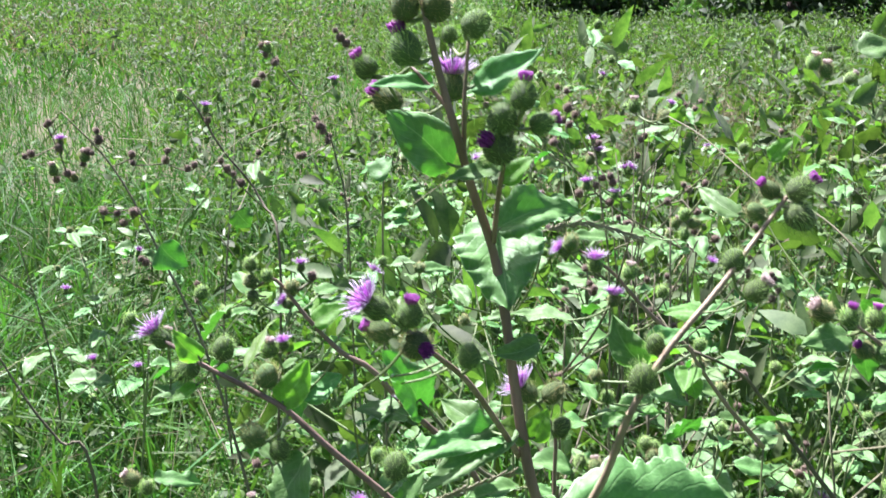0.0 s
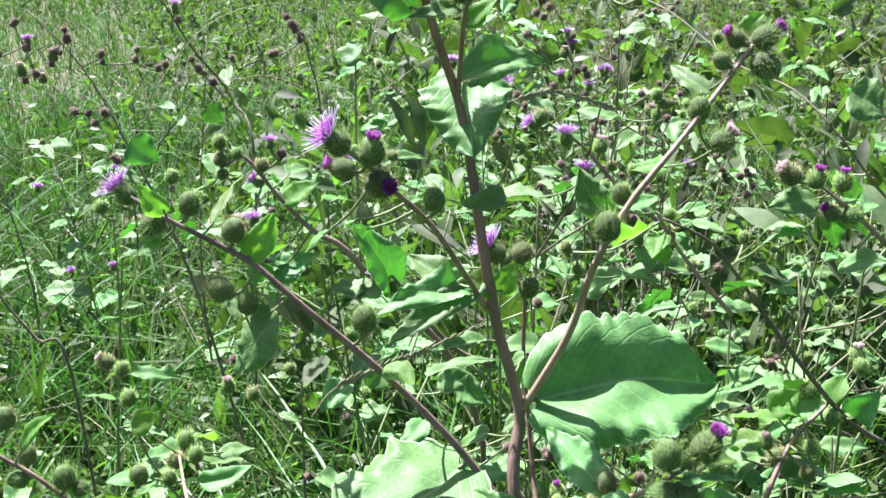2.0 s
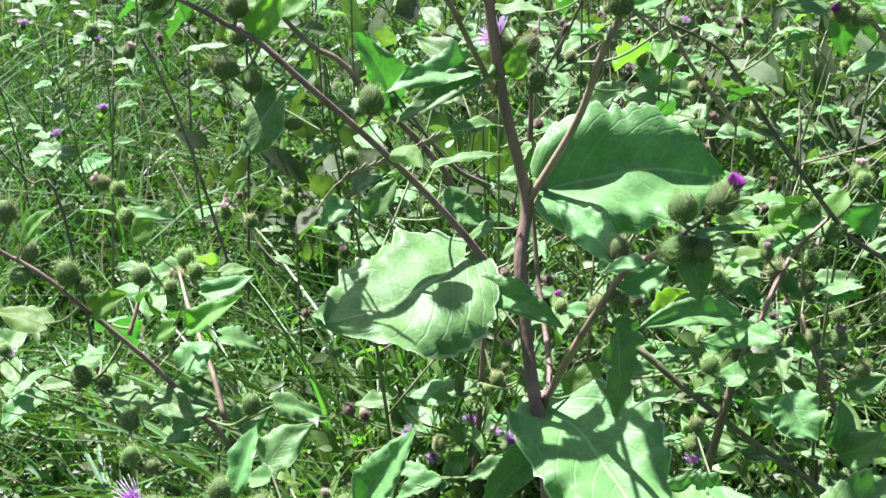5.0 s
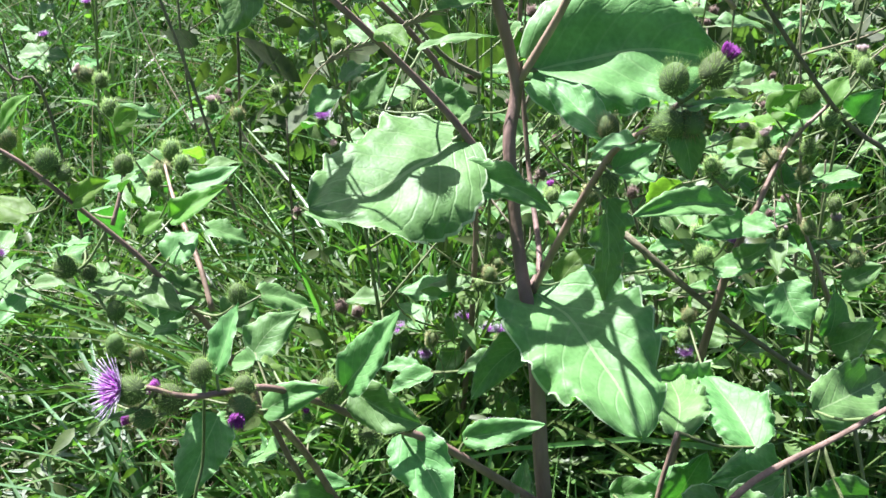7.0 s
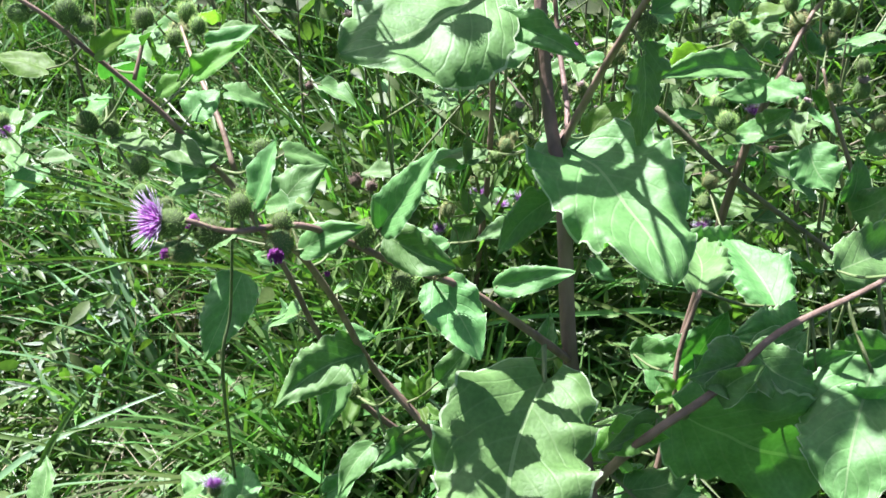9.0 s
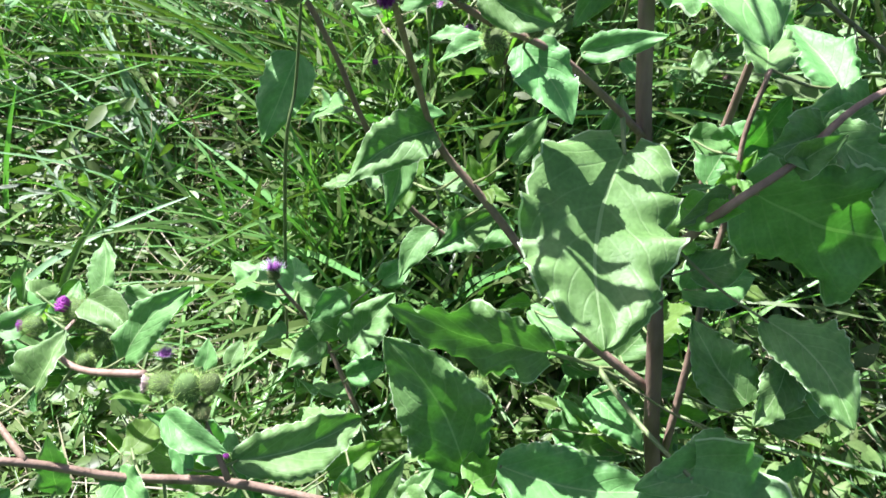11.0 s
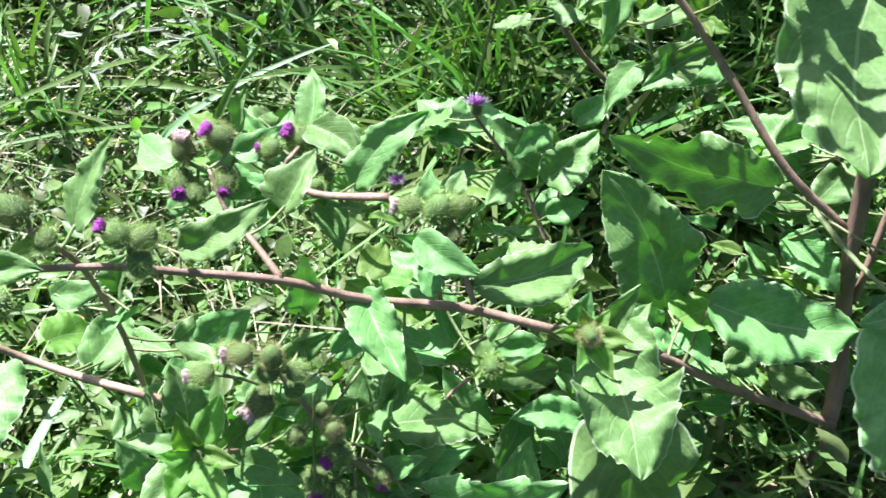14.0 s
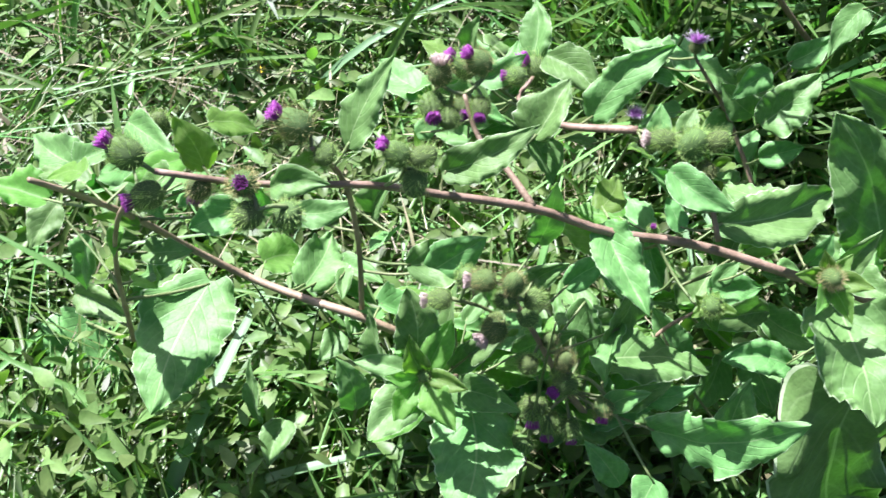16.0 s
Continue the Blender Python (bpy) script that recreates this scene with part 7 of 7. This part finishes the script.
bur(dry, (0.239, 2.050, 1.309), (0.000, 0.000, 1.000), 0.0131, "brown")
bur(dry, (0.255, 2.064, 1.294), (0.000, 0.000, 1.000), 0.0113, "brown")
bur(dry, (0.229, 2.050, 1.285), (0.000, 0.000, 1.000), 0.0126, "brown")
bur(dry, (0.245, 2.067, 1.275), (0.000, 0.000, 1.000), 0.0111, "brown")
bur(dry, (0.318, 2.000, 1.135), (0.000, 0.000, 1.000), 0.0116, "brown")
bur(dry, (0.325, 1.992, 1.150), (0.000, 0.000, 1.000), 0.0080, "open")
bur(dry, (0.259, 2.000, 1.152), (0.000, 0.000, 1.000), 0.0114, "brown")
bur(dry, (0.271, 1.985, 1.170), (0.000, 0.000, 1.000), 0.0089, "open")
bur(dry, (0.322, 2.000, 1.173), (0.000, 0.000, 1.000), 0.0112, "brown")
bur(dry, (0.317, 2.001, 1.185), (0.000, 0.000, 1.000), 0.0106, "brown")
bur(dry, (0.290, 2.000, 1.168), (0.000, 0.000, 1.000), 0.0103, "brown")
bur(dry, (0.306, 2.017, 1.179), (0.000, 0.000, 1.000), 0.0094, "brown")
bur(dry, (-0.290, 2.200, 1.194), (0.000, 0.000, 1.000), 0.0105, "brown")
bur(dry, (-0.298, 2.197, 1.193), (0.000, 0.000, 1.000), 0.0101, "brown")
bur(dry, (-0.421, 2.200, 1.136), (0.000, 0.000, 1.000), 0.0139, "brown")
bur(dry, (-0.437, 2.199, 1.155), (0.000, 0.000, 1.000), 0.0084, "brown")
bur(dry, (-0.449, 2.200, 1.165), (0.000, 0.000, 1.000), 0.0124, "brown")
bur(dry, (-0.460, 2.195, 1.184), (0.000, 0.000, 1.000), 0.0098, "brown")
bur(dry, (-0.694, 1.890, 0.990), (0.000, 0.000, 1.000), 0.0073, "open")
bur(dry, (-0.582, 1.930, 0.824), (0.000, 0.000, 1.000), 0.0076, "open")
bur(dry, (-0.506, 2.280, 1.281), (0.000, 0.000, 1.000), 0.0084, "open")
bur(dry, (-0.242, 2.400, 1.326), (0.000, 0.000, 1.000), 0.0088, "open")
leaf(main, (-0.539, 0.470, 0.286), (-0.557, 0.490, 0.369), 0.044, (-0.707, -0.707, 0.000), 0.3, 0.03, 0.15, 0)
leaf(main, (-0.506, 0.470, 0.277), (-0.511, 0.500, 0.370), 0.032, (-0.707, -0.707, 0.000), 0.3, 0.03, 0.15, 0)
leaf(main, (-0.494, 0.460, 0.303), (-0.452, 0.460, 0.353), 0.030, (0.000, -0.707, 0.707), 0.35, 0.03, 0.15, 0)
leaf(main, (-0.566, 0.450, 0.265), (-0.581, 0.460, 0.328), 0.032, (0.000, -0.707, 0.707), 0.3, 0.03, 0.15, 0)
leaf(main, (-0.341, 0.480, 0.290), (-0.356, 0.500, 0.377), 0.038, (0.447, -0.894, 0.000), 0.3, 0.03, 0.15, 0)
leaf(main, (-0.205, 0.420, 0.271), (-0.200, 0.440, 0.348), 0.047, (0.000, -0.707, 0.707), 0.25, 0.03, 0.15, 0)
leaf(main, (-0.333, 0.420, 0.330), (-0.300, 0.410, 0.370), 0.023, (0.000, -0.707, 0.707), 0.3, 0.03, 0.15, 0)
leaf(main, (-0.306, 0.400, 0.225), (-0.344, 0.410, 0.281), 0.032, (0.000, -0.707, 0.707), 0.3, 0.03, 0.15, 0)
leaf(main, (-0.282, 0.380, 0.275), (-0.301, 0.340, 0.275), 0.041, (0.000, -0.707, 0.707), 0.2, 0.03, 0.15, 0)
leaf(main, (-0.652, 0.500, 0.157), (-0.663, 0.448, 0.152), 0.036, (0.000, -0.707, 0.707), 0.3, 0.03, 0.15, 0)
leaf(main, (-0.232, 0.520, 0.255), (-0.274, 0.540, 0.323), 0.040, (0.447, -0.894, 0.000), 0.3, 0.03, 0.15, 0)
bur(main, (-0.485, 0.455, 0.439), (-1.000, 0.000, 0.000), 0.0128, "pale")
bur(main, (-0.463, 0.460, 0.464), (0.000, 0.000, 1.000), 0.0108, "bud")
bur(main, (-0.429, 0.450, 0.448), (0.000, -0.707, 0.707), 0.0127, "bud")
bur(main, (-0.409, 0.450, 0.424), (1.000, 0.000, 0.000), 0.0111, "bud")
bur(main, (-0.438, 0.440, 0.416), (-0.707, -0.707, 0.000), 0.0139, "pale")
bur(main, (-0.387, 0.450, 0.392), (0.000, 0.000, 1.000), 0.0095, "bud")
bur(main, (-0.396, 0.430, 0.311), (0.000, -0.707, -0.707), 0.0150, "pink")
bur(main, (-0.359, 0.430, 0.278), (0.000, -0.707, -0.707), 0.0120, "pink")
bur(main, (-0.377, 0.450, 0.352), (0.000, 0.000, 1.000), 0.0098, "bud")
bur(main, (-0.404, 0.420, 0.261), (0.000, -0.707, -0.707), 0.0144, "pink")
leaf(main, (-0.664, 0.750, 0.146), (-0.664, 0.713, 0.134), 0.018, (0.000, -0.707, 0.707), 0.3, 0.05, 0.1, 0, DRYLEAF, False)
leaf(main, (-0.713, 0.750, 0.163), (-0.694, 0.723, 0.151), 0.022, (0.000, -0.707, 0.707), 0.3, 0.05, 0.1, 0, DRYLEAF, False)
leaf(main, (-0.919, 0.620, -0.012), (-0.941, 0.585, -0.016), 0.023, (0.000, -0.707, 0.707), 0.3, 0.05, 0.1, 0, DRYLEAF, False)
leaf(main, (-0.905, 0.620, -0.021), (-0.902, 0.581, -0.026), 0.016, (0.000, -0.707, 0.707), 0.3, 0.05, 0.1, 0, DRYLEAF, False)


# ---- leaves in the shade of the stems ----
open_leaves = list(sunny)

def shades(c, p, size):
    """Whether a leaf of that size at c would keep the sun from p."""
    d = c - p
    h = d.dot(SUN_TO)
    return 0 < h < 0.8 and (d - SUN_TO * h).length < 0.02 + 0.35 * size


def fill(plant, count, low, high, small, large, seed):
    r = random.Random(seed)
    spots = [q for q in plant.line if low < q.z < high]
    for k in range(count):
        q = r.choice(spots)
        an = r.uniform(0.2, 2.94)
        s = r.uniform(small, large)
        d = Vector((math.cos(an), 0.5 * math.sin(an), 0))
        b = q + d * r.uniform(0.015, 0.06) + Vector((0, 0.02, r.uniform(-0.06, 0.0)))
        e = b + (d + Vector((0, 0, r.uniform(-.7, .3)))).normalized() * s
        c = (b + e) / 2
        if any(shades(c, p, s) for p in open_leaves) or any(shades(c, p, s * 0.5) for p in heads_at):
            continue
        leaf(plant, b, e, s * r.uniform(0.45, 0.68), (r.uniform(-.4, .4), r.uniform(-.5, .1), 1), r.uniform(.1, .4), r.uniform(.02, .06), 0.2, 0.1, r.choice([LEAF, LEAF, LEAF, YOUNG]))


fill(main, 140, 0.05, 0.48, 0.05, 0.11, 1)
fill(main, 90, 0.42, 0.75, 0.035, 0.075, 2)
fill(main, 50, 0.75, 1.3, 0.02, 0.045, 3)
def undergrowth(plant, count, high, small, large, seed, back=0.09, deep=0.09, left=-2.0):
    """Side leaves crowding under the low branches."""
    r = random.Random(seed)
    spots = [q for q in plant.line if q.z < high and q.y < 0.72 and q.x > left]
    for k in range(count):
        q = r.choice(spots)
        an = r.uniform(0, 6.283)
        s = r.uniform(small, large)
        b = q + Vector((r.uniform(-.03, .03), r.uniform(0.01, back), r.uniform(-deep, -.015)))
        e = b + Vector((math.cos(an), 0.6 * math.sin(an), r.uniform(-.5, .5))).normalized() * s
        if any(shades((b + e) / 2, p, s) for p in open_leaves + heads_at):
            continue
        leaf(plant, b, e, s * r.uniform(0.38, 0.56), (r.uniform(-.7, .7), r.uniform(-.9, -.1), 1), r.uniform(.25, .8), r.uniform(.02, .06), r.uniform(0.0, 0.3), 0.1, r.choice([LEAF, LEAF, LEAF, YOUNG]))


undergrowth(main, 190, 0.62, 0.028, 0.066, 21)
undergrowth(main, 150, 0.56, 0.034, 0.080, 22, 0.14, 0.20, -0.22)
fill(right, 70, 0.1, 1.3, 0.035, 0.08, 4)
fill(left, 50, 0.1, 1.1, 0.035, 0.08, 5)
fill(middle, 40, 0.1, 1.2, 0.04, 0.09, 6)


# ---- grass stalks with ears, and small herbs ----
def grass_stalk(points, ear=0.4, dry=True, label="pale arching grass stalk with a slender ear", radius=0.0009):
    line = smooth_line([(*q, radius) for q in points], 6)
    base = Vector(line[0][:3])
    root = new("grass_stalk")
    root.location = base
    tagged(root, label, "grass")
    local = [(*(Vector(q[:3]) - base), q[3] * (1 - 0.5 * i / len(line))) for i, q in enumerate(line)]
    mat = STRAW if dry else GREENSTALK
    v, f = tube(local, 5, 0.0)
    mesh_object("stalk", v, f, mat, root)
    if ear <= 0:
        return
    r = random.Random(len(line) + int(base.x * 1000))
    n0 = int(len(local) * (1 - ear))
    for i in range(n0, len(local) - 1):
        a, b = Vector(local[i][:3]), Vector(local[i + 1][:3])
        d = (b - a).normalized()
        side = d.cross(Vector((0, -1, 0.3))).normalized()
        for k in (-1, 1):
            for h in (0.25, 0.75):
                c = a + (b - a) * h
                e = c + (d * 0.8 + side * k * r.uniform(0.12, 0.40)).normalized() * r.uniform(0.008, 0.015)
                m = (c + e) / 2
                sv, sf = tube([(*c, 0.0003), (*m, 0.0008), (*e, 0.0002)], 4, 0.0)
                mesh_object("spikelet", sv, sf, mat, root)


grass_stalk([(-0.102, 0.950, 0.990), (-0.078, 0.950, 1.021), (-0.027, 0.940, 1.049), (0.018, 0.930, 1.072), (0.066, 0.920, 1.096)], 0.75)
grass_stalk([(-0.445, 1.000, 0.195), (-0.392, 1.100, 0.200), (-0.336, 1.150, 0.232), (-0.281, 1.200, 0.263)], 0.4)
grass_stalk([(-0.416, 1.600, 1.159), (-0.376, 1.600, 1.237), (-0.303, 1.600, 1.313), (-0.210, 1.600, 1.342), (-0.119, 1.600, 1.325)], 0.0)
grass_stalk([(-0.298, 1.500, 1.151), (-0.331, 1.500, 1.205), (-0.334, 1.500, 1.254)], 0.0)
grass_stalk([(0.093, 1.200, 1.252), (0.112, 1.200, 1.262), (0.157, 1.200, 1.272), (0.196, 1.200, 1.265), (0.229, 1.200, 1.253)], 0.7)
grass_stalk([(-0.052, 1.600, 1.208), (-0.017, 1.600, 1.234), (0.025, 1.600, 1.261)], 0.0)
grass_stalk([(-0.194, 1.800, 1.188), (-0.251, 1.800, 1.207), (-0.328, 1.800, 1.198)], 0.0)
grass_stalk([(-0.260, 0.996, 0.000), (-0.220, 0.800, 0.567), (-0.202, 0.800, 0.682), (-0.188, 0.800, 0.809), (-0.194, 0.800, 0.751)], 0.0, False, "thin dark green upright stalk in the grass", 0.0022)
grass_stalk([(-0.414, 0.420, -0.074), (-0.400, 0.420, 0.239), (-0.394, 0.420, 0.370), (-0.389, 0.420, 0.458)], 0.0, False, "thin dark green upright stalk in the grass", 0.0022)


def silvery_herb(x, y, count, seed):
    r = random.Random(seed)
    p = Plant("silvery_herb", (x, y, ground_height(x, y)), "low herb with narrow silvery leaves in the grass", "herb")
    for k in range(count):
        an, rad = r.uniform(0, 6.283), r.uniform(0.0, 0.10)
        b = Vector((x + math.cos(an) * rad, y + math.sin(an) * rad, r.uniform(0.08, 0.24)))
        an2 = an + r.uniform(-.8, .8)
        e = b + Vector((math.cos(an2), math.sin(an2), r.uniform(-.3, .3))) * r.uniform(0.03, 0.055)
        leaf(p, b, e, r.uniform(0.005, 0.009), (0, -0.4, 1), 0.2, 0.01, 0.2, 0.0, SILVER, False)
    stem(p, "stem", [(x, y, -0.01, 0.002), (x + 0.02, y, 0.12, 0.0015), (x + 0.05, y + 0.02, 0.22, 0.001)], GREENSTALK, 5)


silvery_herb(-0.62, 1.40, 26, 1)
silvery_herb(-0.50, 1.52, 22, 2)
silvery_herb(-0.75, 1.28, 22, 3)


def buttercup(x, y, z):
    p = Plant("buttercup", (x, y, ground_height(x, y)), "small yellow buttercup in the grass", "flower")
    stem(p, "stem", [(x, y, -0.01, 0.0012), (x + 0.01, y, z * 0.6, 0.001), (x, y, z, 0.0008)], GREENSTALK, 5)
    for k in range(5):
        an = 2 * math.pi * k / 5
        d = Vector((math.cos(an), math.sin(an), 0.45))
        petal = leaf(p, Vector((x, y, z)), Vector((x, y, z)) + d * 0.009, 0.008, (0, 0, 1), 0.1, 0.0, -0.2, 0.0, YELLOW, False)
        petal.name = "petal"


for bx, by, bz in ((-0.98, 0.90, 0.10), (-0.90, 0.95, 0.08), (-0.78, 1.15, 0.09), (-0.86, 0.78, 0.07)):
    buttercup(bx, by, bz)


# ---- young plants filling the background ----
def bush(name, x, y, height, seed, heads, label, dry=0.0):
    r = random.Random(seed)
    p = Plant(name, (x, y, ground_height(x, y)), label, "burdock")
    top = Vector((x + r.uniform(-.12, .12), y + r.uniform(-.12, .12), height))
    mid = (Vector((x, y, 0)) + top) / 2 + Vector((r.uniform(-.05, .05), r.uniform(-.05, .05), 0))
    mat = DRYSTEM if dry else STALK
    stem(p, "stem", [(x, y, -0.02, 0.0042), (*mid, 0.0032), (*top, 0.0016)], mat, 6)
    spine = list(p.line)
    for k in range(r.randint(4, 7)):
        f = spine[int(len(spine) * r.uniform(0.25, 0.9))]
        an = r.uniform(0, 6.283)
        ln = height * r.uniform(0.22, 0.42)
        e = f + Vector((math.cos(an) * ln * 0.75, math.sin(an) * ln * 0.75, ln * r.uniform(0.4, 0.9)))
        m = (f + e) / 2 + Vector((math.cos(an), math.sin(an), 0)) * 0.04
        stem(p, "branch", [(*f, 0.0022), (*m, 0.0018), (*e, 0.0012)], mat, 6)
        for h in range(r.randint(0, heads)):
            q = e + Vector((r.uniform(-.035, .035), r.uniform(-.035, .035), r.uniform(-.03, .03)))
            st = "brown" if r.random() < dry else r.choice(["bud"] * 9 + ["pale"] * 2 + ["open"])
            bur(p, q, (r.uniform(-.6, .6), r.uniform(-.6, .6), 1), r.uniform(0.009, 0.0125), st)
    for k in range(r.randint(12, 20) if not dry else 5):
        q = r.choice(p.line)
        an = r.uniform(0, 6.283)
        s = r.uniform(0.04, 0.105) * (1.25 - 0.6 * q.z / height) * (1.35 if y > 2.1 else 1.0)
        b = q + Vector((math.cos(an), math.sin(an), 0.2)) * s * 0.3
        e = b + Vector((math.cos(an), math.sin(an), r.uniform(-.4, .3))) * s
        leaf(p, b, e, s * r.uniform(0.4, 0.62), (r.uniform(-.3, .3), -0.3, 1), 0.3, 0.05, 0.2, 0.1)
    return p


bush_rng = random.Random(11)
for i in range(56):
    by = 1.35 + 3.2 * bush_rng.random() ** 1.3
    bx = bush_rng.uniform(-0.02, 0.5) * by * 1.0 if i % 6 else bush_rng.uniform(-0.45, 0.0) * by
    withered = i % 4 == 0
    bush("burdock_plant" if not withered else "withered_burdock", bx, by, bush_rng.uniform(0.6, 1.1) * (1.12 if by > 2.1 else 1.0), 40 + i, 2,
         "young green burdock standing in the meadow weeds" if not withered else "brown withered burdock among the weeds",
         0.8 if withered else 0.0)

for i in range(7):
    bush("withered_burdock", bush_rng.uniform(0.12, 0.52), bush_rng.uniform(1.95, 2.7), bush_rng.uniform(0.95, 1.2), 140 + i, 5, "brown withered burdock with many dry burs among the weeds", 0.92)


# ---- leaves crowding on the side branch of the tall plant ----
leaf(main, (0.400, 0.705, 0.668), (0.345, 0.595, 0.612), 0.105, (-0.30, -0.30, 0.90), 0.12, 0.035, 0.12, 0.2)
leaf(main, (0.432, 0.740, 0.660), (0.345, 0.720, 0.610), 0.088, (0.20, -0.75, 0.45), 0.25, 0.05, 0.15, 0.1)
leaf(main, (0.278, 0.700, 0.687), (0.222, 0.680, 0.680), 0.056, (0.10, -0.85, 0.45), 0.30, 0.06, 0.15)
leaf(main, (0.287, 0.720, 0.682), (0.350, 0.690, 0.655), 0.052, (-0.10, -0.60, 0.80), 0.30, 0.06, 0.15)
leaf(main, (0.363, 0.780, 0.655), (0.285, 0.760, 0.668), 0.054, (-0.10, -0.55, 0.80), 0.40, 0.05, 0.15)
leaf(main, (0.159, 0.700, 0.601), (0.204, 0.665, 0.626), 0.040, (-0.10, -0.60, 0.80), 0.35, 0.05, 0.15, 0, YOUNG)
leaf(main, (0.281, 0.860, 0.545), (0.305, 0.835, 0.633), 0.066, (0.10, -0.90, 0.40), 0.25, 0.05, 0.15)


# ---- hedge far behind ----
def build_hedge():
    r = np.random.default_rng(5)
    for i in range(17):
        x = -60 + i * 6.0 + r.uniform(-1.2, 1.2)
        y = 39 + r.uniform(-2, 4) + (70 if x < 4.5 else 0)
        hgt = r.uniform(5, 9)
        root = new("hedge_tree")
        root.location = (x, y, 0)
        tagged(root, "dark leafy tree of the hedge at the field's far edge", "tree", "hedge trees")
        line = smooth_line([(0, 0, -0.2, 0.28), (0.2, 0, hgt * 0.3, 0.22), (r.uniform(-.6, .6), 0.3, hgt * 0.7, 0.09)])
        v, f = tube(line, 8)
        mesh_object("trunk", v, f, BARK, root)
        for k in range(4):
            an = r.uniform(0, 6.28)
            z0 = hgt * r.uniform(0.2, 0.5)
            limb = smooth_line([(0.1, 0, z0, 0.10), (math.cos(an) * 1.2, math.sin(an), z0 + 0.9, 0.06), (math.cos(an) * 2.4, math.sin(an) * 2, z0 + 2.0, 0.02)])
            v, f = tube(limb, 6)
            mesh_object("limb", v, f, BARK, root)
        n = 2600
        c = r.normal(0, 1, (22, 3)) * (1.9, 1.3, hgt * 0.26) + (0, 0, hgt * 0.33)
        pick = r.integers(0, 22, n)
        q = c[pick] + r.normal(0, 0.55, (n, 3))
        low = r.random(n) < 0.4
        q[low] = np.stack([r.uniform(-3, 3, n), r.uniform(-1, 1, n), r.uniform(0.1, 2.4, n)], 1)[low]
        q[:, 2] = np.clip(q[:, 2], 0.15, None)
        le = r.uniform(0.24, 0.5, n)
        spots = np.stack([q[:, 0], q[:, 1], q[:, 2], le, le * 0.6, r.random(n) * 6.283, r.normal(0, 0.6, n), r.normal(0, 0.8, n)], 1)
        leaf_cloud("crown", spots, HEDGE, "", "", root)


build_hedge()
